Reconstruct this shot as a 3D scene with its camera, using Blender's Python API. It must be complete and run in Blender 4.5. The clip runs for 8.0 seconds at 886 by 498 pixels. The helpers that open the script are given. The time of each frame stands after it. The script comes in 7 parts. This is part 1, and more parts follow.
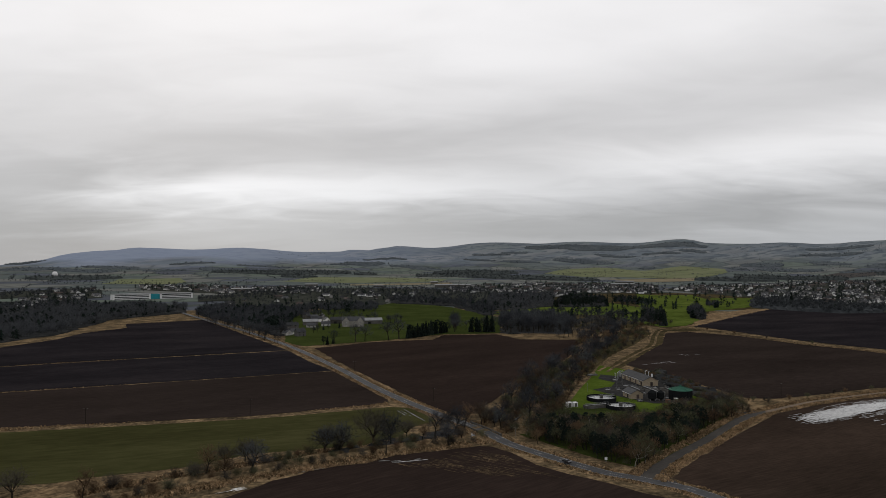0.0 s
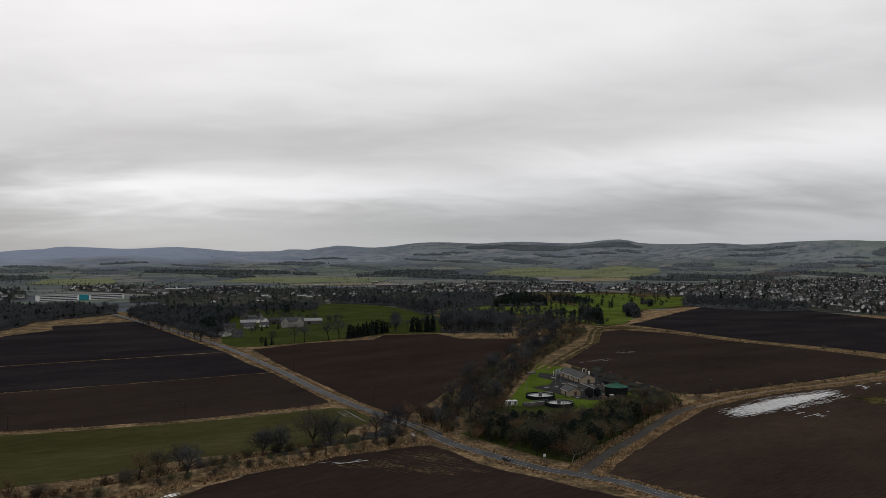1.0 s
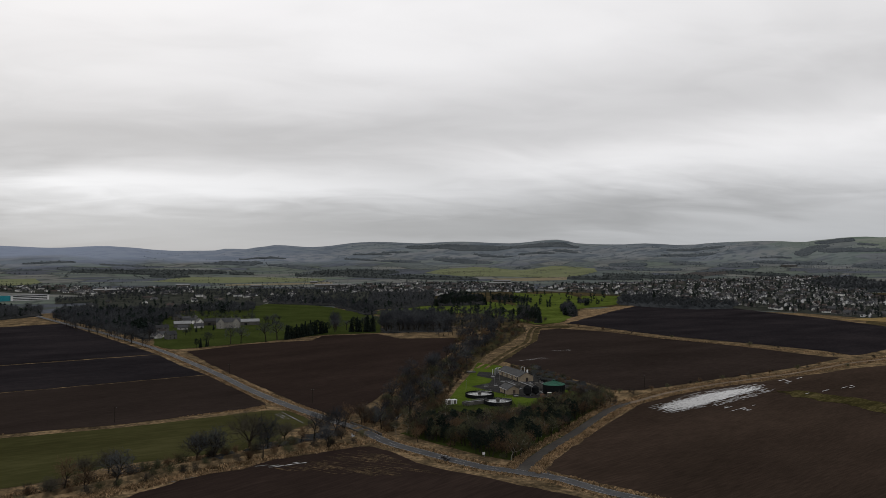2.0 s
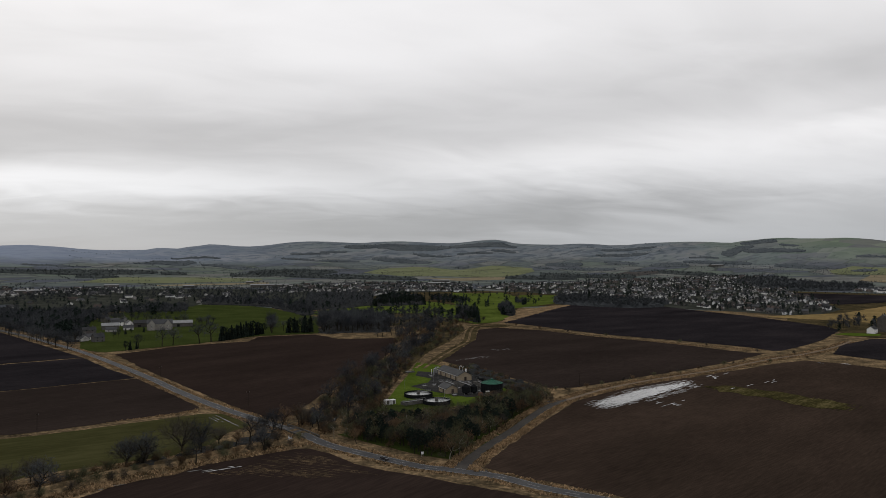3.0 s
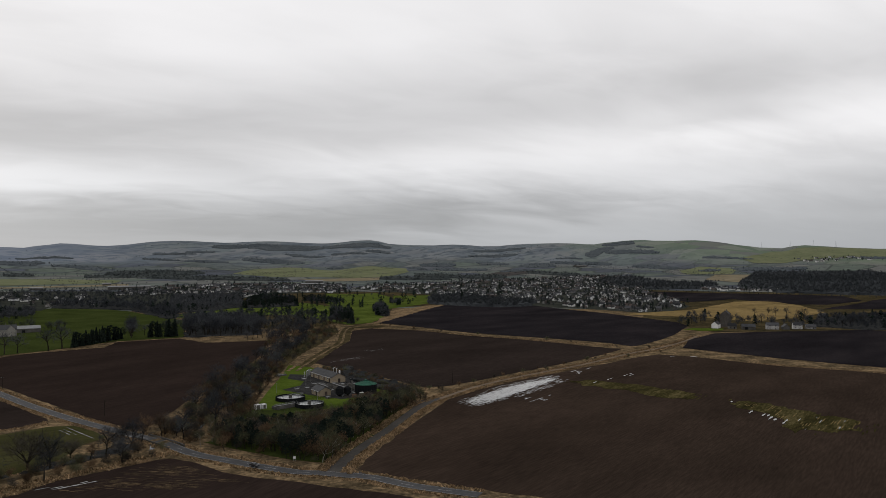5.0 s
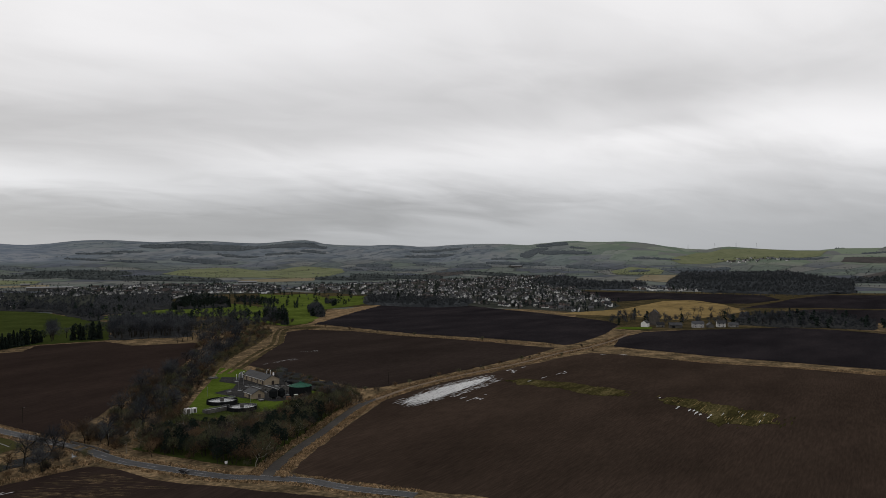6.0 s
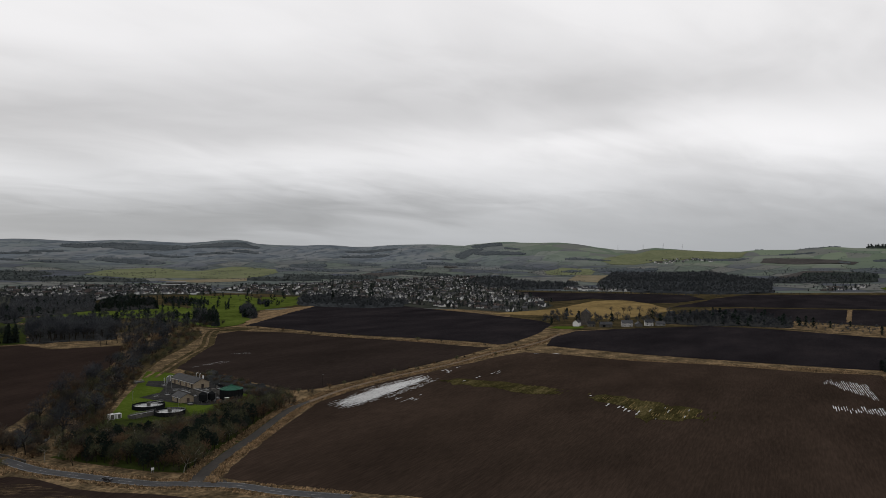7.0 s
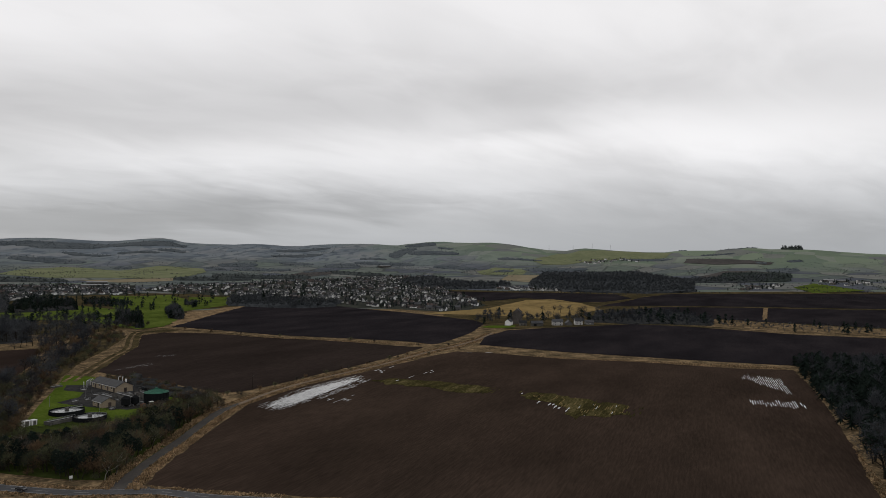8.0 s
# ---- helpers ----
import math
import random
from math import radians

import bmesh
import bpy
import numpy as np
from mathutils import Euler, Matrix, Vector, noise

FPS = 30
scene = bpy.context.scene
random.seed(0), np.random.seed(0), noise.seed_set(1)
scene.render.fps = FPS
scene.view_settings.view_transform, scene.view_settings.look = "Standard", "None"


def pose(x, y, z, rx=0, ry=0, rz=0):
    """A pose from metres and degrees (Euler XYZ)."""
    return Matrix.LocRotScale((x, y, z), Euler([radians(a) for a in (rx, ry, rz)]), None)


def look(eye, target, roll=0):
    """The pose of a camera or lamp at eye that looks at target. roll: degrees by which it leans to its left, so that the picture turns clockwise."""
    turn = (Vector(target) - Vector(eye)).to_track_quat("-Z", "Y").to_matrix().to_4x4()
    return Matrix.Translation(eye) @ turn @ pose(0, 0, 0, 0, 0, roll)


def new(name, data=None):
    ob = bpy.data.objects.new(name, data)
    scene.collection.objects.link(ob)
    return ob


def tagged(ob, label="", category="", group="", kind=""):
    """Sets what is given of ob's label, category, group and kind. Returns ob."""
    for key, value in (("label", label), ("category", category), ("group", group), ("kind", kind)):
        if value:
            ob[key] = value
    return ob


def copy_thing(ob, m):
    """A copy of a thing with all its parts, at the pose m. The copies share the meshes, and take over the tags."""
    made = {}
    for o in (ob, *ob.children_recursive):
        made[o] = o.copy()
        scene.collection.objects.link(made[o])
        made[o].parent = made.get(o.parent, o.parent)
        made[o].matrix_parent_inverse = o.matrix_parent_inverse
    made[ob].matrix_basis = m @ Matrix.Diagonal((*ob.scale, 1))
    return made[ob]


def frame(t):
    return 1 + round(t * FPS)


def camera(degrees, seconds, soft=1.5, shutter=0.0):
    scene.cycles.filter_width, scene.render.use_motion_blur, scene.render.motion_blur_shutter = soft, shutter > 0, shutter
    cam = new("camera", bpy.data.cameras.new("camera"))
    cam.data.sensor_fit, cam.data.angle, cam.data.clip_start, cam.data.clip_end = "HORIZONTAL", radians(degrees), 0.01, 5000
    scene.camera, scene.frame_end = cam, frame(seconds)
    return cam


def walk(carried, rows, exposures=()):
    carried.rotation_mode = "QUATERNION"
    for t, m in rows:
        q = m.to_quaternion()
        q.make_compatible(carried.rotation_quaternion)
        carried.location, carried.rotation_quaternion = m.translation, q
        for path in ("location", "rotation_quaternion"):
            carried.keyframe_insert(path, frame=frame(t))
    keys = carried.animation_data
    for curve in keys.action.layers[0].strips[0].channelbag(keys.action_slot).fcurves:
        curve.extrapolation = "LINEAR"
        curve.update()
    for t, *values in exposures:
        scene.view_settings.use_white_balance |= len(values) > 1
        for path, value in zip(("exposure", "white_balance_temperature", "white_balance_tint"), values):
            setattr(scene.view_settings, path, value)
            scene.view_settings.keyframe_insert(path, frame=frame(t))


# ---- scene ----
cam = camera(64.08, 8.0, soft=0.85)
EYE = 85.0
# t, yaw, pitch, roll: the camera hovers and pans to its right
ROWS = [
    (0.0, 0.0, 1.18, 0.0), (0.5, -2.38, 1.17, 0.0), (1.0, -4.77, 1.16, 0.01), (1.5, -7.18, 1.15, 0.02),
    (3.0, -14.54, 1.13, 0.05), (3.5, -17.05, 1.13, 0.05), (4.0, -19.58, 1.15, 0.05), (4.5, -22.12, 1.17, 0.05),
    (6.0, -29.80, 1.22, 0.12), (6.5, -32.40, 1.25, 0.17), (7.0, -35.01, 1.27, 0.21), (7.5, -37.66, 1.28, 0.24),
    (8.0, -40.38, 1.27, 0.31),
]
walk(cam, [(t, Matrix.Translation((0, 0, EYE)) @ Matrix.Rotation(radians(yaw), 4, "Z") @ Matrix.Rotation(radians(90 + pitch), 4, "X")
            @ Matrix.Rotation(radians(roll), 4, "Z")) for t, yaw, pitch, roll in ROWS])

# ---- world and light ----
world = bpy.data.worlds.new("overcast_sky")
scene.world = world
world.use_nodes = True
WN, WL = world.node_tree.nodes, world.node_tree.links
WN.clear()


def wmath(op, a, b=None, c=None):
    n = WN.new("ShaderNodeMath")
    n.operation = op
    for k, v in enumerate((a, b, c)):
        if v is None:
            continue
        if isinstance(v, (int, float)):
            n.inputs[k].default_value = v
        else:
            WL.new(v, n.inputs[k])
    return n.outputs[0]


def wramp(fac, stops):
    n = WN.new("ShaderNodeValToRGB")
    n.color_ramp.interpolation = "B_SPLINE"
    el = n.color_ramp.elements
    while len(el) < len(stops):
        el.new(0.5)
    for e, (p, v) in zip(el, stops):
        e.position, e.color = p, (v, v, v, 1)
    WL.new(fac, n.inputs[0])
    return n.outputs[0]


def build_sky():
    coord = WN.new("ShaderNodeTexCoord")
    sep = WN.new("ShaderNodeSeparateXYZ")
    WL.new(coord.outputs["Generated"], sep.inputs[0])
    x, y, z = sep.outputs
    up = wmath("MAXIMUM", z, 0.0)
    # the cloud deck seen from below: directions laid out on a flat layer
    lift = wmath("ADD", up, 0.16)
    cmb = WN.new("ShaderNodeCombineXYZ")
    WL.new(wmath("DIVIDE", x, lift), cmb.inputs[0])
    WL.new(wmath("DIVIDE", y, lift), cmb.inputs[1])

    def cloud(scale, detail, seed, rough=0.55, warp=0.3):
        m = WN.new("ShaderNodeMapping")
        m.inputs["Location"].default_value = (seed, seed * 0.37, seed * 1.7)
        m.inputs["Rotation"].default_value = (0, 0, radians(18))
        m.inputs["Scale"].default_value = (0.55, 1.0, 1.0)
        WL.new(cmb.outputs[0], m.inputs[0])
        n = WN.new("ShaderNodeTexNoise")
        n.inputs["Scale"].default_value, n.inputs["Detail"].default_value = scale, detail
        n.inputs["Roughness"].default_value, n.inputs["Distortion"].default_value = rough, warp
        WL.new(m.outputs[0], n.inputs["Vector"])
        return n.outputs["Fac"]

    big, mid, fine = cloud(0.9, 3, 3.1), cloud(2.2, 4, 7.7, 0.5, 0.6), cloud(4.5, 5, 1.9, 0.5, 0.8)
    shape = wmath("ADD", wmath("MULTIPLY", big, 0.42), wmath("ADD", wmath("MULTIPLY", mid, 0.40), wmath("MULTIPLY", fine, 0.18)))
    shade = wramp(shape, [(0.32, 0.0), (0.45, 0.35), (0.55, 0.7), (0.68, 1.0)])
    level = wramp(up, [(0.0, 0.45), (0.035, 0.52), (0.08, 0.605), (0.14, 0.67), (0.22, 0.78), (0.30, 0.87), (0.40, 0.88), (0.7, 0.72), (1.0, 0.68)])
    depth = wramp(up, [(0.0, 0.03), (0.05, 0.09), (0.12, 0.19), (0.30, 0.15), (1.0, 0.12)])
    bright = wmath("ADD", level, wmath("MULTIPLY", wmath("SUBTRACT", shade, 0.52), depth))
    # broad pale and heavy parts of the deck: bearing, height, widths in degrees, strength
    bearing = wmath("MULTIPLY", wmath("ARCTAN2", x, y), 57.296)
    height = wmath("MULTIPLY", wmath("ARCSINE", z), 57.296)
    bearing = wmath("ADD", bearing, wmath("MULTIPLY", wmath("SUBTRACT", mid, 0.5), 26.0))
    height = wmath("ADD", height, wmath("ADD", wmath("MULTIPLY", wmath("SUBTRACT", fine, 0.5), 1.6), wmath("MULTIPLY", wmath("SUBTRACT", big, 0.5), 3.0)))
    for a, e, wa, we, amp in ((-15, 5.4, 8, 1.3, 0.26), (-33, 3.5, 7, 2.6, -0.13), (-2, 6.2, 8, 0.9, 0.15), (17, 8.2, 9, 1.2, 0.13), (30, 8.3, 8, 1.2, 0.10), (52, 10, 13, 1.5, 0.22), (40, 6.3, 9, 0.9, 0.10), (68, 8.5, 9, 1.6, 0.12),
                              (-4, 9.5, 13, 1.8, -0.12), (22, 11.5, 13, 2.2, -0.11), (8, 3.3, 14, 1.0, -0.15), (25, 4.8, 8, 1.2, -0.14), (-28, 6.8, 6, 1.0, -0.10), (43, 13, 10, 1.8, -0.11),
                              (47, 10.6, 4, 0.6, -0.12), (66, 3, 14, 2.0, -0.10), (28, 15, 9, 2.0, -0.06), (-22, 10, 9, 2.0, -0.05), (60, 15, 9, 2.0, -0.06)):
        u = wmath("DIVIDE", wmath("SUBTRACT", bearing, a), wa)
        v = wmath("DIVIDE", wmath("SUBTRACT", height, e), we)
        lobe = wmath("EXPONENT", wmath("MULTIPLY", wmath("ADD", wmath("MULTIPLY", u, u), wmath("MULTIPLY", v, v)), -0.5))
        bright = wmath("MULTIPLY_ADD", lobe, amp, bright)
    tint = WN.new("ShaderNodeMix")
    tint.data_type = "RGBA"
    WL.new(wramp(up, [(0.0, 1.0), (0.06, 0.6), (0.16, 0.1), (1.0, 0.0)]), tint.inputs["Factor"])
    tint.inputs["A"].default_value, tint.inputs["B"].default_value = (1.02, 0.998, 1.0, 1), (0.935, 0.975, 1.03, 1)
    grey = WN.new("ShaderNodeVectorMath")
    grey.operation = "SCALE"
    WL.new(tint.outputs["Result"], grey.inputs[0])
    WL.new(bright, grey.inputs["Scale"])
    clouds = WN.new("ShaderNodeBackground")
    WL.new(grey.outputs[0], clouds.inputs[0])
    clouds.inputs[1].default_value = 1.0
    sky = WN.new("ShaderNodeTexSky")
    sky.sky_type, sky.sun_disc = "NISHITA", False
    sky.sun_elevation, sky.sun_rotation = radians(28), radians(-20)
    clear = WN.new("ShaderNodeBackground")
    WL.new(sky.outputs[0], clear.inputs[0])
    clear.inputs[1].default_value = 0.06
    mix = WN.new("ShaderNodeMixShader")
    mix.inputs[0].default_value = 0.95
    WL.new(clear.outputs[0], mix.inputs[1])
    WL.new(clouds.outputs[0], mix.inputs[2])
    out = WN.new("ShaderNodeOutputWorld")
    WL.new(mix.outputs[0], out.inputs[0])


build_sky()
sun = new("sun", bpy.data.lights.new("sun", "SUN"))
sun.data.energy, sun.data.angle, sun.data.color = 0.5, radians(25), (1.0, 0.97, 0.92)
sun.matrix_world = look((-300, 900, 520), (0, 0, 0))

# ---- materials ----
def shade_of(c):
    return (c[0], c[1], c[2], 1.0)


def material(name, colors, size=4.0, rough=0.9, bump=0.3, big=40.0, spread=0.35, metal=0.0, stretch=(1, 1, 1), turn=0.0, spec=0.0, per_object=0.0, isl=0.0, broad=None):
    """Two scales of noise between the given colours, with fine relief; world-sized in metres."""
    m = bpy.data.materials.new(name)
    m.use_nodes = True
    nodes, links = m.node_tree.nodes, m.node_tree.links
    bsdf = nodes["Principled BSDF"]
    bsdf.inputs["Roughness"].default_value = rough
    bsdf.inputs["Metallic"].default_value = metal
    bsdf.inputs["Specular IOR Level"].default_value = spec
    geo = nodes.new("ShaderNodeNewGeometry")
    mp = nodes.new("ShaderNodeMapping")
    mp.vector_type = "TEXTURE"
    mp.inputs["Rotation"].default_value = (0, 0, radians(turn))
    mp.inputs["Scale"].default_value = stretch
    links.new(geo.outputs["Position"], mp.inputs[0])
    facs = []
    for s, d in ((size, 5), (big, 3)):
        n = nodes.new("ShaderNodeTexNoise")
        n.inputs["Scale"].default_value = 1.0 / s
        n.inputs["Detail"].default_value = d
        n.inputs["Roughness"].default_value = 0.62
        if s == big and broad:
            wide = nodes.new("ShaderNodeMapping")
            wide.vector_type = "TEXTURE"
            wide.inputs["Rotation"].default_value = (0, 0, radians(turn))
            wide.inputs["Scale"].default_value = broad
            links.new(geo.outputs["Position"], wide.inputs[0])
            links.new(wide.outputs[0], n.inputs["Vector"])
        else:
            links.new(mp.outputs[0], n.inputs["Vector"])
        facs.append(n.outputs["Fac"])
    mixf = nodes.new("ShaderNodeMath")
    mixf.operation = "MULTIPLY_ADD"
    mixf.inputs[1].default_value = 0.5
    half = nodes.new("ShaderNodeMath")
    half.operation = "MULTIPLY"
    half.inputs[1].default_value = 0.5
    links.new(facs[1], half.inputs[0])
    links.new(facs[0], mixf.inputs[0])
    links.new(half.outputs[0], mixf.inputs[2])
    fac = mixf.outputs[0]
    extra = []
    if per_object:
        info = nodes.new("ShaderNodeObjectInfo")
        extra.append((info.outputs["Random"], per_object))
    if isl:
        extra.append((geo.outputs["Random Per Island"], isl))
    for sock, amount in extra:
        a = nodes.new("ShaderNodeMath")
        a.operation = "MULTIPLY_ADD"
        a.inputs[1].default_value = amount
        links.new(sock, a.inputs[0])
        sub = nodes.new("ShaderNodeMath")
        sub.operation = "SUBTRACT"
        links.new(fac, sub.inputs[0])
        sub.inputs[1].default_value = amount / 2
        links.new(sub.outputs[0], a.inputs[2])
        fac = a.outputs[0]
    ramp = nodes.new("ShaderNodeValToRGB")
    el = ramp.color_ramp.elements
    while len(el) < len(colors):
        el.new(0.5)
    for k, c in enumerate(colors):
        el[k].position = 0.5 - spread / 2 + spread * k / max(1, len(colors) - 1)
        el[k].color = shade_of(c)
    links.new(fac, ramp.inputs[0])
    links.new(ramp.outputs[0], bsdf.inputs["Base Color"])
    if bump:
        b = nodes.new("ShaderNodeBump")
        b.inputs["Strength"].default_value = 0.8
        b.inputs["Distance"].default_value = bump
        links.new(facs[0], b.inputs["Height"])
        links.new(b.outputs[0], bsdf.inputs["Normal"])
    return m


M = {}
M["rough"] = material("rough_winter_grass", [(0.034, 0.0268, 0.0165), (0.1, 0.0735, 0.043), (0.25, 0.175, 0.099)], 2.2, big=16, bump=0.4, spread=0.24)
M["soil_brown"] = material("ploughed_brown_soil", [(0.0128, 0.0098, 0.0085), (0.0228, 0.0174, 0.0152), (0.0355, 0.0268, 0.0232)], 1.1, big=70, bump=0.08, stretch=(9, 1, 1), broad=(2.5, 1, 1), turn=29, spread=0.38)
M["soil_dark"] = material("ploughed_dark_soil", [(0.0096, 0.0086, 0.0098), (0.0158, 0.0141, 0.0158), (0.0255, 0.0218, 0.0232)], 0.9, big=60, bump=0.16, stretch=(7, 1, 1), broad=(2.5, 1, 1), turn=24, spread=0.25)
M["soil_red"] = material("ploughed_red_brown_soil", [(0.0185, 0.0135, 0.0106), (0.032, 0.0228, 0.0176), (0.0505, 0.0352, 0.027)], 1.0, big=45, bump=0.08, stretch=(9, 1, 1), broad=(2.5, 1, 1), turn=29, spread=0.38)
M["soil_warm"] = material("ploughed_warm_brown_soil", [(0.0133, 0.0096, 0.00824), (0.02232, 0.016, 0.0137), (0.03515, 0.0248, 0.0206)], 1.0, big=55, bump=0.08, stretch=(9, 1, 1), broad=(2.5, 1, 1), turn=40, spread=0.38)
M["pasture"] = material("winter_pasture", [(0.028, 0.028, 0.011), (0.039, 0.039, 0.0155), (0.054, 0.052, 0.022)], 3, big=45, bump=0.12, stretch=(4, 1, 1), turn=18, spread=0.28)
M["park"] = material("parkland_grass", [(0.021, 0.028, 0.0082), (0.031, 0.041, 0.0112), (0.043, 0.054, 0.016)], 3, big=45, bump=0.12, spread=0.28)
M["green"] = material("mown_fairway_grass", [(0.036, 0.05, 0.0105), (0.06, 0.082, 0.016), (0.09, 0.115, 0.026)], 8, big=70, bump=0.08, spread=0.26)
M["olive"] = material("olive_rough_grass", [(0.02, 0.0185, 0.0105), (0.044, 0.036, 0.019), (0.09, 0.068, 0.035)], 4, big=35, bump=0.2, spread=0.24)
M["lawn"] = material("lush_lawn", [(0.036, 0.054, 0.0085), (0.056, 0.083, 0.0125), (0.08, 0.108, 0.019)], 2, big=20, bump=0.05, spread=0.3)
M["gold"] = material("stubble_field", [(0.115, 0.084, 0.038), (0.175, 0.126, 0.055), (0.25, 0.178, 0.08)], 8, big=70, bump=0.1, spread=0.3)
M["weed"] = material("weedy_grass_patch", [(0.0165, 0.0145, 0.0075), (0.038, 0.0335, 0.0128), (0.095, 0.078, 0.036)], 1.0, big=12, bump=0.3, stretch=(5, 1, 1), turn=29, spread=0.26)
M["meadow"] = material("pale_winter_meadow", [(0.1, 0.112, 0.066), (0.13, 0.142, 0.08), (0.16, 0.166, 0.1)], 20, big=110, bump=0.1, spread=0.3)
M["far_tan"] = material("pale_tan_field", [(0.13, 0.112, 0.075), (0.175, 0.148, 0.1), (0.22, 0.19, 0.13)], 20, big=110, bump=0.1, spread=0.3)
M["soil_far"] = material("far_grey_brown_soil", [(0.045, 0.043, 0.042), (0.06, 0.056, 0.054), (0.078, 0.072, 0.068)], 15, big=90, bump=0.2, spread=0.3)
M["garden"] = material("winter_gardens", [(0.016, 0.018, 0.016), (0.032, 0.035, 0.029), (0.06, 0.06, 0.052)], 6, big=40, bump=0.2, spread=0.3)
M["reed"] = material("dry_reed_grass", [(0.078, 0.0555, 0.0325), (0.215, 0.149, 0.085), (0.43, 0.298, 0.172)], 2, big=12, bump=0, spread=0.3, isl=0.3)
M["yard"] = material("damp_yard_tarmac", [(0.018, 0.018, 0.018), (0.03, 0.03, 0.03), (0.05, 0.048, 0.046)], 1.2, big=9, bump=0.02, rough=0.85, spread=0.3)
M["dark_stone"] = material("weathered_dark_stone", [(0.045, 0.04, 0.037), (0.075, 0.068, 0.062), (0.115, 0.105, 0.096)], 0.8, big=6, bump=0.03, spread=0.35)
M["pale_stone"] = material("pale_stone_wall", [(0.16, 0.155, 0.14), (0.23, 0.22, 0.2), (0.32, 0.31, 0.29)], 0.8, big=6, bump=0.02, spread=0.4)
M["tarmac"] = material("worn_tarmac", [(0.028, 0.0285, 0.0305), (0.042, 0.0425, 0.045), (0.064, 0.064, 0.0655)], 1.2, big=18, bump=0.02, rough=0.85, spec=0.12, spread=0.35)
M["lane"] = material("muddy_tarmac_lane", [(0.028, 0.026, 0.024), (0.042, 0.038, 0.034), (0.062, 0.055, 0.048)], 1.2, big=14, bump=0.02, rough=0.85, spec=0.1, spread=0.35)
M["dirt"] = material("dirt_track", [(0.085, 0.066, 0.048), (0.14, 0.108, 0.08), (0.2, 0.155, 0.118)], 1.5, big=12, bump=0.08, spread=0.35)
M["paint"] = material("road_paint", [(0.3, 0.3, 0.3), (0.5, 0.5, 0.5)], 0.5, big=4, bump=0, rough=0.7, spread=0.3)
M["water"] = material("still_water", [(0.02, 0.021, 0.02), (0.03, 0.03, 0.028)], 2, big=10, bump=0.003, rough=0.06, spec=0.5, spread=0.3)
M["flood"] = material("pale_flood_water", [(0.13, 0.13, 0.125), (0.19, 0.188, 0.18), (0.25, 0.247, 0.24)], 1.2, big=9, bump=0.004, rough=0.06, spec=0.5, spread=0.3, stretch=(5, 1, 1), turn=29)
M["tank_water"] = material("pale_tank_water", [(0.16, 0.17, 0.17), (0.24, 0.25, 0.25)], 1.5, big=8, bump=0.003, rough=0.1, spec=0.5, spread=0.4)
M["bark"] = material("grey_brown_bark", [(0.013, 0.0112, 0.009), (0.025, 0.0215, 0.0175), (0.044, 0.0385, 0.0315)], 0.6, big=8, bump=0.03, spread=0.35, per_object=0.15, spec=0.0)
M["twig"] = material("bare_twigs", [(0.028, 0.0252, 0.022), (0.05, 0.0445, 0.038), (0.084, 0.074, 0.062)], 1.5, big=12, bump=0, spread=0.35, per_object=0.25)
# the bluish cast of haze over the woods is part of this grey
M["twig_grey"] = material("hazed_grey_woodland_twigs", [(0.024, 0.0265, 0.0305), (0.042, 0.0455, 0.051), (0.068, 0.0715, 0.0765)], 7.0, big=40, bump=0, spread=0.3, per_object=0.3, isl=0.1)
M["twig_red"] = material("russet_twigs", [(0.05, 0.034, 0.022), (0.086, 0.057, 0.035), (0.134, 0.09, 0.054)], 1.5, big=12, bump=0, spread=0.35, per_object=0.3)
M["twig_olive"] = material("olive_twigs", [(0.042, 0.0435, 0.026), (0.07, 0.072, 0.041), (0.106, 0.106, 0.063)], 1.5, big=12, bump=0, spread=0.35, per_object=0.3)
M["birch"] = material("pale_birch_bark", [(0.12, 0.11, 0.09), (0.3, 0.28, 0.25)], 0.5, big=5, bump=0.01, spread=0.3)
M["needles"] = material("dark_conifer_needles", [(0.0105, 0.0155, 0.0138), (0.019, 0.0268, 0.022), (0.0315, 0.0415, 0.031)], 1.5, big=10, bump=0, spread=0.35, per_object=0.2)
# distance haze is painted into the far wood colours as a blue tint
M["far_wood"] = material("hazed_distant_bare_wood", [(0.026, 0.0295, 0.0325), (0.042, 0.046, 0.0495), (0.066, 0.07, 0.073)], 9, big=60, bump=0, spread=0.3, isl=0.08)
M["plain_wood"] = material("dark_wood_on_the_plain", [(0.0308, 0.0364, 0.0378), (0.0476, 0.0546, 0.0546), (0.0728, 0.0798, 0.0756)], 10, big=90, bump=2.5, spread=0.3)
# paler and bluer than the plain wood: haze painted into the colour
M["hill_wood"] = material("hazed_hillside_wood", [(0.05468, 0.0644, 0.0729), (0.0729, 0.08383, 0.09117), (0.1009, 0.1118, 0.1166)], 14, big=120, bump=2.0, spread=0.35)
# undergrowth kept darker than the twigs, as shade between the stems
M["wood_floor"] = material("shade_dark_wood_undergrowth", [(0.018, 0.0192, 0.0198), (0.03, 0.0312, 0.0315), (0.05, 0.0502, 0.049)], 2.5, big=25, bump=1.2, spread=0.3)
# far pines carry the same blue haze tint
M["far_pine"] = material("hazed_distant_pine_wood", [(0.02142, 0.02737, 0.02558), (0.03451, 0.04165, 0.03808), (0.05117, 0.0595, 0.05355)], 9, big=60, bump=0, spread=0.3, isl=0.08)
M["stone"] = material("grey_stone_wall", [(0.05, 0.047, 0.042), (0.09, 0.085, 0.076), (0.15, 0.142, 0.13)], 0.8, big=6, bump=0.03, spread=0.4, per_object=0.4, spec=0.0)
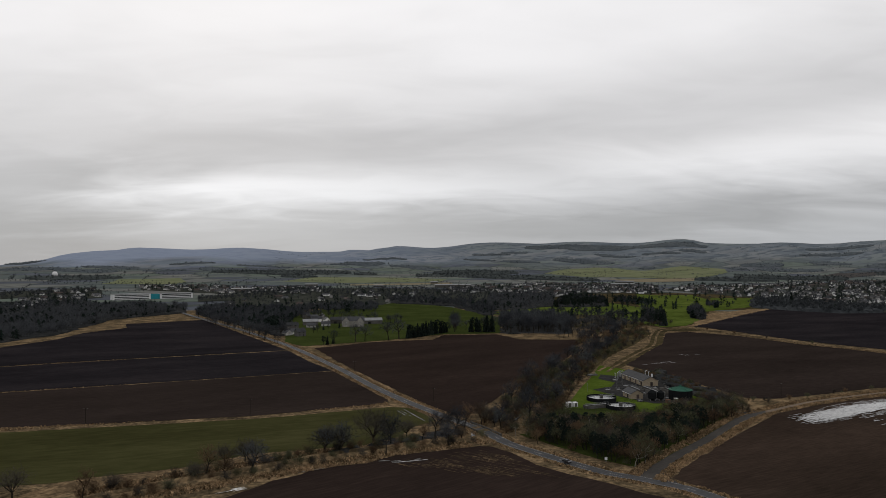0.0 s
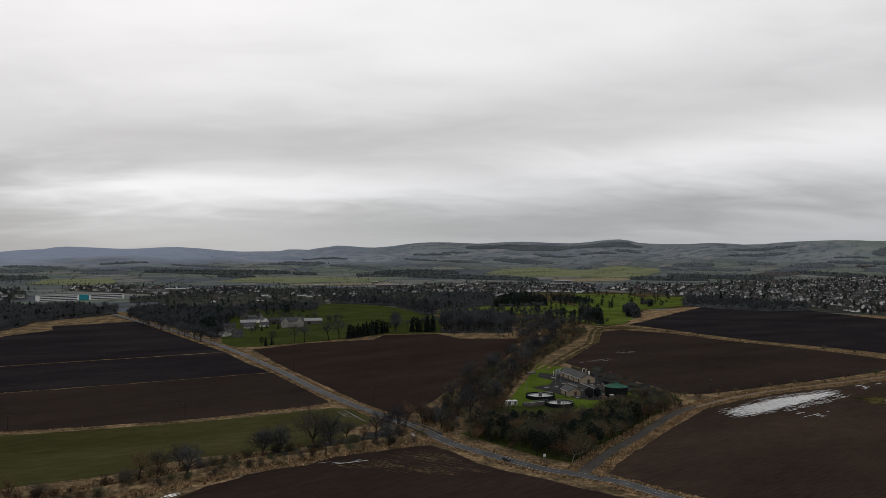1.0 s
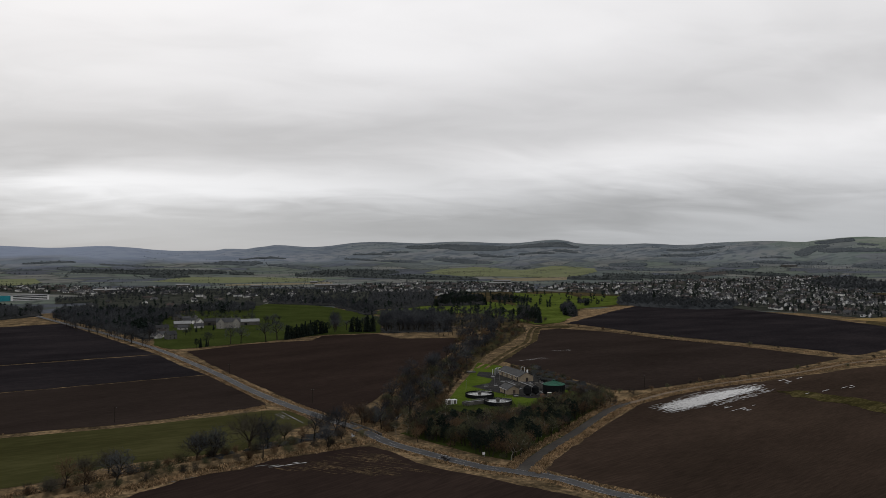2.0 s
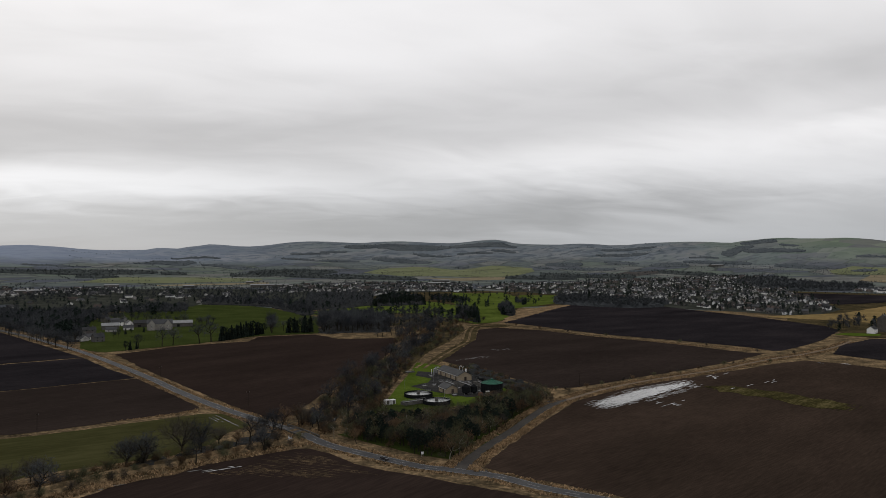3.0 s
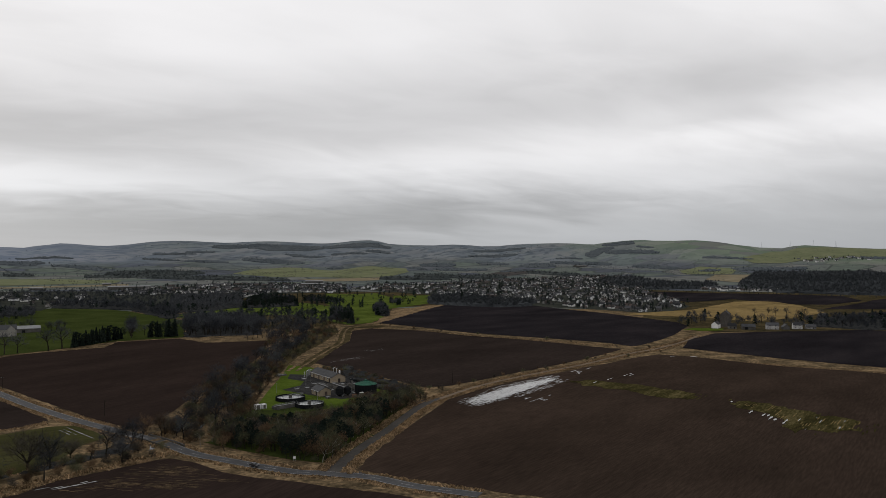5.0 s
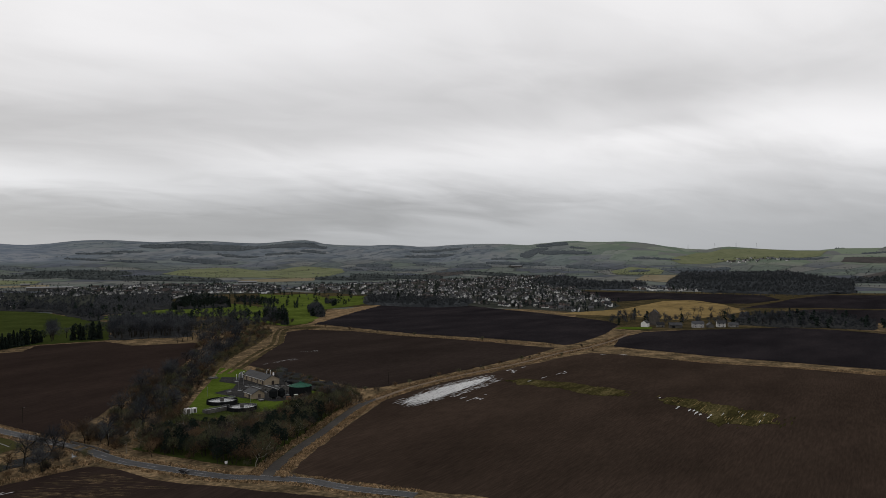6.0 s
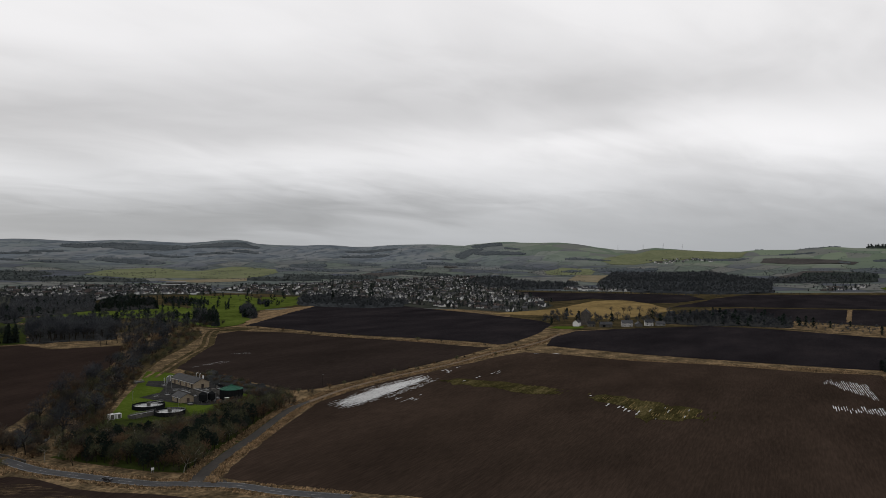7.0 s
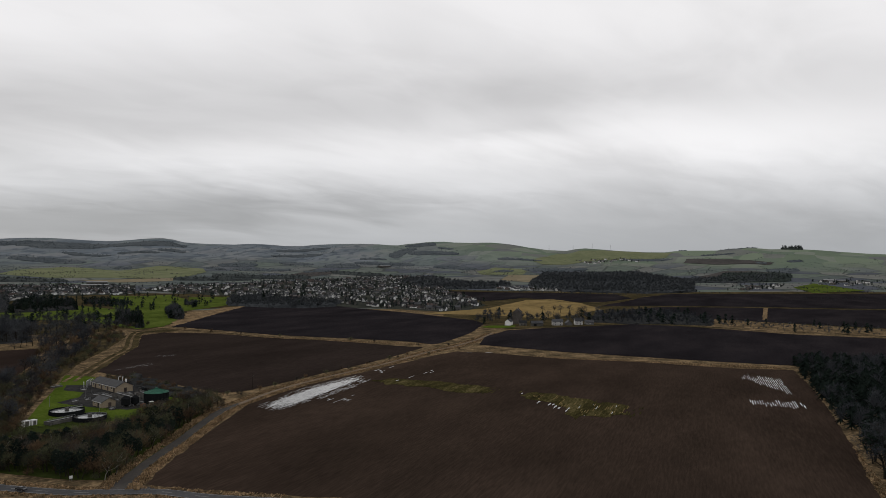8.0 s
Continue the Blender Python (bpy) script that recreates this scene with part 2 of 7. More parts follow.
M["render"] = material("pale_rendered_wall", [(0.09, 0.088, 0.084), (0.34, 0.332, 0.32), (0.72, 0.71, 0.69)], 1.0, big=7, bump=0.01, spread=0.4, per_object=0.7, isl=0.35, spec=0.0)
M["cream"] = material("cream_blockwork", [(0.20, 0.165, 0.12), (0.26, 0.215, 0.155), (0.31, 0.26, 0.19)], 0.8, big=5, bump=0.01, spread=0.4)
M["slate"] = material("slate_roof", [(0.018, 0.0188, 0.0205), (0.034, 0.0352, 0.038), (0.062, 0.0635, 0.068)], 0.7, big=6, bump=0.02, rough=0.7, spec=0.12, spread=0.4, per_object=0.5, isl=0.3)
M["tile_brown"] = material("brown_tile_roof", [(0.03, 0.0255, 0.024), (0.05, 0.041, 0.0385), (0.08, 0.061, 0.055)], 0.7, big=6, bump=0.02, rough=0.8, spec=0.05, spread=0.4, per_object=0.5)
M["white"] = material("white_paint", [(0.55, 0.55, 0.55), (0.72, 0.72, 0.72)], 1.0, big=5, bump=0, rough=0.5, spread=0.4)
M["glass"] = material("dark_window_glass", [(0.012, 0.014, 0.016), (0.03, 0.032, 0.035)], 1.0, big=4, bump=0, rough=0.08, spec=0.5, spread=0.4)
M["concrete"] = material("weathered_concrete", [(0.05, 0.048, 0.044), (0.085, 0.082, 0.076), (0.13, 0.125, 0.115)], 0.8, big=6, bump=0.01, spread=0.4)
M["steel_dark"] = material("dark_painted_steel", [(0.008, 0.009, 0.010), (0.016, 0.017, 0.018)], 0.8, big=5, bump=0, rough=0.5, spread=0.4)
M["galv"] = material("galvanised_steel", [(0.16, 0.165, 0.17), (0.28, 0.285, 0.29)], 0.5, big=4, bump=0, rough=0.6, metal=0.2, spread=0.4)
M["tank_green"] = material("green_cover", [(0.01, 0.05, 0.032), (0.018, 0.08, 0.052), (0.03, 0.11, 0.075)], 1.5, big=6, bump=0.01, rough=0.7, spec=0.1, spread=0.4)
M["teal"] = material("teal_cladding", [(0.02, 0.16, 0.20), (0.04, 0.26, 0.3)], 2, big=8, bump=0, rough=0.5, spread=0.4)
M["rubber"] = material("black_rubber", [(0.01, 0.01, 0.01), (0.02, 0.02, 0.02)], 0.3, big=2, bump=0, rough=0.8, spread=0.4)
M["car"] = material("dark_car_paint", [(0.012, 0.013, 0.016), (0.02, 0.021, 0.025)], 0.5, big=3, bump=0, rough=0.25, spec=0.5, spread=0.4)
M["red_brick"] = material("reddish_sandstone", [(0.10, 0.055, 0.04), (0.16, 0.09, 0.065)], 0.8, big=5, bump=0.02, spread=0.4)


def patchwork():
    """Farmland and moor towards the hills, haze put into their colours: field-sized cells of differing grass,
    hedge-dark joints.
    """
    m = bpy.data.materials.new("hazed_farmland_and_moor")
    m.use_nodes = True
    nodes, links = m.node_tree.nodes, m.node_tree.links
    bsdf = nodes["Principled BSDF"]
    bsdf.inputs["Roughness"].default_value = 0.95
    bsdf.inputs["Specular IOR Level"].default_value = 0.0
    geo = nodes.new("ShaderNodeNewGeometry")
    mp = nodes.new("ShaderNodeMapping")
    mp.vector_type = "TEXTURE"
    mp.inputs["Rotation"].default_value = (0, 0, radians(22))
    mp.inputs["Scale"].default_value = (1.5, 1, 1)
    links.new(geo.outputs["Position"], mp.inputs[0])

    def noise_tex(scale, detail, src):
        n = nodes.new("ShaderNodeTexNoise")
        n.inputs["Scale"].default_value, n.inputs["Detail"].default_value = scale, detail
        links.new(src, n.inputs["Vector"])
        return n

    def ramp(fac, stops, const=False):
        n = nodes.new("ShaderNodeValToRGB")
        n.color_ramp.interpolation = "CONSTANT" if const else "LINEAR"
        el = n.color_ramp.elements
        while len(el) < len(stops):
            el.new(0.5)
        for e, (p, c) in zip(el, stops):
            e.position, e.color = p, shade_of(c)
        links.new(fac, n.inputs[0])
        return n.outputs[0]

    def mix(fac, a, b, mode="MIX"):
        n = nodes.new("ShaderNodeMix")
        n.data_type, n.blend_type = "RGBA", mode
        for sock, v in ((n.inputs["Factor"], fac), (n.inputs["A"], a), (n.inputs["B"], b)):
            if isinstance(v, float):
                sock.default_value = v
            elif isinstance(v, tuple):
                sock.default_value = shade_of(v)
            else:
                links.new(v, sock)
        return n.outputs["Result"]

    vor = nodes.new("ShaderNodeTexVoronoi")
    vor.inputs["Scale"].default_value = 1 / 125
    vor.inputs["Randomness"].default_value = 0.85
    links.new(mp.outputs[0], vor.inputs["Vector"])
    sep = nodes.new("ShaderNodeSeparateColor")
    links.new(vor.outputs["Color"], sep.inputs[0])
    farm = ramp(sep.outputs[0], [(0.0, (0.088, 0.095, 0.074)), (0.2, (0.11, 0.114, 0.084)), (0.36, (0.126, 0.12, 0.092)), (0.5, (0.072, 0.073, 0.069)),
                                 (0.64, (0.1, 0.11, 0.076)), (0.78, (0.14, 0.133, 0.1)), (0.9, (0.08, 0.082, 0.079))], True)
    hay = ramp(sep.outputs[2], [(0.0, (0.1, 0.125, 0.068)), (0.25, (0.135, 0.16, 0.09)), (0.45, (0.12, 0.118, 0.09)), (0.6, (0.155, 0.165, 0.11)), (0.75, (0.095, 0.12, 0.07)), (0.9, (0.1, 0.095, 0.082))], True)
    grain = noise_tex(1 / 30, 5, geo.outputs["Position"])
    farm = mix(0.5, farm, ramp(grain.outputs[0], [(0.3, (0.55, 0.55, 0.55)), (0.7, (1.25, 1.25, 1.2))]), "MULTIPLY")
    # blue lift stands for haze over the far farmland
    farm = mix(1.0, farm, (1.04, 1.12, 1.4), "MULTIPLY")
    edge = nodes.new("ShaderNodeTexVoronoi")
    edge.feature = "DISTANCE_TO_EDGE"
    edge.inputs["Scale"].default_value = 1 / 125
    edge.inputs["Randomness"].default_value = 0.85
    links.new(mp.outputs[0], edge.inputs["Vector"])
    farm = mix(ramp(edge.outputs["Distance"], [(0.02, (0.85, 0.85, 0.85)), (0.06, (0, 0, 0))]), farm, (0.055, 0.062, 0.058))
    # moor on the higher ground, towards the tops
    sepz = nodes.new("ShaderNodeSeparateXYZ")
    links.new(geo.outputs["Position"], sepz.inputs[0])
    wob = noise_tex(1 / 400, 4, geo.outputs["Position"])
    hz = nodes.new("ShaderNodeMath")
    hz.operation = "MULTIPLY_ADD"
    links.new(wob.outputs[0], hz.inputs[0])
    hz.inputs[1].default_value = 120.0
    links.new(sepz.outputs[2], hz.inputs[2])
    norm = nodes.new("ShaderNodeMath")
    norm.operation = "DIVIDE"
    links.new(hz.outputs[0], norm.inputs[0])
    norm.inputs[1].default_value = 300.0
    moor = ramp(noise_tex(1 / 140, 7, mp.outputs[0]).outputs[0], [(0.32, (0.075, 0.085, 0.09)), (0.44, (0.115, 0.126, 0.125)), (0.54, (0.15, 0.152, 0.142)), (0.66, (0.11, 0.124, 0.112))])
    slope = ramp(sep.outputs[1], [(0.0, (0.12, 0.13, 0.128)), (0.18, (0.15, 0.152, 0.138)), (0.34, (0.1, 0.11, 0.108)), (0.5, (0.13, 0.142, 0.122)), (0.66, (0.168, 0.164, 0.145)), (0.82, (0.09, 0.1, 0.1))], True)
    scrub = noise_tex(1 / 45, 6, mp.outputs[0])
    moor = mix(0.5, moor, slope)
    moor = mix(ramp(scrub.outputs[0], [(0.5, (0, 0, 0)), (0.6, (0.8, 0.8, 0.8))]), moor, (0.07, 0.08, 0.083))
    # pale blue-grey haze painted on the western hills, greener grass hills in the east
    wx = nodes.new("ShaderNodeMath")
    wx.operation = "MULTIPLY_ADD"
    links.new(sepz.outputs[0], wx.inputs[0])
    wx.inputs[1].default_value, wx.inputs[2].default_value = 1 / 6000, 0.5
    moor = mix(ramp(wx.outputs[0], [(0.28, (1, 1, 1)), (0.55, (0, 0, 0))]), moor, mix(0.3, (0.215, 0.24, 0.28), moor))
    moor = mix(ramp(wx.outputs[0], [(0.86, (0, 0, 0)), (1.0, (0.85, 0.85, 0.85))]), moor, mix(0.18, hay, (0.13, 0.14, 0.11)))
    # moor made paler and bluer: distance haze in its base colour
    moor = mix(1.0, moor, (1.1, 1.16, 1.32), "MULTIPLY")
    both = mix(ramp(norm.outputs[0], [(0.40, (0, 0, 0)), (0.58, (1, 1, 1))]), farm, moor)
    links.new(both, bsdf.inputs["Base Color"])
    return m


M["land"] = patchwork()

# ---- helpers for meshes ----
def mesh_object(name, verts, faces, mats, parent=None, label="", smooth=False, index=None):
    me = bpy.data.meshes.new(name)
    me.from_pydata([tuple(v) for v in verts], [], [tuple(f) for f in faces])
    for mt in mats if isinstance(mats, (list, tuple)) else [mats]:
        me.materials.append(mt)
    if index is not None:
        me.polygons.foreach_set("material_index", index)
    if smooth:
        me.polygons.foreach_set("use_smooth", [True] * len(me.polygons))
    me.update()
    ob = new(name, me)
    if parent:
        ob.parent = parent
    if label:
        ob["label"] = label
    return ob


def part(name, bm, mt, parent=None, label="", smooth=False):
    me = bpy.data.meshes.new(name)
    bm.to_mesh(me)
    bm.free()
    me.materials.append(mt)
    if smooth:
        me.polygons.foreach_set("use_smooth", [True] * len(me.polygons))
    ob = new(name, me)
    if parent:
        ob.parent = parent
    if label:
        ob["label"] = label
    return ob


# ---- the lie of the land ----
# hills: height in metres above the plain behind, every 1.25 degrees of bearing from -36
HILLS = [-13, -13, -13, -13, -3, 11, 42, 63, 71, 73, 88, 87, 86, 83, 85, 92, 96, 91, 82, 71, 67, 70, 71, 85, 82, 100, 113, 106, 99, 103, 116, 127, 131, 131, 128, 125, 131, 135, 136, 132, 127, 126, 133, 144, 146,
         121, 114, 113, 115, 123, 120, 110, 110, 118, 123, 126, 127, 124, 117, 129, 140, 145, 138, 136, 140, 135, 120, 101, 89, 84, 102, 97, 90, 85, 80, 79, 90, 92, 94, 102, 107, 98, 99, 97, 89, 79, 72, 67, 67]


def rise(r):
    s = min(max((r - 1300) / 3200, 0), 1.0)
    return 88 * s ** 1.6


def land(x, y):
    r = math.hypot(x, y)
    z = rise(r)
    z += 0.35 * noise.noise(Vector((x / 190, y / 190, 0.3))) * 2
    if r > 1300:
        f = min((r - 1300) / 1500, 1)
        z += f * 7 * noise.noise(Vector((x / 420, y / 420, 2.3)))
    if r > 2500:
        az = math.degrees(math.atan2(x, y))
        near = math.exp(-max(4500 - r, 0) ** 2 / (2 * 470.0 ** 2))
        at_step = min(max((az + 36) / 1.25, 0), len(HILLS) - 1.001)
        k, u = int(at_step), at_step % 1
        u = u * u * (3 - 2 * u)
        top = HILLS[k] * (1 - u) + HILLS[k + 1] * u
        top += 100 * min(max((abs(az - 19.5) - 56) / 8, 0), 1)
        # spurs and hollows below the summits
        back = 1 - near
        z += near * top * (1 + back * (0.5 * noise.noise(Vector((x / 420, y / 420, 5.1))) + 0.3 * noise.noise(Vector((x / 170, y / 170, 1.7)))))
        fold = max(0.0, noise.noise(Vector((az / 5.5, r / 900, 8.2))) + 0.25)
        z += 14 * fold * math.exp(-((r - 3550) / 300) ** 2 / 2)
    return z


def lifted(x, y, lift):
    r = math.hypot(x, y)
    return land(x, y) + lift * (1 + (r / 500) ** 2)


def build_ground():
    rings, r = [0.0], 30.0
    while r < 4900:
        rings.append(r)
        r += max(16, r * 0.02)
    rings.append(4920)
    n = 480
    verts, faces = [(0, 0, land(0, 0))], []
    for r in rings[1:]:
        for k in range(n):
            a = 2 * math.pi * k / n
            x, y = r * math.sin(a), r * math.cos(a)
            verts.append((x, y, land(x, y)))
    for k in range(n):
        faces.append((0, 1 + (k + 1) % n, 1 + k))
    idx = [0] * n
    for j in range(len(rings) - 2):
        for k in range(n):
            a, b = 1 + j * n + k, 1 + j * n + (k + 1) % n
            faces.append((a, b, b + n, a + n))
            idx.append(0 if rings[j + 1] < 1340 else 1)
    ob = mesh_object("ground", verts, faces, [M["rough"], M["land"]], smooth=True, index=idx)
    tagged(ob, "rough winter grassland and farmland rising to low hills", "ground", kind="structure")


build_ground()


def inside(poly, x, y):
    hit = False
    for (x0, y0), (x1, y1) in zip(poly, poly[1:] + poly[:1]):
        if (y0 > y) != (y1 > y) and x < (x1 - x0) * (y - y0) / (y1 - y0) + x0:
            hit = not hit
    return hit


def ragged(poly, step, amount, seed):
    out = []
    for (x0, y0), (x1, y1) in zip(poly, poly[1:] + poly[:1]):
        d = math.hypot(x1 - x0, y1 - y0)
        k = max(1, int(d / step))
        for j in range(k):
            u = j / k
            x, y = x0 + (x1 - x0) * u, y0 + (y1 - y0) * u
            out.append((x + amount * noise.noise(Vector((x / 9, y / 9, seed))) * 2, y + amount * noise.noise(Vector((x / 9, y / 9, seed + 9))) * 2))
    return out


def sheet(name, poly, mt, lift, step=20.0, edge=6.0, wob=0.8, seed=1.0):
    """A piece of ground cover inside an outline, draped on the land."""
    bm = bmesh.new()
    pts = ragged(poly, edge, wob, seed)
    bm.faces.new([bm.verts.new((x, y, 0)) for x, y in pts])
    bmesh.ops.triangulate(bm, faces=bm.faces[:])
    xs, ys = [p[0] for p in pts], [p[1] for p in pts]
    for lo, hi, nor in ((min(xs), max(xs), (1, 0, 0)), (min(ys), max(ys), (0, 1, 0))):
        v = lo + step
        while v < hi:
            bmesh.ops.bisect_plane(bm, geom=bm.verts[:] + bm.edges[:] + bm.faces[:], plane_co=Vector(nor) * v, plane_no=nor)
            v += step
    for v in bm.verts:
        v.co.z = lifted(v.co.x, v.co.y, lift)
    bmesh.ops.recalc_face_normals(bm, faces=bm.faces[:])
    if sum(f.normal.z for f in bm.faces) < 0:
        bmesh.ops.reverse_faces(bm, faces=bm.faces[:])
    return part(name, bm, mt, smooth=True)


def smooth_line(pts, step=5.0):
    """An even run of points along a Catmull-Rom line."""
    pts = [Vector((x, y, 0)) for x, y in pts]
    ext = [pts[0] * 2 - pts[1]] + pts + [pts[-1] * 2 - pts[-2]]
    out = []
    for a, b, c, d in zip(ext, ext[1:], ext[2:], ext[3:]):
        k = max(2, int((c - b).length / step))
        for j in range(k):
            t = j / k
            out.append(0.5 * ((2 * b) + (c - a) * t + (2 * a - 5 * b + 4 * c - d) * t * t + (3 * b - a - 3 * c + d) * t ** 3))
    out.append(pts[-1])
    return out


def ribbon(name, line, offs, mt, lift, parent=None, gaps=None):
    """A strip along a line between two sideways offsets, draped; gaps: dash and gap length."""
    verts, faces, run = [], [], 0.0
    for k, p in enumerate(line):
        a, b = line[max(k - 1, 0)], line[min(k + 1, len(line) - 1)]
        d = (b - a).normalized()
        s = Vector((d.y, -d.x, 0))
        for o in offs:
            q = p + s * o
            verts.append((q.x, q.y, lifted(q.x, q.y, lift)))
        if k:
            run += (p - line[k - 1]).length
            if not gaps or run % sum(gaps) < gaps[0]:
                n = len(offs)
                for j in range(n - 1):
                    faces.append(((k - 1) * n + j, (k - 1) * n + j + 1, k * n + j + 1, k * n + j))
    return mesh_object(name, verts, faces, mt, parent)


# ---- plan, in metres: x east of the camera, y ahead, as outlines and centre lines ----
ROAD = [(-576, 1433), (-371, 1087), (-266, 919), (-191, 790), (-149, 711), (-84, 574), (-49, 492), (-22, 436), (0, 397), (19, 363), (31, 335), (44, 316), (56, 300), (67, 287), (75, 282), (82, 276), (92, 268), (103, 251), (121, 231)]
ACCESS = [(79, 279), (87, 292), (102, 313), (126, 342), (143, 364), (160, 385), (174, 399)]
TRACK = [(174, 399), (192, 412), (222, 433), (252, 449), (285, 464), (318, 477), (355, 492), (401, 515), (443, 536), (491, 555), (564, 595), (617, 630)]
F_LEFT_TOP = [(-480, 583), (-447, 716), (-430, 790), (-438, 866), (-416, 935), (-446, 996), (-360, 1065), (-255, 881), (-180, 746), (-153, 696), (-364, 584), (-447, 544)]
F_LEFT_MID = [(-445, 541), (-362, 581), (-151, 692), (-117, 617), (-87, 563), (-291, 467), (-358, 435)]
F_LEFT_LOW = [(-357, 434), (-290, 465), (-87, 561), (-56, 492), (-33, 438), (-42, 428), (-105, 397), (-176, 379), (-229, 368), (-287, 350)]
F_GREEN = [(-279, 340), (-223, 358), (-172, 371), (-103, 389), (-60, 408), (-31, 421), (-20, 419), (-3, 385), (-13, 375), (-23, 347), (-38, 331), (-58, 326), (-72, 321), (-86, 317), (-107, 297), (-132, 286), (-152, 275), (-169, 271), (-208, 253)]
F_BOTTOM = [(-82, 253), (-66, 277), (-54, 291), (-44, 298), (-32, 303), (-21, 314), (-9, 319), (4, 325), (17, 331), (23, 330), (30, 319), (40, 300), (49, 288), (59, 279), (70, 268), (98, 239), (126, 208), (90, 150), (-64, 197)]
F_MID = [(-129, 711), (-76, 767), (-12, 796), (1, 846), (65, 853), (86, 796), (150, 790), (126, 675), (93, 583), (65, 521), (34, 449), (17, 402), (10, 393), (0, 410), (-23, 457), (-51, 521), (-89, 610)]
F_RIGHT = [(153, 593), (175, 638), (207, 703), (232, 751), (252, 810), (271, 864), (303, 883), (320, 864), (347, 834), (363, 783), (381, 745), (400, 712), (415, 676), (429, 642), (438, 607), (449, 576), (459, 568), (425, 547), (373, 519), (331, 499), (296, 484), (263, 469), (231, 454), (206, 446), (192, 449), (187, 469), (180, 498), (171, 524), (163, 552)]
F_UPPER = [(334, 961), (403, 1051), (496, 1191), (576, 1283), (615, 1318), (710, 1241), (760, 1216), (759, 1114), (761, 994), (749, 882), (738, 794), (713, 746), (700, 733), (604, 654), (544, 614), (490, 583), (481, 584), (478, 614), (465, 644), (451, 675), (434, 707), (416, 740), (397, 775), (381, 822), (366, 879), (347, 937)]
F_BIG = [(90, 281), (99, 294), (114, 314), (130, 334), (149, 357), (170, 381), (189, 403), (216, 421), (246, 437), (278, 452), (309, 463), (345, 478), (383, 492), (422, 509), (460, 519), (478, 495), (489, 460), (503, 420), (533, 379), (553, 336), (569, 293), (598, 258), (514, 208), (427, 162), (357, 126), (314, 106), (273, 84), (167, 185), (142, 217), (118, 245), (100, 267)]
F_EAST = [(518, 549), (580, 605), (661, 647), (742, 640), (873, 604), (902, 549), (905, 483), (904, 394), (948, 302), (994, 239), (687, 166), (668, 213), (618, 279), (584, 356), (542, 453)]
F_FAR_A = [(1183, 899), (1258, 926), (1364, 958), (1514, 1022), (1725, 1065), (1942, 843), (2148, 682), (2263, 543), (1629, 391), (1570, 499), (1438, 681), (1282, 845)]
F_FAR_B = [(1159, 801), (1267, 809), (1405, 666), (1536, 489), (1595, 383), (1125, 271), (1105, 352), (1076, 510), (1061, 646)]
F_FAR_C = [(1312, 1516), (1489, 1283), (1576, 1142), (1462, 1010), (1297, 970), (1231, 1012), (1273, 1187), (1116, 1163), (1134, 1300)]
GOLD = [(768, 956), (951, 991), (1208, 1127), (1285, 1108), (1232, 982), (1118, 843), (964, 781), (855, 761), (832, 854)]
LIME = [(2256, 971), (2521, 1019), (2237, 758), (2026, 819)]
GOLF = [(508, 1732), (621, 1777), (598, 1602), (494, 1347), (372, 1035), (306, 954), (328, 1078), (373, 1271)]
REED = [(429, 1180), (563, 1304), (619, 1327), (595, 1295), (555, 1249), (430, 1080), (329, 943), (357, 1010)]
PARK = [(-170, 762), (-142, 730), (-59, 790), (-3, 853), (70, 866), (90, 1121), (17, 1362), (-52, 1482), (-111, 1482), (-147, 1377), (-232, 1297), (-236, 1121), (-198, 895)]
GOLF_W = [(260, 1444), (315, 1359), (375, 1252), (327, 1121), (206, 1196), (71, 1170), (75, 1238)]
LAWN_A = [(62, 399), (76, 431), (92, 479), (114, 539), (130, 590), (143, 572), (161, 470), (166, 438), (152, 419), (121, 408), (87, 402)]
LAWN_C = [(57, 404), (73, 420), (83, 416), (116, 428), (114, 409), (88, 394)]
YARD = [(114, 521), (120, 541), (131, 533), (146, 566), (156, 540), (157, 480), (153, 456), (143, 432), (128, 431), (113, 452), (106, 466), (101, 478), (116, 489), (122, 505)]
PUDDLE = [(191, 385), (204, 400), (226, 414), (254, 429), (288, 442), (293, 438), (271, 423), (251, 410), (229, 397), (210, 385), (196, 380)]
PUDDLE_TAIL = [(229, 395), (241, 387), (248, 373), (234, 376), (227, 385)]
WEED_A = [(297, 427), (316, 423), (332, 392), (341, 366), (343, 349), (330, 338), (313, 352), (309, 382), (293, 412)]
WEED_B = [(338, 321), (354, 322), (360, 300), (361, 271), (364, 252), (340, 240), (312, 254), (325, 270), (336, 290), (337, 313)]
WET_A = [(531, 291), (547, 269), (545, 244), (474, 203), (479, 213), (500, 240), (526, 272)]
WET_B = [(439, 219), (451, 208), (460, 192), (437, 180), (424, 187), (417, 202)]
WET_C = [(340, 330), (349, 324), (343, 313), (334, 319)]
RIVER = [(-127, 253), (-111, 267), (-96, 278), (-79, 289), (-55, 308), (-34, 321), (-12, 331), (2, 340), (14, 347), (16, 362), (25, 369), (37, 380), (50, 421), (61, 464), (81, 524), (124, 644), (182, 819), (216, 896)]
PLANT = [(38, 354), (53, 365), (65, 374), (82, 370), (102, 372), (131, 385), (157, 397), (168, 394), (143, 358), (113, 324), (86, 292), (68, 307), (51, 333)]
WOOD_W = [(-523, 635), (-475, 762), (-457, 839), (-476, 943), (-501, 1076), (-443, 1223), (-490, 1355), (-609, 1431), (-680, 1346), (-660, 1144), (-659, 1054), (-744, 903)]
WOOD_W2 = [(-777, 943), (-686, 1098), (-688, 1193), (-691, 1346), (-698, 1425), (-809, 1600), (-817, 1416), (-1082, 1313)]
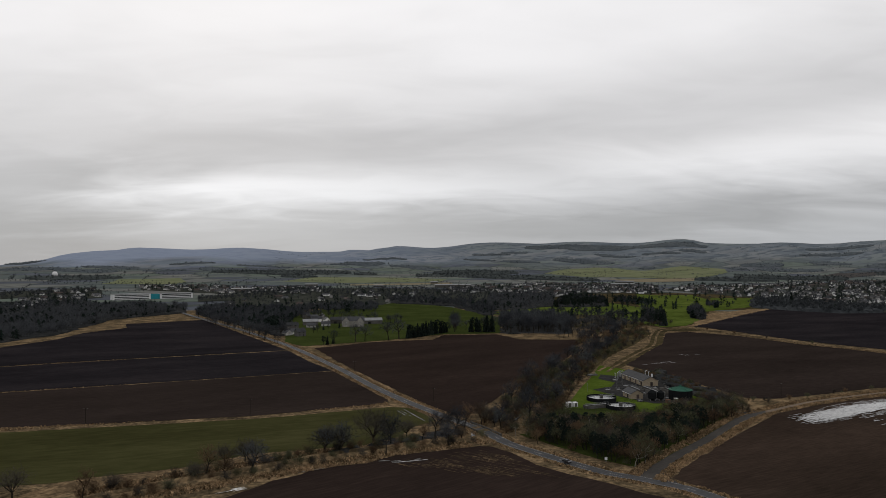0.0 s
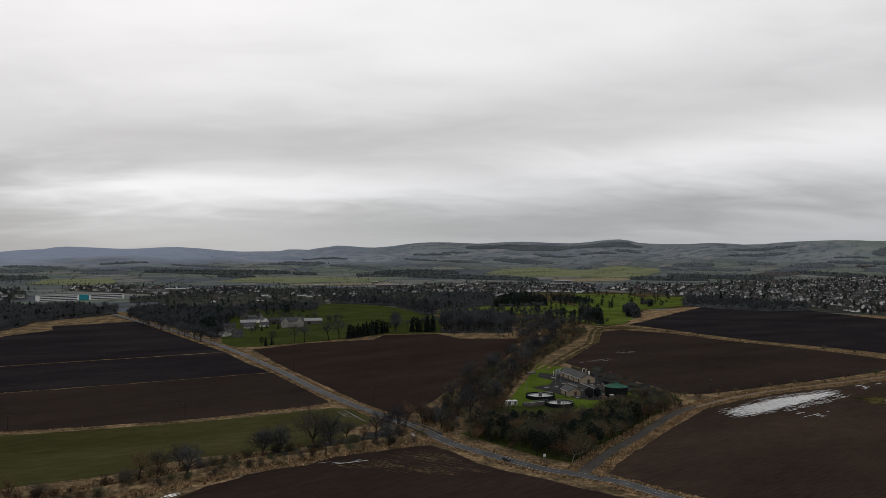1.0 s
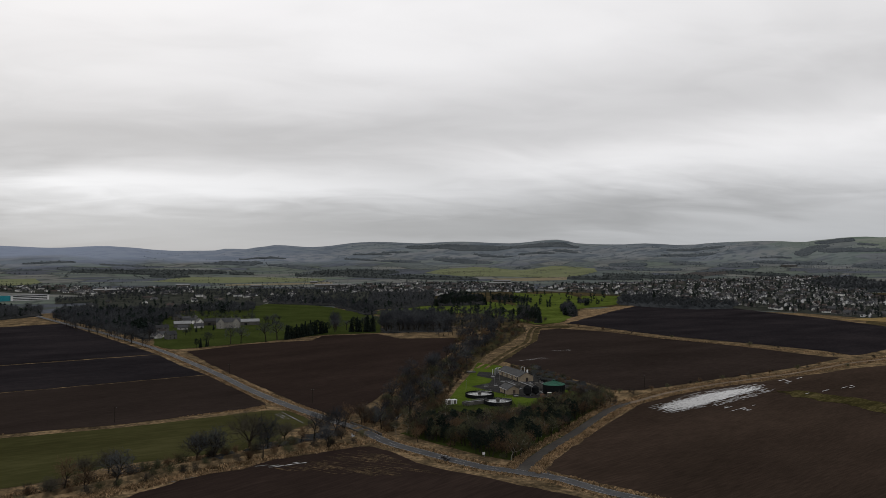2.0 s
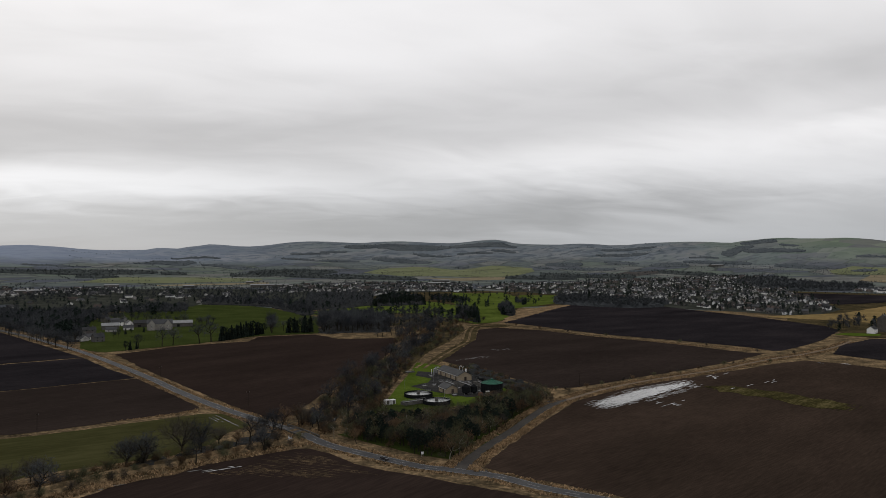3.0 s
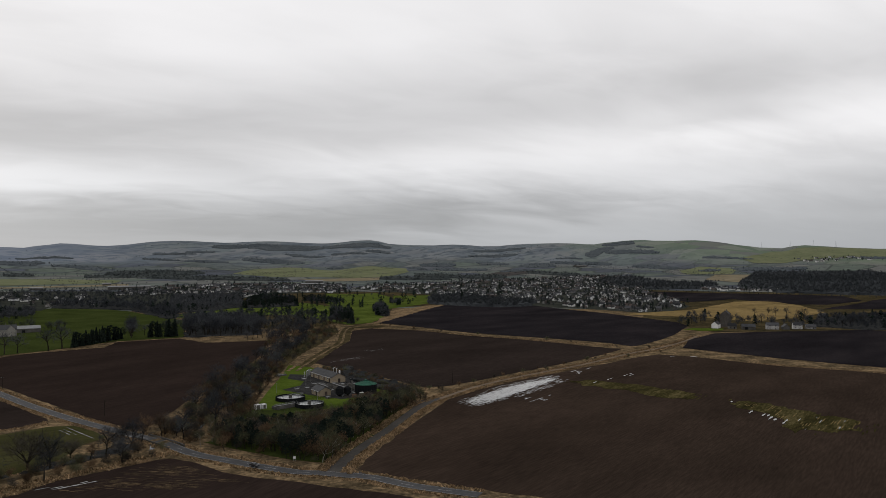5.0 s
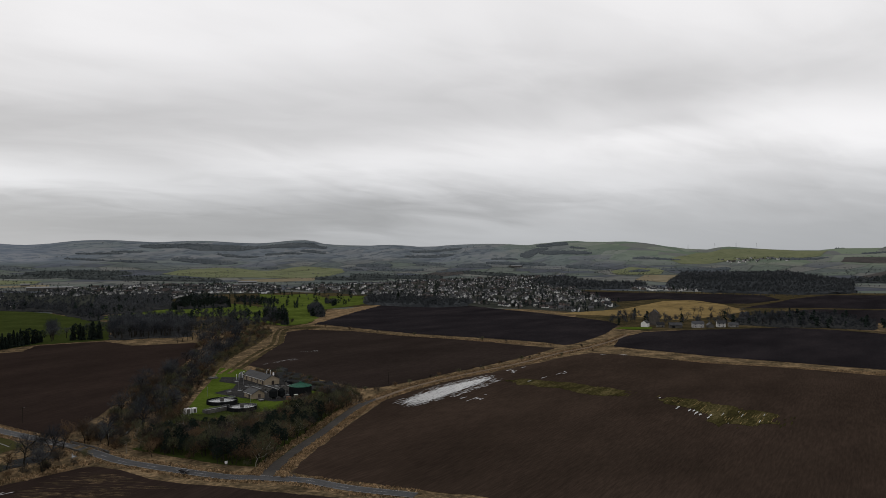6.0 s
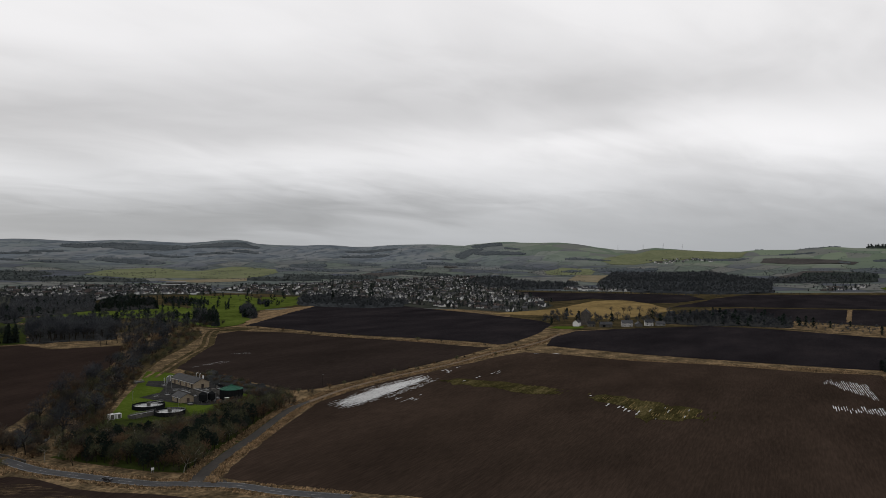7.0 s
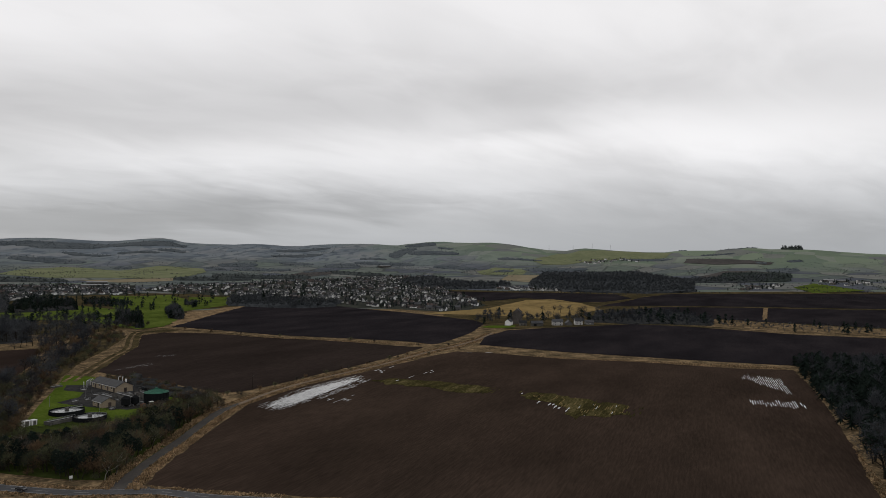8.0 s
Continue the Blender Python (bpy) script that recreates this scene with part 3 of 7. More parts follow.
WOOD_FARM = [(-418, 1196), (-310, 1014), (-185, 820), (-199, 903), (-229, 1087), (-240, 1230), (-330, 1330), (-450, 1340)]
WOOD_P = [(69, 859), (156, 859), (184, 1014), (161, 1145), (92, 1145)]
WOOD_P2 = [(-111, 1482), (18, 1395), (69, 1145), (96, 1196), (88, 1446), (-5, 1578), (-110, 1639)]
WOOD_GOLF = [(213, 1360), (323, 1391), (358, 1571), (259, 1574)]
WOOD_GOLF2 = [(226, 1373), (331, 1455), (379, 1666), (326, 1781), (263, 1593)]
WOOD_GOLF3 = [(292, 1048), (299, 950), (344, 1104), (346, 1210)]
WOOD_FARMS = [(661, 717), (758, 759), (831, 632), (938, 713), (848, 767), (875, 870), (847, 897)]
WOOD_HEDGE = [(852, 668), (868, 610), (914, 565), (937, 515), (1055, 580), (1162, 707), (1139, 775), (1014, 771)]
WOOD_E = [(611, 261), (452, 176), (379, 135), (299, 91), (243, 56), (324, 44), (987, 184), (877, 304), (756, 310), (690, 304), (640, 288)]
FW_A = [(-987, 1579), (-932, 1760), (-888, 1814), (-986, 2014), (-1140, 1824)]
FW_B = [(-381, 1812), (-110, 1639), (90, 1482), (151, 1638), (122, 2006), (-140, 2094), (-438, 2080)]
FW_F = [(1743, 1613), (1552, 1296), (1677, 1104), (1847, 1069), (2436, 1409), (2824, 1919), (2488, 2212)]
FW_H = [(1378, 1618), (1508, 1571), (1656, 1606), (1760, 1720), (1700, 1830), (1500, 1760)]
FW_L = [(2373, 1350), (2757, 1197), (3068, 1331), (2907, 1548)]
FW_M = [(1554, 2097), (1368, 1673), (1451, 1586), (1688, 1844), (1809, 2212)]
V1 = [(686, 1497), (698, 1241), (783, 1253), (807, 1089), (825, 961), (884, 967), (1023, 1065), (1142, 1228), (1344, 1566), (1811, 2144), (1829, 2469), (1527, 2359), (1307, 2325), (1044, 2153)]
V2 = [(630, 2022), (750, 1606), (972, 2042), (1276, 2352), (988, 2200), (793, 2268)]
V3 = [(-6, 1872), (330, 1916), (526, 1802), (655, 2184), (416, 2417), (28, 2222)]
V4 = [(-595, 1846), (-352, 1970), (-394, 2208), (-650, 2121)]
V5 = [(-815, 1338), (-785, 1419), (-821, 1599), (-791, 1643), (-933, 1937), (-1047, 1919), (-940, 1585)]
V6 = [(-842, 1978), (-566, 1849), (-688, 2247), (-941, 2209)]
V7 = [(1488, 1501), (1607, 1321), (1727, 1419), (1601, 1616)]
V8 = [(245, 1668), (417, 1887), (557, 1831), (689, 2266), (500, 2401), (330, 2244)]
V9 = [(2950, 2330), (3250, 2200), (3330, 2290), (3020, 2430)]
V10 = [(1989, 1025), (2115, 951), (2365, 1063), (2205, 1117)]
V11 = [(2424, 962), (2507, 809), (2881, 929), (2718, 1079)]
V12 = [(-260, 1769), (-5, 1446), (-6, 1872), (-273, 2089)]
TRACK_B = [(125, 556), (146, 600), (186, 680), (216, 739), (250, 840), (281, 909), (323, 914), (342, 885), (358, 830), (374, 762), (400, 716), (420, 676)]
SCRUB = [(20, 381), (42, 451), (76, 542), (107, 610), (108, 553), (86, 479), (74, 429), (71, 392), (60, 347), (46, 329), (32, 344)]
FW_A2 = [(-527, 1525), (-434, 1628), (-367, 1741), (-420, 1993), (-523, 1852), (-590, 1705)]
FW_P = [(2321, 1354), (2516, 1275), (2833, 1251), (3003, 1350), (2826, 1480), (2581, 1517)]
GOLF_A = [(273, 1545), (359, 1490), (389, 1327), (349, 1190), (298, 1067), (263, 1154), (217, 1227)]
GOLF_B = [(626, 1659), (721, 1632), (624, 1404), (533, 1397)]
GOLF_TREES = [(140, 951), (175, 953), (220, 910), (276, 972), (326, 1181), (282, 1273), (189, 1284)]
OLIVE = [(111, 979), (220, 910), (277, 971), (298, 930), (363, 1005), (482, 1278), (616, 1319), (800, 1748), (555, 1891), (306, 2082), (229, 2029)]
GOLF_SCATTER = [(224, 1312), (357, 1216), (489, 1311), (599, 1335), (743, 1672), (527, 1798), (280, 1640)]
FW_W = [(583, 1350), (600, 1311), (673, 1198), (755, 1208), (823, 1316), (779, 1385), (780, 1579), (692, 1572)]
SCRUB_B = [(113, 383), (137, 414), (152, 425), (174, 424), (175, 402), (157, 390), (129, 379)]
MOUTH = [(70, 285), (78, 288), (86, 297), (91, 303), (96, 302), (91, 291), (89, 282), (93, 268), (84, 272)]
APRON = [(166, 404), (176, 408), (186, 410), (182, 402), (173, 393), (162, 383), (158, 388)]
REED_A = [(-156, 257), (-149, 275), (-131, 283), (-106, 295), (-85, 310), (-58, 324), (-55, 319), (-82, 300), (-102, 283), (-126, 273), (-139, 264), (-145, 253)]
OLIVE_B = [(107, 568), (148, 675), (199, 802), (234, 903), (271, 943), (249, 853), (204, 751), (159, 663), (129, 590), (108, 531)]
COPSE_A = [(367, 1524), (388, 1444), (424, 1411), (454, 1511), (435, 1620), (393, 1632)]
COPSE_B = [(421, 1223), (383, 1095), (391, 1058), (441, 1203), (467, 1312)]
COPSE_C = [(510, 1374), (516, 1326), (555, 1420), (543, 1455)]
TANF = [(1905, 1907), (1889, 1734), (2196, 1833), (2414, 1862), (2565, 2011), (2271, 2220)]
SCRUB_E = [(917, 576), (929, 496), (935, 407), (979, 312), (1018, 245), (1096, 264), (1085, 346), (1073, 467), (1068, 551), (1063, 626)]
STRIP_T = [(1400, 661), (1406, 655), (1115, 521), (1110, 526)]
HEDGE_W = [(151, 523), (156, 470), (162, 434), (171, 411), (179, 421), (180, 459), (176, 506), (171, 556), (163, 554)]
GOLF_C = [(306, 1322), (363, 1286), (413, 1236), (386, 1069), (334, 965), (291, 946), (269, 1163)]
GOLF_D = [(490, 1791), (559, 1717), (602, 1627), (564, 1419), (660, 1500), (595, 1369), (463, 1252), (382, 1060), (345, 1013), (384, 1213), (367, 1302), (403, 1474)]
VERGE_B = [(132, 569), (156, 628), (190, 693), (211, 735), (251, 863), (280, 922), (324, 944), (334, 903), (304, 887), (283, 894), (270, 865), (232, 751), (207, 703), (175, 638), (152, 590), (137, 561)]
WOOD_P3 = [(78, 1286), (117, 1799), (196, 1877), (291, 1851), (220, 1402), (158, 1322)]
V13 = [(-796, 1324), (-945, 1625), (-907, 1651), (-748, 1342)]
V15 = [(-450, 1400), (-230, 1330), (-120, 1430), (-110, 1639), (-324, 1815), (-480, 1640)]
V14 = [(-450, 1857), (-421, 2081), (-356, 2085), (-324, 1815)]
SCRUB_N = [(-57, 319), (-38, 331), (-23, 345), (-7, 357), (8, 366), (10, 351), (-6, 337), (-22, 327), (-36, 318), (-50, 312)]
STUBBLE_N = [(-23, 303), (-6, 316), (17, 324), (29, 314), (41, 290), (48, 280), (26, 281), (4, 289), (-15, 295)]
SCRUB_C = [(64, 408), (76, 440), (90, 482), (110, 540), (126, 586), (136, 630), (120, 640), (100, 585), (80, 510), (66, 450), (56, 410)]
WOOD_B1 = [(-236, 1034), (-276, 1312), (-209, 1427), (-130, 1428), (-117, 1223), (-177, 1210), (-221, 1238), (-218, 1121)]
FAR_ROUGH = [(741, 872), (1364, 1589), (1574, 1314), (1810, 1118), (2232, 709), (2349, 563), (1002, 241), (971, 309), (921, 492), (815, 620), (673, 658), (694, 724)]

MEADOW_A = [(440, 3081), (546, 3283), (743, 3457), (847, 3416), (921, 3265), (1116, 3338), (1274, 3204), (1188, 2954), (989, 2671), (848, 2677), (707, 2850), (575, 2895)]
MEADOW_B = [(2860, 2622), (3229, 2736), (3584, 2553), (3691, 2276), (3484, 2184), (3104, 2355), (2781, 2471)]
MEADOW_C = [(-1080, 2241), (-1202, 2626), (-1003, 2708), (-893, 2467), (-887, 2299)]
MEADOW_D = [(-564, 2489), (-514, 2874), (-188, 2810), (13, 2648), (-8, 2504)]
MEADOW_E = [(2346, 2505), (2507, 2539), (2542, 2353), (2346, 2200), (2192, 2309)]
TAN_A = [(628, 2712), (956, 2649), (880, 2498), (710, 2518)]
TAN_B = [(-312, 2388), (31, 2440), (30, 2352), (-301, 2300)]
TAN_C = [(2026, 1979), (2301, 2143), (2519, 1973), (2159, 1918)]
DARK_A = [(3435, 2034), (3504, 1896), (3507, 1602), (3402, 1581), (3304, 1972)]
DARK_B = [(2768, 1574), (3016, 1605), (3073, 1379), (2910, 1273), (2486, 1390)]
DARK_C = [(1297, 2634), (1674, 2923), (1806, 2890), (1658, 2699), (1385, 2507)]
GARDENS = (V1, V2, V3, V4, V6, V8, V12, V5, V13, V14, V15, FW_B, FW_A2, FW_A)
FIELDS = [
    ("ploughed_field", F_LEFT_TOP, "soil_dark", "dark bare ploughed field beyond a ditch"),
    ("ploughed_field", F_LEFT_MID, "soil_dark", "dark ploughed field between two ditches"),
    ("ploughed_field", F_LEFT_LOW, "soil_brown", "dark brown ploughed field above the green pasture"),
    ("pasture_field", F_GREEN, "pasture", "dull green winter pasture beside the stream"),
    ("ploughed_field", F_BOTTOM, "soil_warm", "brown ploughed field below the road"),
    ("ploughed_field", F_MID, "soil_warm", "reddish brown ploughed field beside the country road"),
    ("ploughed_field", F_RIGHT, "soil_brown", "brown ploughed field behind the treatment works"),
    ("ploughed_field", F_UPPER, "soil_dark", "nearly black ploughed field below the village"),
    ("ploughed_field", F_BIG, "soil_red", "large flooded brown ploughed field beside the farm track"),
    ("ploughed_field", F_EAST, "soil_dark", "dark ploughed field beyond the tan grass strip"),
    ("ploughed_field", F_FAR_A, "soil_dark", "far dark ploughed field under the low hills"),
    ("ploughed_field", F_FAR_B, "soil_dark", "far dark ploughed field with a tan strip"),
    ("ploughed_field", F_FAR_C, "soil_dark", "dark field beside the village edge"),
    ("rough_grassland", FAR_ROUGH, "olive", "tan and olive rough ground between far dark fields"),
    ("stubble_field", TANF, "far_tan", "tan stubble field behind the village wood"),
    ("rough_grassland", SCRUB_E, "rough", "tan and olive scrubland along the dark field"),
    ("stubble_field", GOLD, "gold", "golden stubble field behind the farm houses"),
    ("grass_field", LIME, "green", "bright green grass field far off"),
    ("rough_grassland", OLIVE, "olive", "dull olive rough grassland under bare trees"),
    ("rough_grassland", OLIVE_B, "olive", "dull olive scrubland beside the stream"),
    ("grass_field", MEADOW_A, "meadow", "broad pale green meadow below the hills"),
    ("grass_field", MEADOW_B, "meadow", "green pasture on the low eastern hills"),
    ("grass_field", MEADOW_C, "meadow", "pale green field beyond the school"),
    ("grass_field", MEADOW_D, "meadow", "dull yellow-green fields beyond the town"),
    ("grass_field", MEADOW_E, "meadow", "green field behind the village"),
    ("stubble_field", TAN_A, "far_tan", "pale tan field below the hills"),
    ("stubble_field", TAN_B, "far_tan", "narrow pale tan field beyond the town"),
    ("stubble_field", TAN_C, "far_tan", "tan field between two woods"),
    ("ploughed_field", DARK_A, "soil_far", "dark ploughed field on the low hills"),
    ("ploughed_field", DARK_B, "soil_far", "dark ploughed field below the low hills"),
    ("ploughed_field", DARK_C, "soil_far", "dark ploughed field above the village"),
    ("golf_course", GOLF, "green", "bright green fairways between bare trees"),
    ("golf_course", GOLF_A, "green", "bright green fairway strip between dark trees"),
    ("golf_course", GOLF_B, "green", "bright green fairway with small trees"),
    ("golf_course", GOLF_C, "green", "bright green fairway strip before the tan reeds"),
    ("golf_course", GOLF_D, "green", "bright green fairways below the village"),
    ("golf_course", GOLF_W, "green", "bright green fairways behind the wood"),
    ("grass_field", PARK, "park", "green parkland field before the farm house"),
]
for k, (nm, poly, mt, lab) in enumerate(FIELDS):
    far = min(math.hypot(*p) for p in poly) > 850
    ob = sheet(nm, poly, M[mt], 0.03 if mt in ("olive", "meadow", "far_tan", "soil_far") else 0.06 + 0.004 * (k % 5 if mt == "green" else 0), 40 if far else 20, 14 if far else 6, 2.5 if far else 0.8, k)
    tagged(ob, lab, "field", kind="structure")
for k, poly in enumerate(GARDENS):
    tagged(sheet("gardens", poly, M["garden"], 0.034 + 0.005 * k, 40, 14, 2.5, 120 + k), "dark winter gardens and streets between houses", "gardens", kind="structure")
tagged(sheet("reed_bed", REED, M["reed"], 0.07, 30, 10, 3, 50), "tan dry rough grass by the golf course", "rough grass", kind="structure")
for k, poly in enumerate((LAWN_A, LAWN_C)):
    tagged(sheet("lawn", poly, M["park" if k else "lawn"], 0.075 + 0.02 * k, 15, 4, 0.4, 60 + k), "lush green lawn inside the treatment works", "lawn", kind="structure")
tagged(sheet("lawn", [(662, 700), (690, 712), (722, 690), (700, 672), (672, 676)], M["lawn"], 0.10, 15, 5, 0.6, 66), "small green lawn before the tower house", "lawn", kind="structure")
tagged(sheet("plantation_floor", PLANT, M["park"], 0.05, 15, 4, 0.8, 64), "dull green grass under the plantation trees", "grass", kind="structure")
tagged(sheet("rough_verge", VERGE_B, M["olive"], 0.05, 15, 4, 1.0, 65), "dull rough grass beside the wheel tracks", "rough grass", kind="structure")
tagged(sheet("yard", YARD, M["yard"], 0.115, 15, 5, 0.3, 70), "grey tarmac yard of the treatment works", "yard", kind="structure")

road_line = smooth_line(ROAD)
road = ribbon("road", road_line, (-3.1, -1, 1, 3.1), M["tarmac"], 0.14)
tagged(road, "grey two-lane tarmac country road, damp and worn", "road", kind="structure")
ribbon("edge_line", road_line, (-2.85, -2.72), M["paint"], 0.17, road)
ribbon("edge_line", road_line, (2.72, 2.85), M["paint"], 0.17, road)
ribbon("centre_line", road_line, (-0.06, 0.06), M["paint"], 0.17, road, (5, 10))
lane_line = smooth_line(ACCESS)
tagged(ribbon("lane", lane_line, (-2.6, 0, 2.6), M["lane"], 0.12), "muddy tarmac access lane to the treatment works", "lane", kind="structure")
tagged(sheet("lane_mouth", MOUTH, M["lane"], 0.13, 10, 3, 0.2, 71), "flared muddy mouth of the access lane", "lane", kind="structure")
tagged(sheet("gate_apron", APRON, M["lane"], 0.13, 10, 3, 0.3, 72), "muddy tarmac apron before the works gate", "lane", kind="structure")
tagged(sheet("reed_bed", REED_A, M["reed"], 0.08, 12, 4, 1.2, 73), "band of tan dry reeds below the pasture", "reeds", kind="structure")
tagged(sheet("reed_bed", STRIP_T, M["reed"], 0.08, 30, 10, 1, 74), "narrow tan grass strip across the far dark field", "rough grass", kind="structure")
track_line = smooth_line(TRACK)
tagged(ribbon("farm_track", track_line, (-1.7, 0, 1.7), M["dirt"], 0.12), "dirt farm track between grass verges", "track", kind="structure")
track_b = smooth_line(TRACK_B)
for side in (-3.4, 3.4):
    tagged(ribbon("farm_track", track_b, (side - 1.3, side + 1.3), M["rough"], 0.12), "pair of dirt wheel tracks along the field edge", "track", kind="structure")


def bank(line, side, seed, lo=1.1, hi=6.5, tall=1.3):
    """A grassy bank along one side of the stream."""
    prof = [(lo, -0.1), (lo + 0.9, tall * 0.8), (lo + 2.0, tall), (hi, 0.05)]
    verts, faces = [], []
    for k, p in enumerate(line):
        d = (line[min(k + 1, len(line) - 1)] - line[max(k - 1, 0)]).normalized()
        gap = 0.25 if ((Vector((16, 362, 0)) - p).length < 14) else 1.0
        for o, z in prof:
            o += 0.5 * noise.noise(Vector((p.x / 6, p.y / 6, seed)))
            q = Vector((p.x + d.y * o * side, p.y - d.x * o * side, 0))
            verts.append((q.x, q.y, land(q.x, q.y) + 0.1 + z * gap * (1 + 0.4 * noise.noise(Vector((q.x / 5, q.y / 5, seed))))))
        if k:
            n = len(prof)
            for j in range(n - 1):
                faces.append(((k - 1) * n + j, (k - 1) * n + j + 1, k * n + j + 1, k * n + j))
    tagged(mesh_object("stream_bank", verts, faces, M["rough"], smooth=True), "rough tan grass bank of the stream", "bank", kind="structure")


bank(smooth_line(RIVER), -1, 3.0)
bank(smooth_line(RIVER), 1, 4.0)
tagged(ribbon("river", smooth_line(RIVER), (-1.0, 0, 1.0), M["water"], 0.09), "narrow stream under bare trees", "river", kind="structure")
for poly in ([(236 + (x - 236) * 0.62, 409 + (y - 409) * 0.62) for x, y in PUDDLE],):
    tagged(sheet("flood_water", poly, M["flood"], 0.16, 30, 4, 1.5, 80), "shallow flood water reflecting the grey sky", "puddle", kind="structure")
for k, poly in enumerate((WEED_A, WEED_B)):
    tagged(sheet("weed_patch", poly, M["weed"], 0.12, 20, 3, 3.5, 90 + k), "yellow-green weedy patch in the ploughed field", "weeds", kind="structure")

# single trees: x, y, size, spread
SINGLE_TREES = [(-85, 306, 1.15, 1.1), (-93, 303, 0.8, 1.15), (-33, 337, 1.5, 1.1), (-53, 320, 1.15, 1.0), (-46, 322, 1.0, 1.0), (-98, 281, 0.7, 1.2), (-156, 258, 1.0, 1.0), (-164, 254, 0.85, 1.0), (-18, 350, 1.0, 1.2), (2, 362, 1.05, 0.9), (-124, 268, 0.65, 1.3),
                (9, 345, 0.8, 1.0), (22, 378, 0.95, 0.9), (27, 372, 1.0, 0.9), (42, 398, 1.1, 1.0), (33, 372, 0.9, 0.9), (-26, 343, 0.7, 1.3), (47, 410, 1.1, 0.9), (52, 440, 1.2, 0.9), (60, 470, 1.2, 0.9), (70, 500, 1.2, 0.9)]
# woods: outline, spacing, share of evergreens, range to which trees stand singly, height of the rest
WOODS = [(WOOD_W, 9.5, 0.16, 760, 13), (WOOD_W2, 17, 0.2, 0, 12), (WOOD_FARM, 12, 0.28, 870, 13.5), (WOOD_P, 10.5, 0.04, 930, 15), (WOOD_P2, 13, 0.1, 0, 14), (WOOD_P3, 15, 0.15, 0, 13), (WOOD_GOLF, 13, 0.95, 1600, 15),
         (WOOD_GOLF2, 14, 0.95, 0, 15), (WOOD_GOLF3, 10, 0.85, 1400, 15), (WOOD_FARMS, 19, 0.2, 800, 11), (GOLF_TREES, 14, 0.08, 960, 9), (GOLF_SCATTER, 40, 0.5, 0, 7), (COPSE_A, 9, 0.2, 0, 9), (COPSE_B, 8, 0.4, 0, 14), (COPSE_C, 8, 0.5, 0, 12), (SCRUB_E, 15, 0.1, 0, 5),
         (WOOD_HEDGE, 13, 0.08, 0, 9), (WOOD_E, 7.6, 0.66, 385, 14), (WOOD_B1, 11, 0.2, 0, 12)]
# undergrowth below the woods, darkened to stand for the shade inside: outline, height
THICKETS = [(WOOD_W, 3), (WOOD_W2, 3), (WOOD_FARM, 3), (WOOD_P, 2.2), (WOOD_P2, 3), (WOOD_P3, 3), (HEDGE_W, 3.2), (SCRUB_N, 2.4), (WOOD_HEDGE, 3), (WOOD_GOLF, 7), (WOOD_GOLF2, 7), (WOOD_GOLF3, 7), (COPSE_B, 7)]
# rows of trees: x0, y0, x1, y1, spacing, size, kind
ROWS_OF_TREES = [
    (-214, 850, -214, 1000, 11, 0.5, "dark"), (-205, 1090, -90, 1040, 9, 0.75, "bare"), (-208, 830, -150, 880, 9, 0.5, "bare"), (-170, 900, -130, 935, 11, 0.45, "dark"), (-80, 1000, -60, 1040, 8, 0.7, "bare"),
    (-61, 783, -46, 813, 14, 1.25, "bare"), (-100, 767, -77, 783, 13, 1.15, "bare"), (14, 875, 18, 1000, 9, 0.95, "bare"), (30, 905, 70, 950, 10, 0.9, "bare"), (-41, 807, 6, 880, 3.2, 1.0, "dark"), (32, 880, 64, 880, 3.4, 1.3, "dark"),
    (-126, 735, -115, 756, 6, 0.65, "dark"), (-116, 756, -112, 767, 8, 0.8, "bare"), (-338, 1014, -172, 745, 17, 0.75, "bare"), (-400, 1144, -200, 813, 15, 0.8, "bare"),
    (683, 1396, 690, 1390, 10, 1.5, "dark"), (634, 1213, 496, 914, 12, 0.8, "bare"), (681, 1211, 738, 1201, 12, 0.8, "bare"), (130, 800, 215, 905, 9, 0.7, "bare"),
    (150, 750, 240, 880, 7, 1.2, "bush"), (120, 610, 175, 740, 6, 1.1, "bush"), (135, 640, 190, 770, 8, 0.55, "bare"), (200, 880, 290, 1000, 10, 0.7, "bare"), (250, 940, 330, 1010, 9, 1.3, "bush"), (170, 930, 280, 1100, 13, 0.8, "bare"),
    (228, 445, 430, 566, 24, 0.42, "bush"), (300, 480, 420, 560, 30, 0.55, "bush"), (150, 440, 200, 438, 5, 0.6, "bush"), (163, 470, 180, 445, 4, 0.7, "bush"),
    (152, 565, 162, 500, 2.6, 0.62, "shrub"), (162, 500, 172, 450, 2.4, 0.66, "shrub"), (172, 450, 182, 420, 2.4, 0.6, "shrub"), (158, 560, 168, 490, 3.0, 0.6, "shrub"), (168, 490, 178, 440, 3.0, 0.6, "shrub"), (404, 672, 300, 870, 45, 0.6, "bush"), (440, 560, 470, 590, 18, 0.7, "bush"), (330, 920, 470, 1120, 40, 0.8, "bush"),
    (880, 640, 1000, 690, 14, 0.8, "bare"), (690, 740, 790, 790, 14, 0.7, "bare"), (845, 745, 960, 720, 16, 0.7, "bare"), (960, 860, 1010, 760, 14, 0.8, "bare"),
]
# clump of trees on the eastern skyline
SKYLINE_CLUMP = [(4035, 1802), (4078, 1703), (4152, 1733), (4109, 1834)]
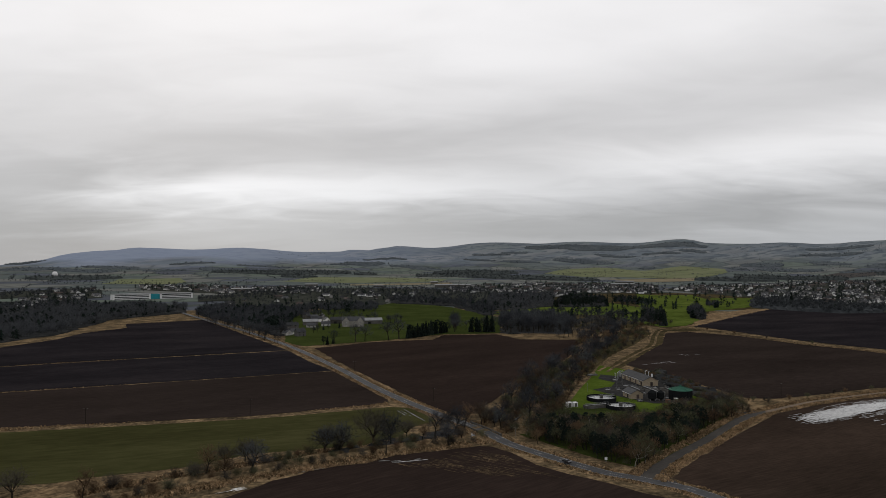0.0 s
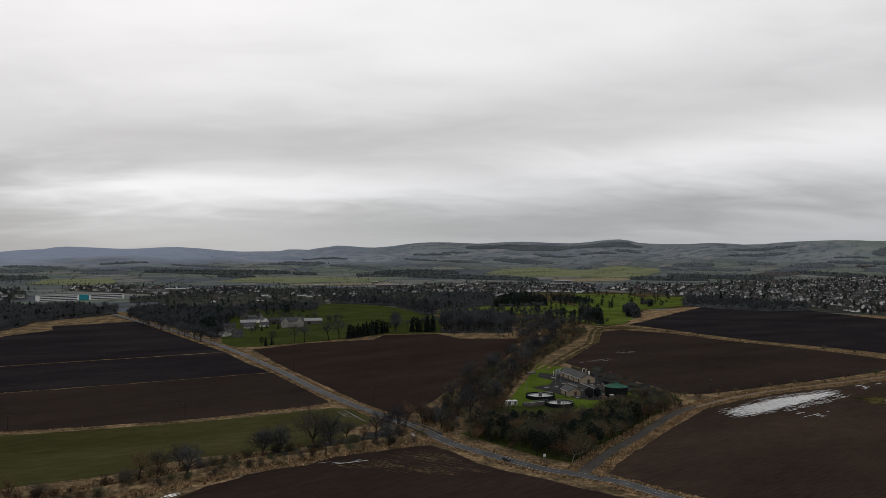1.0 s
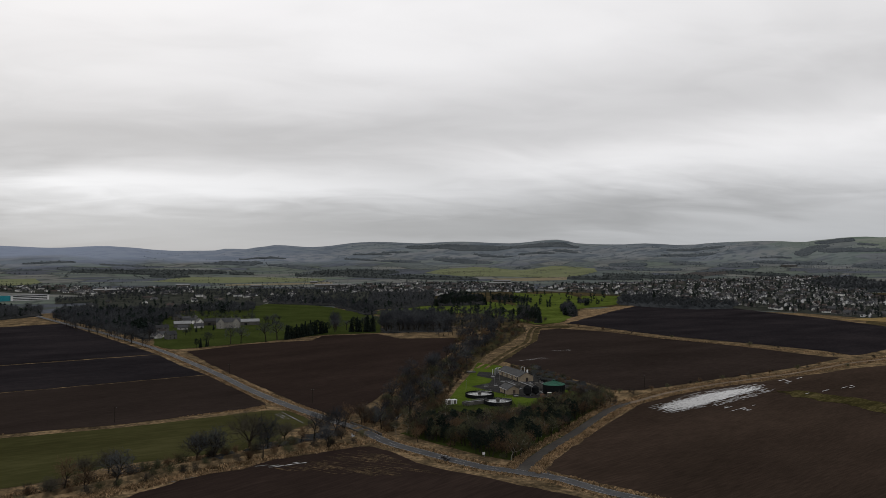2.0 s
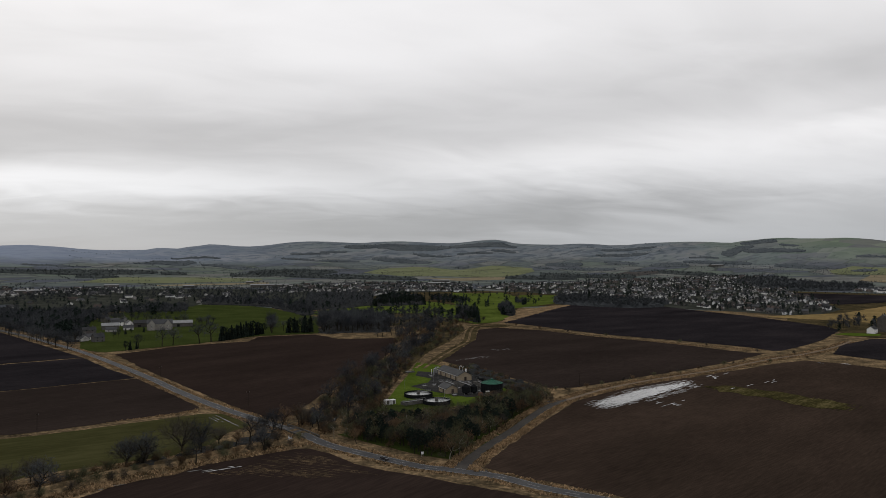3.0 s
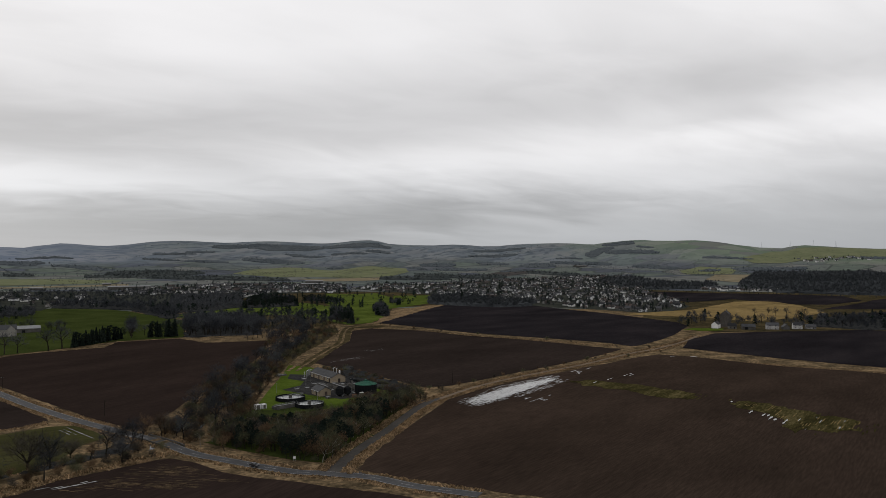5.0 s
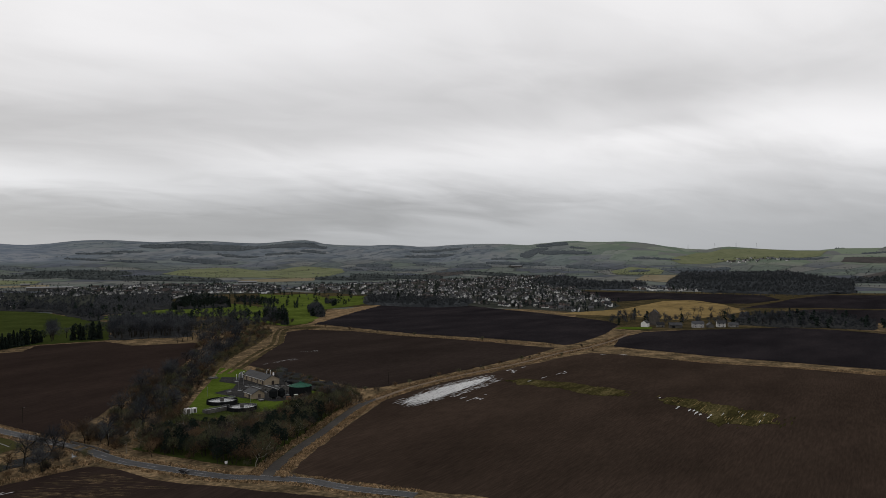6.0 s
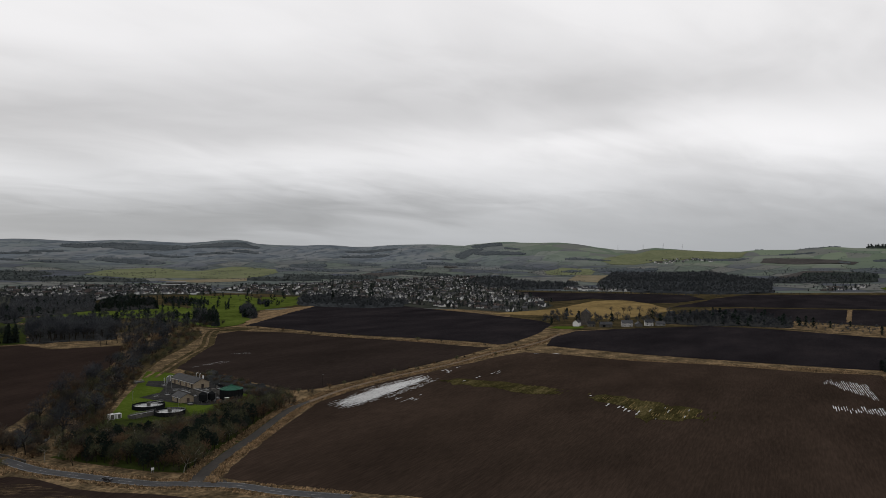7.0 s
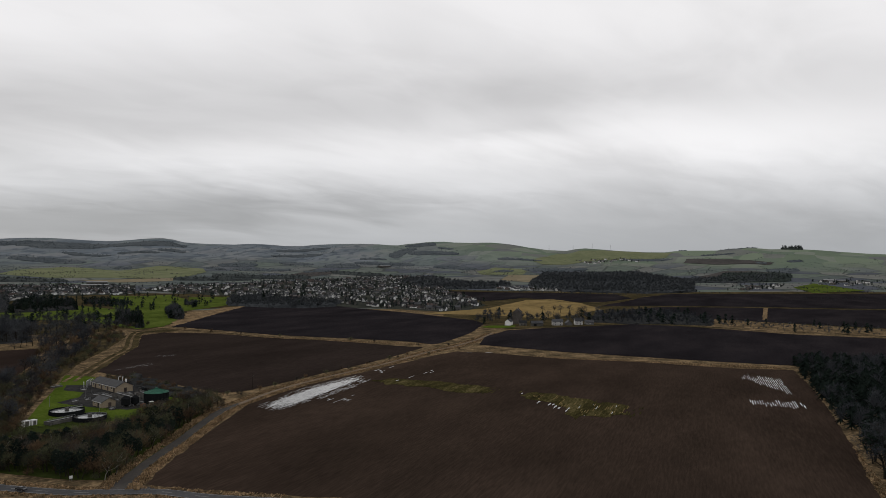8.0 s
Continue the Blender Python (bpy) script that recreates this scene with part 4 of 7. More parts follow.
# far woods: outline, spacing, material, height, label
FAR_WOODS = [
    (FW_A, 17, "far_wood", 10, "bare grey-brown woodland between scattered houses"), (FW_A2, 15, "far_wood", 10, "bare grey-brown woodland beside the school"),
    (FW_B, 17, "far_wood", 10, "bare dark woodland before the town"), (FW_F, 13, "far_wood", 12, "dark mixed woodland behind the village"),
    (FW_W, 10, "far_wood", 12, "dark trees along the village edge"), (FW_H, 13, "far_wood", 13, "dark trees beside the village"),
    (FW_L, 18, "far_pine", 11, "bare woodland beside far fields"), (FW_M, 15, "far_wood", 13, "bare trees among village gardens"),
    (FW_P, 18, "far_wood", 11, "dark shelter belt between far fields"), (SKYLINE_CLUMP, 12, "far_pine", 18, "small dark clump of trees on the skyline"),
]
# woods and shelter belts before and on the hills: x0, y0, x1, y1, half width
BELTS_WEST = [(-1875, 2998, -1684, 3064, 110), (-1669, 3035, -1426, 3060, 80), (-1658, 3277, -1411, 3251, 70), (-1460, 2529, -1264, 2712, 110), (-1081, 3232, -1022, 3293, 90), (-1005, 3156, -440, 3170, 120),
              (-1325, 3140, -1161, 3204, 36), (-623, 2902, -533, 2798, 70), (-519, 3740, -306, 3683, 46), (-2395, 3927, -2168, 3783, 80), (-1018, 3503, -744, 3530, 34), (-1329, 3440, -1142, 3541, 30),
              (-272, 3622, -68, 3559, 40), (-448, 3894, -196, 3835, 30), (-573, 3668, -333, 3641, 62), (-376, 3113, -306, 3129, 70), (-196, 3611, -20, 3440, 40)]
BELTS_MIDDLE = [(-78, 2903, 135, 3029, 110), (-19, 3208, 299, 3098, 130), (127, 2853, 566, 2636, 110), (162, 3989, 380, 3942, 24), (325, 3995, 479, 4012, 24), (498, 4170, 813, 4096, 80), (678, 4080, 1069, 4037, 95),
                (1105, 4044, 1483, 4006, 76), (595, 3753, 786, 3660, 66), (687, 3689, 867, 3618, 50), (1079, 3827, 1250, 3741, 34), (1276, 3816, 1416, 3826, 38), (960, 3403, 987, 3337, 30), (1312, 3223, 1331, 3129, 40),
                (1428, 3357, 1545, 3252, 80), (1404, 3158, 1594, 2994, 66), (1718, 3290, 1817, 3172, 60), (830, 3864, 1032, 3774, 28), (302, 3716, 494, 3663, 38), (114, 3838, 276, 3734, 30)]
BELTS_EAST = [(935, 2588, 1120, 2417, 80), (1125, 2703, 1420, 2524, 110), (1875, 3660, 2163, 3581, 54), (1756, 3496, 2029, 3419, 38), (1824, 3020, 1981, 3015, 84), (2025, 3082, 2159, 2941, 40), (2358, 3211, 2563, 3286, 58),
              (2618, 3406, 2743, 3317, 90), (2457, 3197, 2649, 2986, 48), (2673, 3187, 2734, 3125, 28), (2197, 2992, 2263, 2902, 58), (2313, 2759, 2373, 2568, 74), (1721, 2754, 1753, 2503, 90), (2408, 2423, 2424, 2361, 60),
              (2525, 2337, 2797, 2216, 90), (1600, 2845, 1781, 2849, 38), (2133, 3193, 2287, 3164, 24)]
BELTS_FAR_EAST = [(3425, 1647, 3455, 1620, 30), (3555, 1555, 3602, 1507, 26), (3933, 2386, 3960, 2341, 14), (4046, 2189, 4146, 1993, 14), (3087, 1405, 3347, 1451, 60), (2687, 2709, 2907, 2582, 30), (3239, 2307, 3432, 2116, 36), (3582, 2036, 3685, 1896, 22)]

# village and town: outline, spacing, share of plots built, street direction
VILLAGES = [
    (V1, 36, 0.76, 20), (V2, 40, 0.75, 10), (V3, 38, 0.8, 5), (V4, 36, 0.85, 0), (V5, 42, 0.6, 30), (V6, 40, 0.8, 40), (V7, 38, 0.8, -20),
    (V8, 42, 0.75, 10), (V9, 42, 0.7, 0), (V10, 45, 0.7, 0), (V11, 60, 0.5, 0), (V12, 60, 0.5, 0), (V13, 34, 0.75, 15), (V14, 34, 0.8, 40), (V15, 60, 0.4, 10),
]
# farm houses: x, y, turn, model
FARM_HOUSES = [(722, 704, 30, 3), (736, 690, -40, 5), (777, 662, -38, 3), (793, 655, 52, 4), (811, 652, -38, 0), (826, 644, -38, 4), (1018, 772, -30, 4), (-182, 862, 40, 4), (-168, 834, 40, 0),
               (-186, 846, 130, 4), (-196, 922, 25, 3), (-176, 946, 15, 4), (-192, 1058, 15, 0), (-176, 1046, 105, 0), (-184, 1030, 15, 3), (-166, 1012, 110, 0), (-160, 968, 10, 4), (-206, 1080, 60, 1), (-190, 890, 70, 2), (-215, 1110, 20, 0), (-186, 1090, 100, 3)]
TOWER = (752, 716)
FARMHOUSE = (-122, 962, 8)
BARNS = [("barn", -184, 984, 15, 20, 13, 5, 8, "concrete", "galv", "farm barn with a pale metal roof"), ("barn", -100, 1006, 12, 26, 14, 5, 8, "concrete", "galv", "long farm barn with a pale metal roof"),
         ("barn", -148, 1010, 5, 24, 14, 5.5, 9, "stone", "slate", "stone farm steading with a slate roof"), ("barn", 745, 672, -35, 16, 9, 4, 7, "stone", "slate", "low stone steading beside the tower house")]
SCHOOL = (-672, 1640, 40)
SHEDS = [(-560, 1980, 8, 60, 25, 7), (30, 2180, 0, 110, 30, 8), (560, 2210, -10, 70, 30, 8), (620, 2420, -15, 60, 30, 8), (2700, 1010, -60, 60, 22, 7), (2760, 1060, -60, 40, 20, 7),
         (-420, 2260, 5, 40, 18, 6), (-30, 2390, 0, 24, 14, 6), (-200, 2200, 0, 30, 14, 5), (2080, 2900, 10, 70, 25, 7)]
DOME = (-1443, 2633)

# ---- trees and bushes ----
class Soup:
    """Vertices and faces gathered for one mesh."""

    def __init__(self):
        self.v, self.f = [], []

    def tube(self, a, b, ra, rb, n=4):
        d = (b - a).normalized()
        s = d.orthogonal().normalized()
        t = d.cross(s)
        k = len(self.v)
        for p, r in ((a, ra), (b, rb)):
            for j in range(n):
                w = 2 * math.pi * j / n
                self.v.append(p + (s * math.cos(w) + t * math.sin(w)) * r)
        for j in range(n):
            self.f.append((k + j, k + (j + 1) % n, k + n + (j + 1) % n, k + n + j))

    def blade(self, a, b, w, rng, tip=0.2):
        d = (b - a).normalized()
        s = d.cross(Vector((rng.uniform(-1, 1), rng.uniform(-1, 1), rng.uniform(-1, 1)))).normalized() * (w / 2)
        k = len(self.v)
        self.v += [a - s, a + s, b + s * tip, b - s * tip]
        self.f.append((k, k + 1, k + 2, k + 3))

    def leaf(self, a, b, w, rng):
        d = (b - a).normalized()
        s = d.cross(Vector((rng.uniform(-1, 1), rng.uniform(-1, 1), rng.uniform(-1, 1)))).normalized() * (w / 2)
        k = len(self.v)
        self.v += [a - s, a + s, b]
        self.f.append((k, k + 1, k + 2))

    def ob(self, name, mt, parent=None, label=""):
        return mesh_object(name, self.v, self.f, mt, parent, label)


def bent(rng, d, amount, up=0.0):
    return (d + Vector((rng.gauss(0, amount), rng.gauss(0, amount), rng.gauss(0, amount) + up))).normalized()


def grow(rng, p, d, length, r, depth, limbs, twigs, kids, thin):
    """One limb with its side limbs; the finest are twigs."""
    if depth >= 4:
        twigs.leaf(p, p + bent(rng, d, 0.3, 0.1) * length, thin, rng)
        return
    segs = 3 if depth == 0 else 2 if depth < 3 else 1
    pts = [p]
    for s in range(segs):
        d = bent(rng, d, 0.10 + 0.05 * depth, 0.05 * depth)
        q = p + d * (length / segs)
        if depth < 2:
            limbs.tube(p, q, r * (1 - 0.22 * s), r * (1 - 0.22 * (s + 1)), 5 if depth == 0 else 3)
        else:
            twigs.blade(p, q, max(r * 2 * (1 - 0.3 * s), thin), rng, 0.7)
        p = q
        pts.append(p)
    if depth >= len(kids):
        return
    for k in range(kids[depth]):
        u = (k + 0.5 + rng.uniform(-0.3, 0.3)) / kids[depth]
        u = (0.45 + 0.55 * u) if depth == 0 else (0.25 + 0.75 * u)
        j = min(int(u * segs), segs - 1)
        base = pts[j].lerp(pts[j + 1], u * segs - j)
        turn = 2.4 * k + rng.uniform(-0.5, 0.5)
        side = d.orthogonal().normalized()
        side = Matrix.Rotation(turn, 3, d) @ side
        nd = (d * rng.uniform(0.25, 0.7) + side * rng.uniform(0.7, 1.0) + Vector((0, 0, 0.18))).normalized()
        nl = length * rng.uniform(0.5, 0.72) * (1.1 - 0.35 * u if depth == 0 else 1)
        grow(rng, base, nd, nl, r * 0.5, depth + 1, limbs, twigs, kids, thin)


def bare_tree(name, seed, height, kids=(7, 5, 4, 4), thin=0.07, twig="twig", bark="bark", girth=0.028, label=""):
    rng = random.Random(seed)
    limbs, twigs = Soup(), Soup()
    grow(rng, Vector((0, 0, -0.3)), Vector((0, 0, 1)), height * 0.62, height * girth, 0, limbs, twigs, kids, thin)
    root = new(name)
    limbs.ob("trunk", M[bark], root)
    twigs.ob("crown", M[twig], root)
    return tagged(root, label or "bare winter tree with dark spreading twigs", "tree")


def bush(name, seed, height, twig="twig", stems=5, thin=0.07, label=""):
    rng = random.Random(seed)
    limbs, twigs = Soup(), Soup()
    for k in range(stems):
        w = 2.4 * k
        d = Vector((math.cos(w) * rng.uniform(0.2, 0.8), math.sin(w) * rng.uniform(0.2, 0.8), 1)).normalized()
        p = Vector((rng.gauss(0, 0.25) * height * 0.3, rng.gauss(0, 0.25) * height * 0.3, -0.2))
        grow(rng, p, d, height * rng.uniform(0.5, 0.8), height * 0.014, 1, limbs, twigs, (0, 6, 5, 4), thin)
    root = new(name)
    limbs.ob("woody_base", M["bark"], root)
    twigs.ob("crown", M[twig], root)
    return tagged(root, label or "bare tangled winter bush", "bush")


def conifer(name, seed, height, wide=0.2, label="", dense=1.0):
    rng = random.Random(seed)
    trunk, crown = Soup(), Soup()
    trunk.tube(Vector((0, 0, -0.3)), Vector((0, 0, height * 0.95)), height * 0.016, 0.03, 5)
    rows = int(15 * dense)
    for j in range(rows):
        u = j / rows
        z = height * (0.06 + 0.9 * u)
        reach = height * wide * (1 - u) ** 0.75 * rng.uniform(0.85, 1.15) + 0.25
        n = max(5, int(11 * (1 - u * 0.5) * dense))
        for k in range(n):
            w = 2 * math.pi * (k + rng.uniform(-0.3, 0.3)) / n + j
            out = reach * rng.uniform(0.7, 1.15)
            a = Vector((0, 0, z + out * 0.15))
            b = Vector((math.cos(w) * out, math.sin(w) * out, z - out * rng.uniform(0.1, 0.4)))
            crown.blade(a, a.lerp(b, 0.6), height * 0.075 / dense, rng, 1.2)
            crown.leaf(a.lerp(b, 0.45), b, height * 0.10 / dense, rng)
            crown.leaf(a.lerp(b, 0.3), b + Vector((rng.gauss(0, 0.3), rng.gauss(0, 0.3), rng.uniform(0.2, 0.8))), height * 0.07 / dense, rng)
    root = new(name)
    trunk.ob("trunk", M["bark"], root)
    crown.ob("crown", M["needles"], root)
    return tagged(root, label or "dark green conifer with drooping boughs", "tree")


def pine(name, seed, height, label=""):
    """A broad evergreen with rounded, clumped foliage."""
    rng = random.Random(seed)
    trunk, crown = Soup(), Soup()
    grow(rng, Vector((0, 0, -0.3)), Vector((0, 0, 1)), height * 0.7, height * 0.024, 0, trunk, Soup(), (6, 2), 0.1)
    for k in range(28):
        w, u = 2.4 * k, (k + 0.5) / 28
        ring = height * 0.24 * math.sqrt(1 - (2 * u - 0.9) ** 2 if abs(2 * u - 0.9) < 1 else 0.1) * rng.uniform(0.4, 1.1)
        c = Vector((math.cos(w) * ring, math.sin(w) * ring, height * (0.36 + 0.56 * u)))
        for j in range(16):
            d = Vector((rng.gauss(0, 1), rng.gauss(0, 1), rng.gauss(0, 0.7))).normalized() * height * rng.uniform(0.06, 0.13)
            crown.leaf(c, c + d, height * 0.042, rng)
    root = new(name)
    trunk.ob("trunk", M["bark"], root)
    crown.ob("crown", M["needles"], root)
    return tagged(root, label or "dark evergreen tree with clumped foliage", "tree")


PARKED = Matrix.Translation((0, 0, -200))


def scatter(poly, spacing, seed, jitter=0.45):
    rng = random.Random(seed)
    xs, ys = [p[0] for p in poly], [p[1] for p in poly]
    out, y, row = [], min(ys), 0
    while y < max(ys):
        x = min(xs) + (row % 2) * spacing / 2
        while x < max(xs):
            p = (x + rng.uniform(-jitter, jitter) * spacing, y + rng.uniform(-jitter, jitter) * spacing)
            if inside(poly, *p):
                out.append(p)
            x += spacing
        y += spacing * 0.87
        row += 1
    rng.shuffle(out)
    return out


class Nursery:
    """Model trees, of which the first use takes the model itself and later ones copies."""

    def __init__(self, models):
        self.models, self.used = models, set()

    def plant(self, k, x, y, rng, size=1.0, group="", wide=1.0):
        ob = self.models[k % len(self.models)]
        s = size * rng.uniform(0.8, 1.2)
        m = Matrix.Translation((x, y, land(x, y))) @ Matrix.Rotation(rng.uniform(0, 6.28), 4, "Z")
        if ob.name in self.used:
            ob = copy_thing(ob, m)
        else:
            self.used.add(ob.name)
            ob.matrix_basis = m
        ob.scale = (s * wide * rng.uniform(0.85, 1.15), s * wide * rng.uniform(0.85, 1.15), s)
        if group:
            ob["group"] = group
        return ob


def keep_off(x, y, lines, gap):
    return all(((line - (x, y)) ** 2).sum(1).min() > gap * gap for line in lines)


LINES = [np.array([(p.x, p.y) for p in line]) for line in (road_line, lane_line, track_line)]
rng = random.Random(11)

# the mixed plantation round the treatment works
plant_models = Nursery([
    bare_tree("willow_tree", 1, 7.5, (7, 5, 4, 6), 0.06, "twig_olive", label="young bare tree with olive-grey twigs in the plantation"),
    bare_tree("alder_tree", 2, 7.0, (7, 5, 4, 6), 0.06, "twig_red", label="young bare tree with russet twigs in the plantation"),
    bare_tree("ash_tree", 3, 8.0, (7, 5, 4, 6), 0.06, "twig", label="young bare grey-brown tree in the plantation"),
    bare_tree("alder_tree", 4, 6.5, (7, 5, 4, 6), 0.06, "twig_red", label="young bare tree with russet twigs in the plantation"),
    bare_tree("birch_tree", 5, 8.5, (6, 5, 4, 5), 0.05, "twig_olive", "birch", 0.016, label="slender bare birch with a pale trunk"),
])
plant_pines = Nursery([pine("pine_tree", 21, 7.0, "young dark green pine in the plantation"), pine("pine_tree", 22, 6.0, "young dark green pine in the plantation")])
for k, (x, y) in enumerate(scatter(PLANT, 4.3, 5)):
    if not keep_off(x, y, LINES, 6.5):
        continue
    if noise.noise(Vector((x / 17, y / 17, 4))) > -0.02 and rng.random() < 0.8:
        plant_pines.plant(k, x, y, rng, 1.35, "plantation trees")
    else:
        plant_models.plant(k, x, y, rng, 1.3, "plantation trees")

# undergrowth below the plantation
shrubs = Nursery([bush("shrub", 91, 3.6, "twig_olive", 4, label="olive-brown tangled shrub in the undergrowth"), bush("shrub", 92, 3.2, "twig_red", 4, label="russet tangled shrub in the undergrowth"), bush("shrub", 93, 3.6, "twig", 4, label="dark tangled shrub in the undergrowth")])
for k, (x, y) in enumerate(scatter(PLANT, 12.5, 6)):
    if keep_off(x, y, LINES, 5.5):
        shrubs.plant(k, x, y, rng, 0.8, "undergrowth")

# trees and scrub along the stream
stream_trees = Nursery([
    bare_tree("stream_tree", 31, 12, (7, 5, 5, 6), 0.06, "twig_grey", label="bare tree leaning over the stream"),
    bare_tree("stream_tree", 32, 9, (7, 5, 5, 6), 0.06, "twig_red", label="bare russet tree beside the stream"),
    bare_tree("stream_tree", 33, 12, (8, 5, 5, 6), 0.06, "twig_grey", label="bare tree leaning over the stream"),
])
stream_bushes = Nursery([bush("bush", 41, 4.5, "twig"), bush("willow_bush", 42, 4.2, "twig_red", label="russet tangled bush beside the stream"), bush("hawthorn_bush", 43, 5, "twig_olive")])
river_line = smooth_line(RIVER)
for k, p in enumerate(river_line):
    far = p.y > 375
    for j in range(2 if far else 3):
        side = rng.choice((-1, 1))
        off = rng.uniform(3, 17 if far else 9) * side
        q = river_line[min(k + 1, len(river_line) - 1)]
        d = (q - p).normalized() if (q - p).length > 0.01 else Vector((0, 1, 0))
        x, y = p.x + d.y * off, p.y - d.x * off
        if not keep_off(x, y, LINES, 5.5) or inside(F_BOTTOM, x, y) or inside(F_MID, x, y) or inside(F_GREEN, x, y):
            continue
        if rng.random() < (0.45 if far else 0.10):
            stream_trees.plant(rng.randrange(3), x, y, rng, 1.2, "stream trees")
        elif rng.random() < 0.85:
            stream_bushes.plant(rng.randrange(3), x, y, rng, 1.2 if far else 0.95, "stream bushes")

for x, y in scatter(SCRUB, 7.5, 9) + scatter(SCRUB_B, 5.0, 10):
    if keep_off(x, y, LINES, 5) and not inside(F_MID, x, y):
        if rng.random() < 0.35:
            plant_models.plant(rng.randrange(5), x, y, rng, 1.25, "stream trees")
        else:
            stream_bushes.plant(rng.randrange(3), x, y, rng, 1.0, "stream bushes")

for k, (x, y) in enumerate(scatter(HEDGE_W, 8.5, 12)):
    shrubs.plant(k, x, y, rng, 1.0, "hedge shrubs")
for k, (x, y) in enumerate(((199, 434), (215, 442), (230, 449), (254, 462), (265, 468), (288, 477), (314, 486), (339, 497), (373, 511), (387, 517), (406, 528), (420, 513), (485, 561), (472, 530), (432, 666), (446, 640), (351, 856), (391, 751), (367, 804), (337, 905))):
    stream_bushes.plant(k, x, y, rng, 0.8, "track bushes")
for k, (x, y) in enumerate(scatter(SCRUB_C, 6.5, 15)):
    shrubs.plant(k, x, y, rng, 1.15, "stream bushes")
for x, y in scatter(OLIVE_B, 12.5, 13):
    if not inside(VERGE_B, x, y):
        stream_bushes.plant(rng.randrange(3), x, y, rng, 1.15, "stream bushes")

# single trees by the pasture and the road
def round_tree(name, seed, height, label):
    """A short trunk and a wide round crown of many fine twigs."""
    rng = random.Random(seed)
    limbs, twigs = Soup(), Soup()
    fork = Vector((0, 0, height * 0.17))
    limbs.tube(Vector((0, 0, -0.3)), fork, height * 0.034, height * 0.026, 6)
    for k in range(11):
        w, lean = 2.4 * k, 0.15 + 1.15 * ((k + 0.5) / 11) ** 0.8
        d = Vector((math.cos(w) * lean, math.sin(w) * lean, 1)).normalized()
        grow(rng, fork - Vector((0, 0, 0.04 * height * rng.random())), d, height * rng.uniform(0.46, 0.56), height * 0.013, 1, limbs, twigs, (0, 6, 5, 6), 0.05)
    root = new(name)
    limbs.ob("trunk", M["bark"], root)
    twigs.ob("crown", M["twig"], root)
    return tagged(root, label, "tree")


field_trees = Nursery([
    round_tree("field_tree", 51, 11, "large bare round-crowned tree beside the stream"),
    round_tree("field_tree", 52, 10, "large bare round-crowned tree beside the stream"),
])
for k, (x, y, s, spread) in enumerate(SINGLE_TREES):
    field_trees.plant(k, x, y, rng, s, "field trees", spread)

# woods in the middle distance, each tree a thing of its own
wood_models = Nursery([
    bare_tree("wood_tree", 61, 20, (7, 5, 4, 4), 0.14, "twig_grey", label="tall bare woodland tree"),
    bare_tree("wood_tree", 62, 18, (7, 5, 4, 4), 0.14, "twig_grey", label="tall bare woodland tree"),
    bare_tree("wood_tree", 63, 19, (8, 4, 4, 4), 0.14, "twig_grey", label="tall bare woodland tree"),
])
dark_models = Nursery([
    conifer("conifer", 71, 17, 0.19, dense=1.2), conifer("conifer", 72, 15, 0.22, dense=1.2), pine("pine_tree", 73, 16),
])
spare_bare, spare_dark = [], []
CLEARING = [(-176, 802), (-225, 1060), (-150, 1060), (-126, 826), (-143, 802)]
NO_TREES = (CLEARING, F_LEFT_TOP, F_MID, F_BIG, F_EAST)
for n, (poly, gap, share, reach, tall) in enumerate(WOODS):
    for k, (x, y) in enumerate(scatter(poly, gap, 100 + n)):
        if not keep_off(x, y, LINES, 9) or any(inside(f, x, y) for f in NO_TREES):
            continue
        dark = rng.random() < share * (1 if share > 0.5 else 1 + 2.2 * noise.noise(Vector((x / 40, y / 40, 6))))
        if math.hypot(x, y) < reach:
            (dark_models if dark else wood_models).plant(2 if poly is WOOD_E else k, x, y, rng, 0.8 if poly is WOOD_E else 1.0, "woodland trees", 1.2 if poly is WOOD_E else 1.0)
        else:
            (spare_dark if dark else spare_bare).append((x, y, tall))
for n, (x0, y0, x1, y1, gap, size, kind) in enumerate(ROWS_OF_TREES):
    d = math.hypot(x1 - x0, y1 - y0)
    for k in range(max(1, int(d / gap))):
        u = (k + rng.uniform(0.2, 0.8)) / max(1, int(d / gap))
        x, y = x0 + (x1 - x0) * u + rng.gauss(0, gap * 0.15), y0 + (y1 - y0) * u + rng.gauss(0, gap * 0.15)
        if any(inside(f, x, y) for f in (F_UPPER, F_RIGHT, F_BIG)):
            continue
        {"bare": wood_models, "dark": dark_models, "bush": stream_bushes, "shrub": shrubs}[kind].plant(k + n, x, y, rng, size, "tree rows")


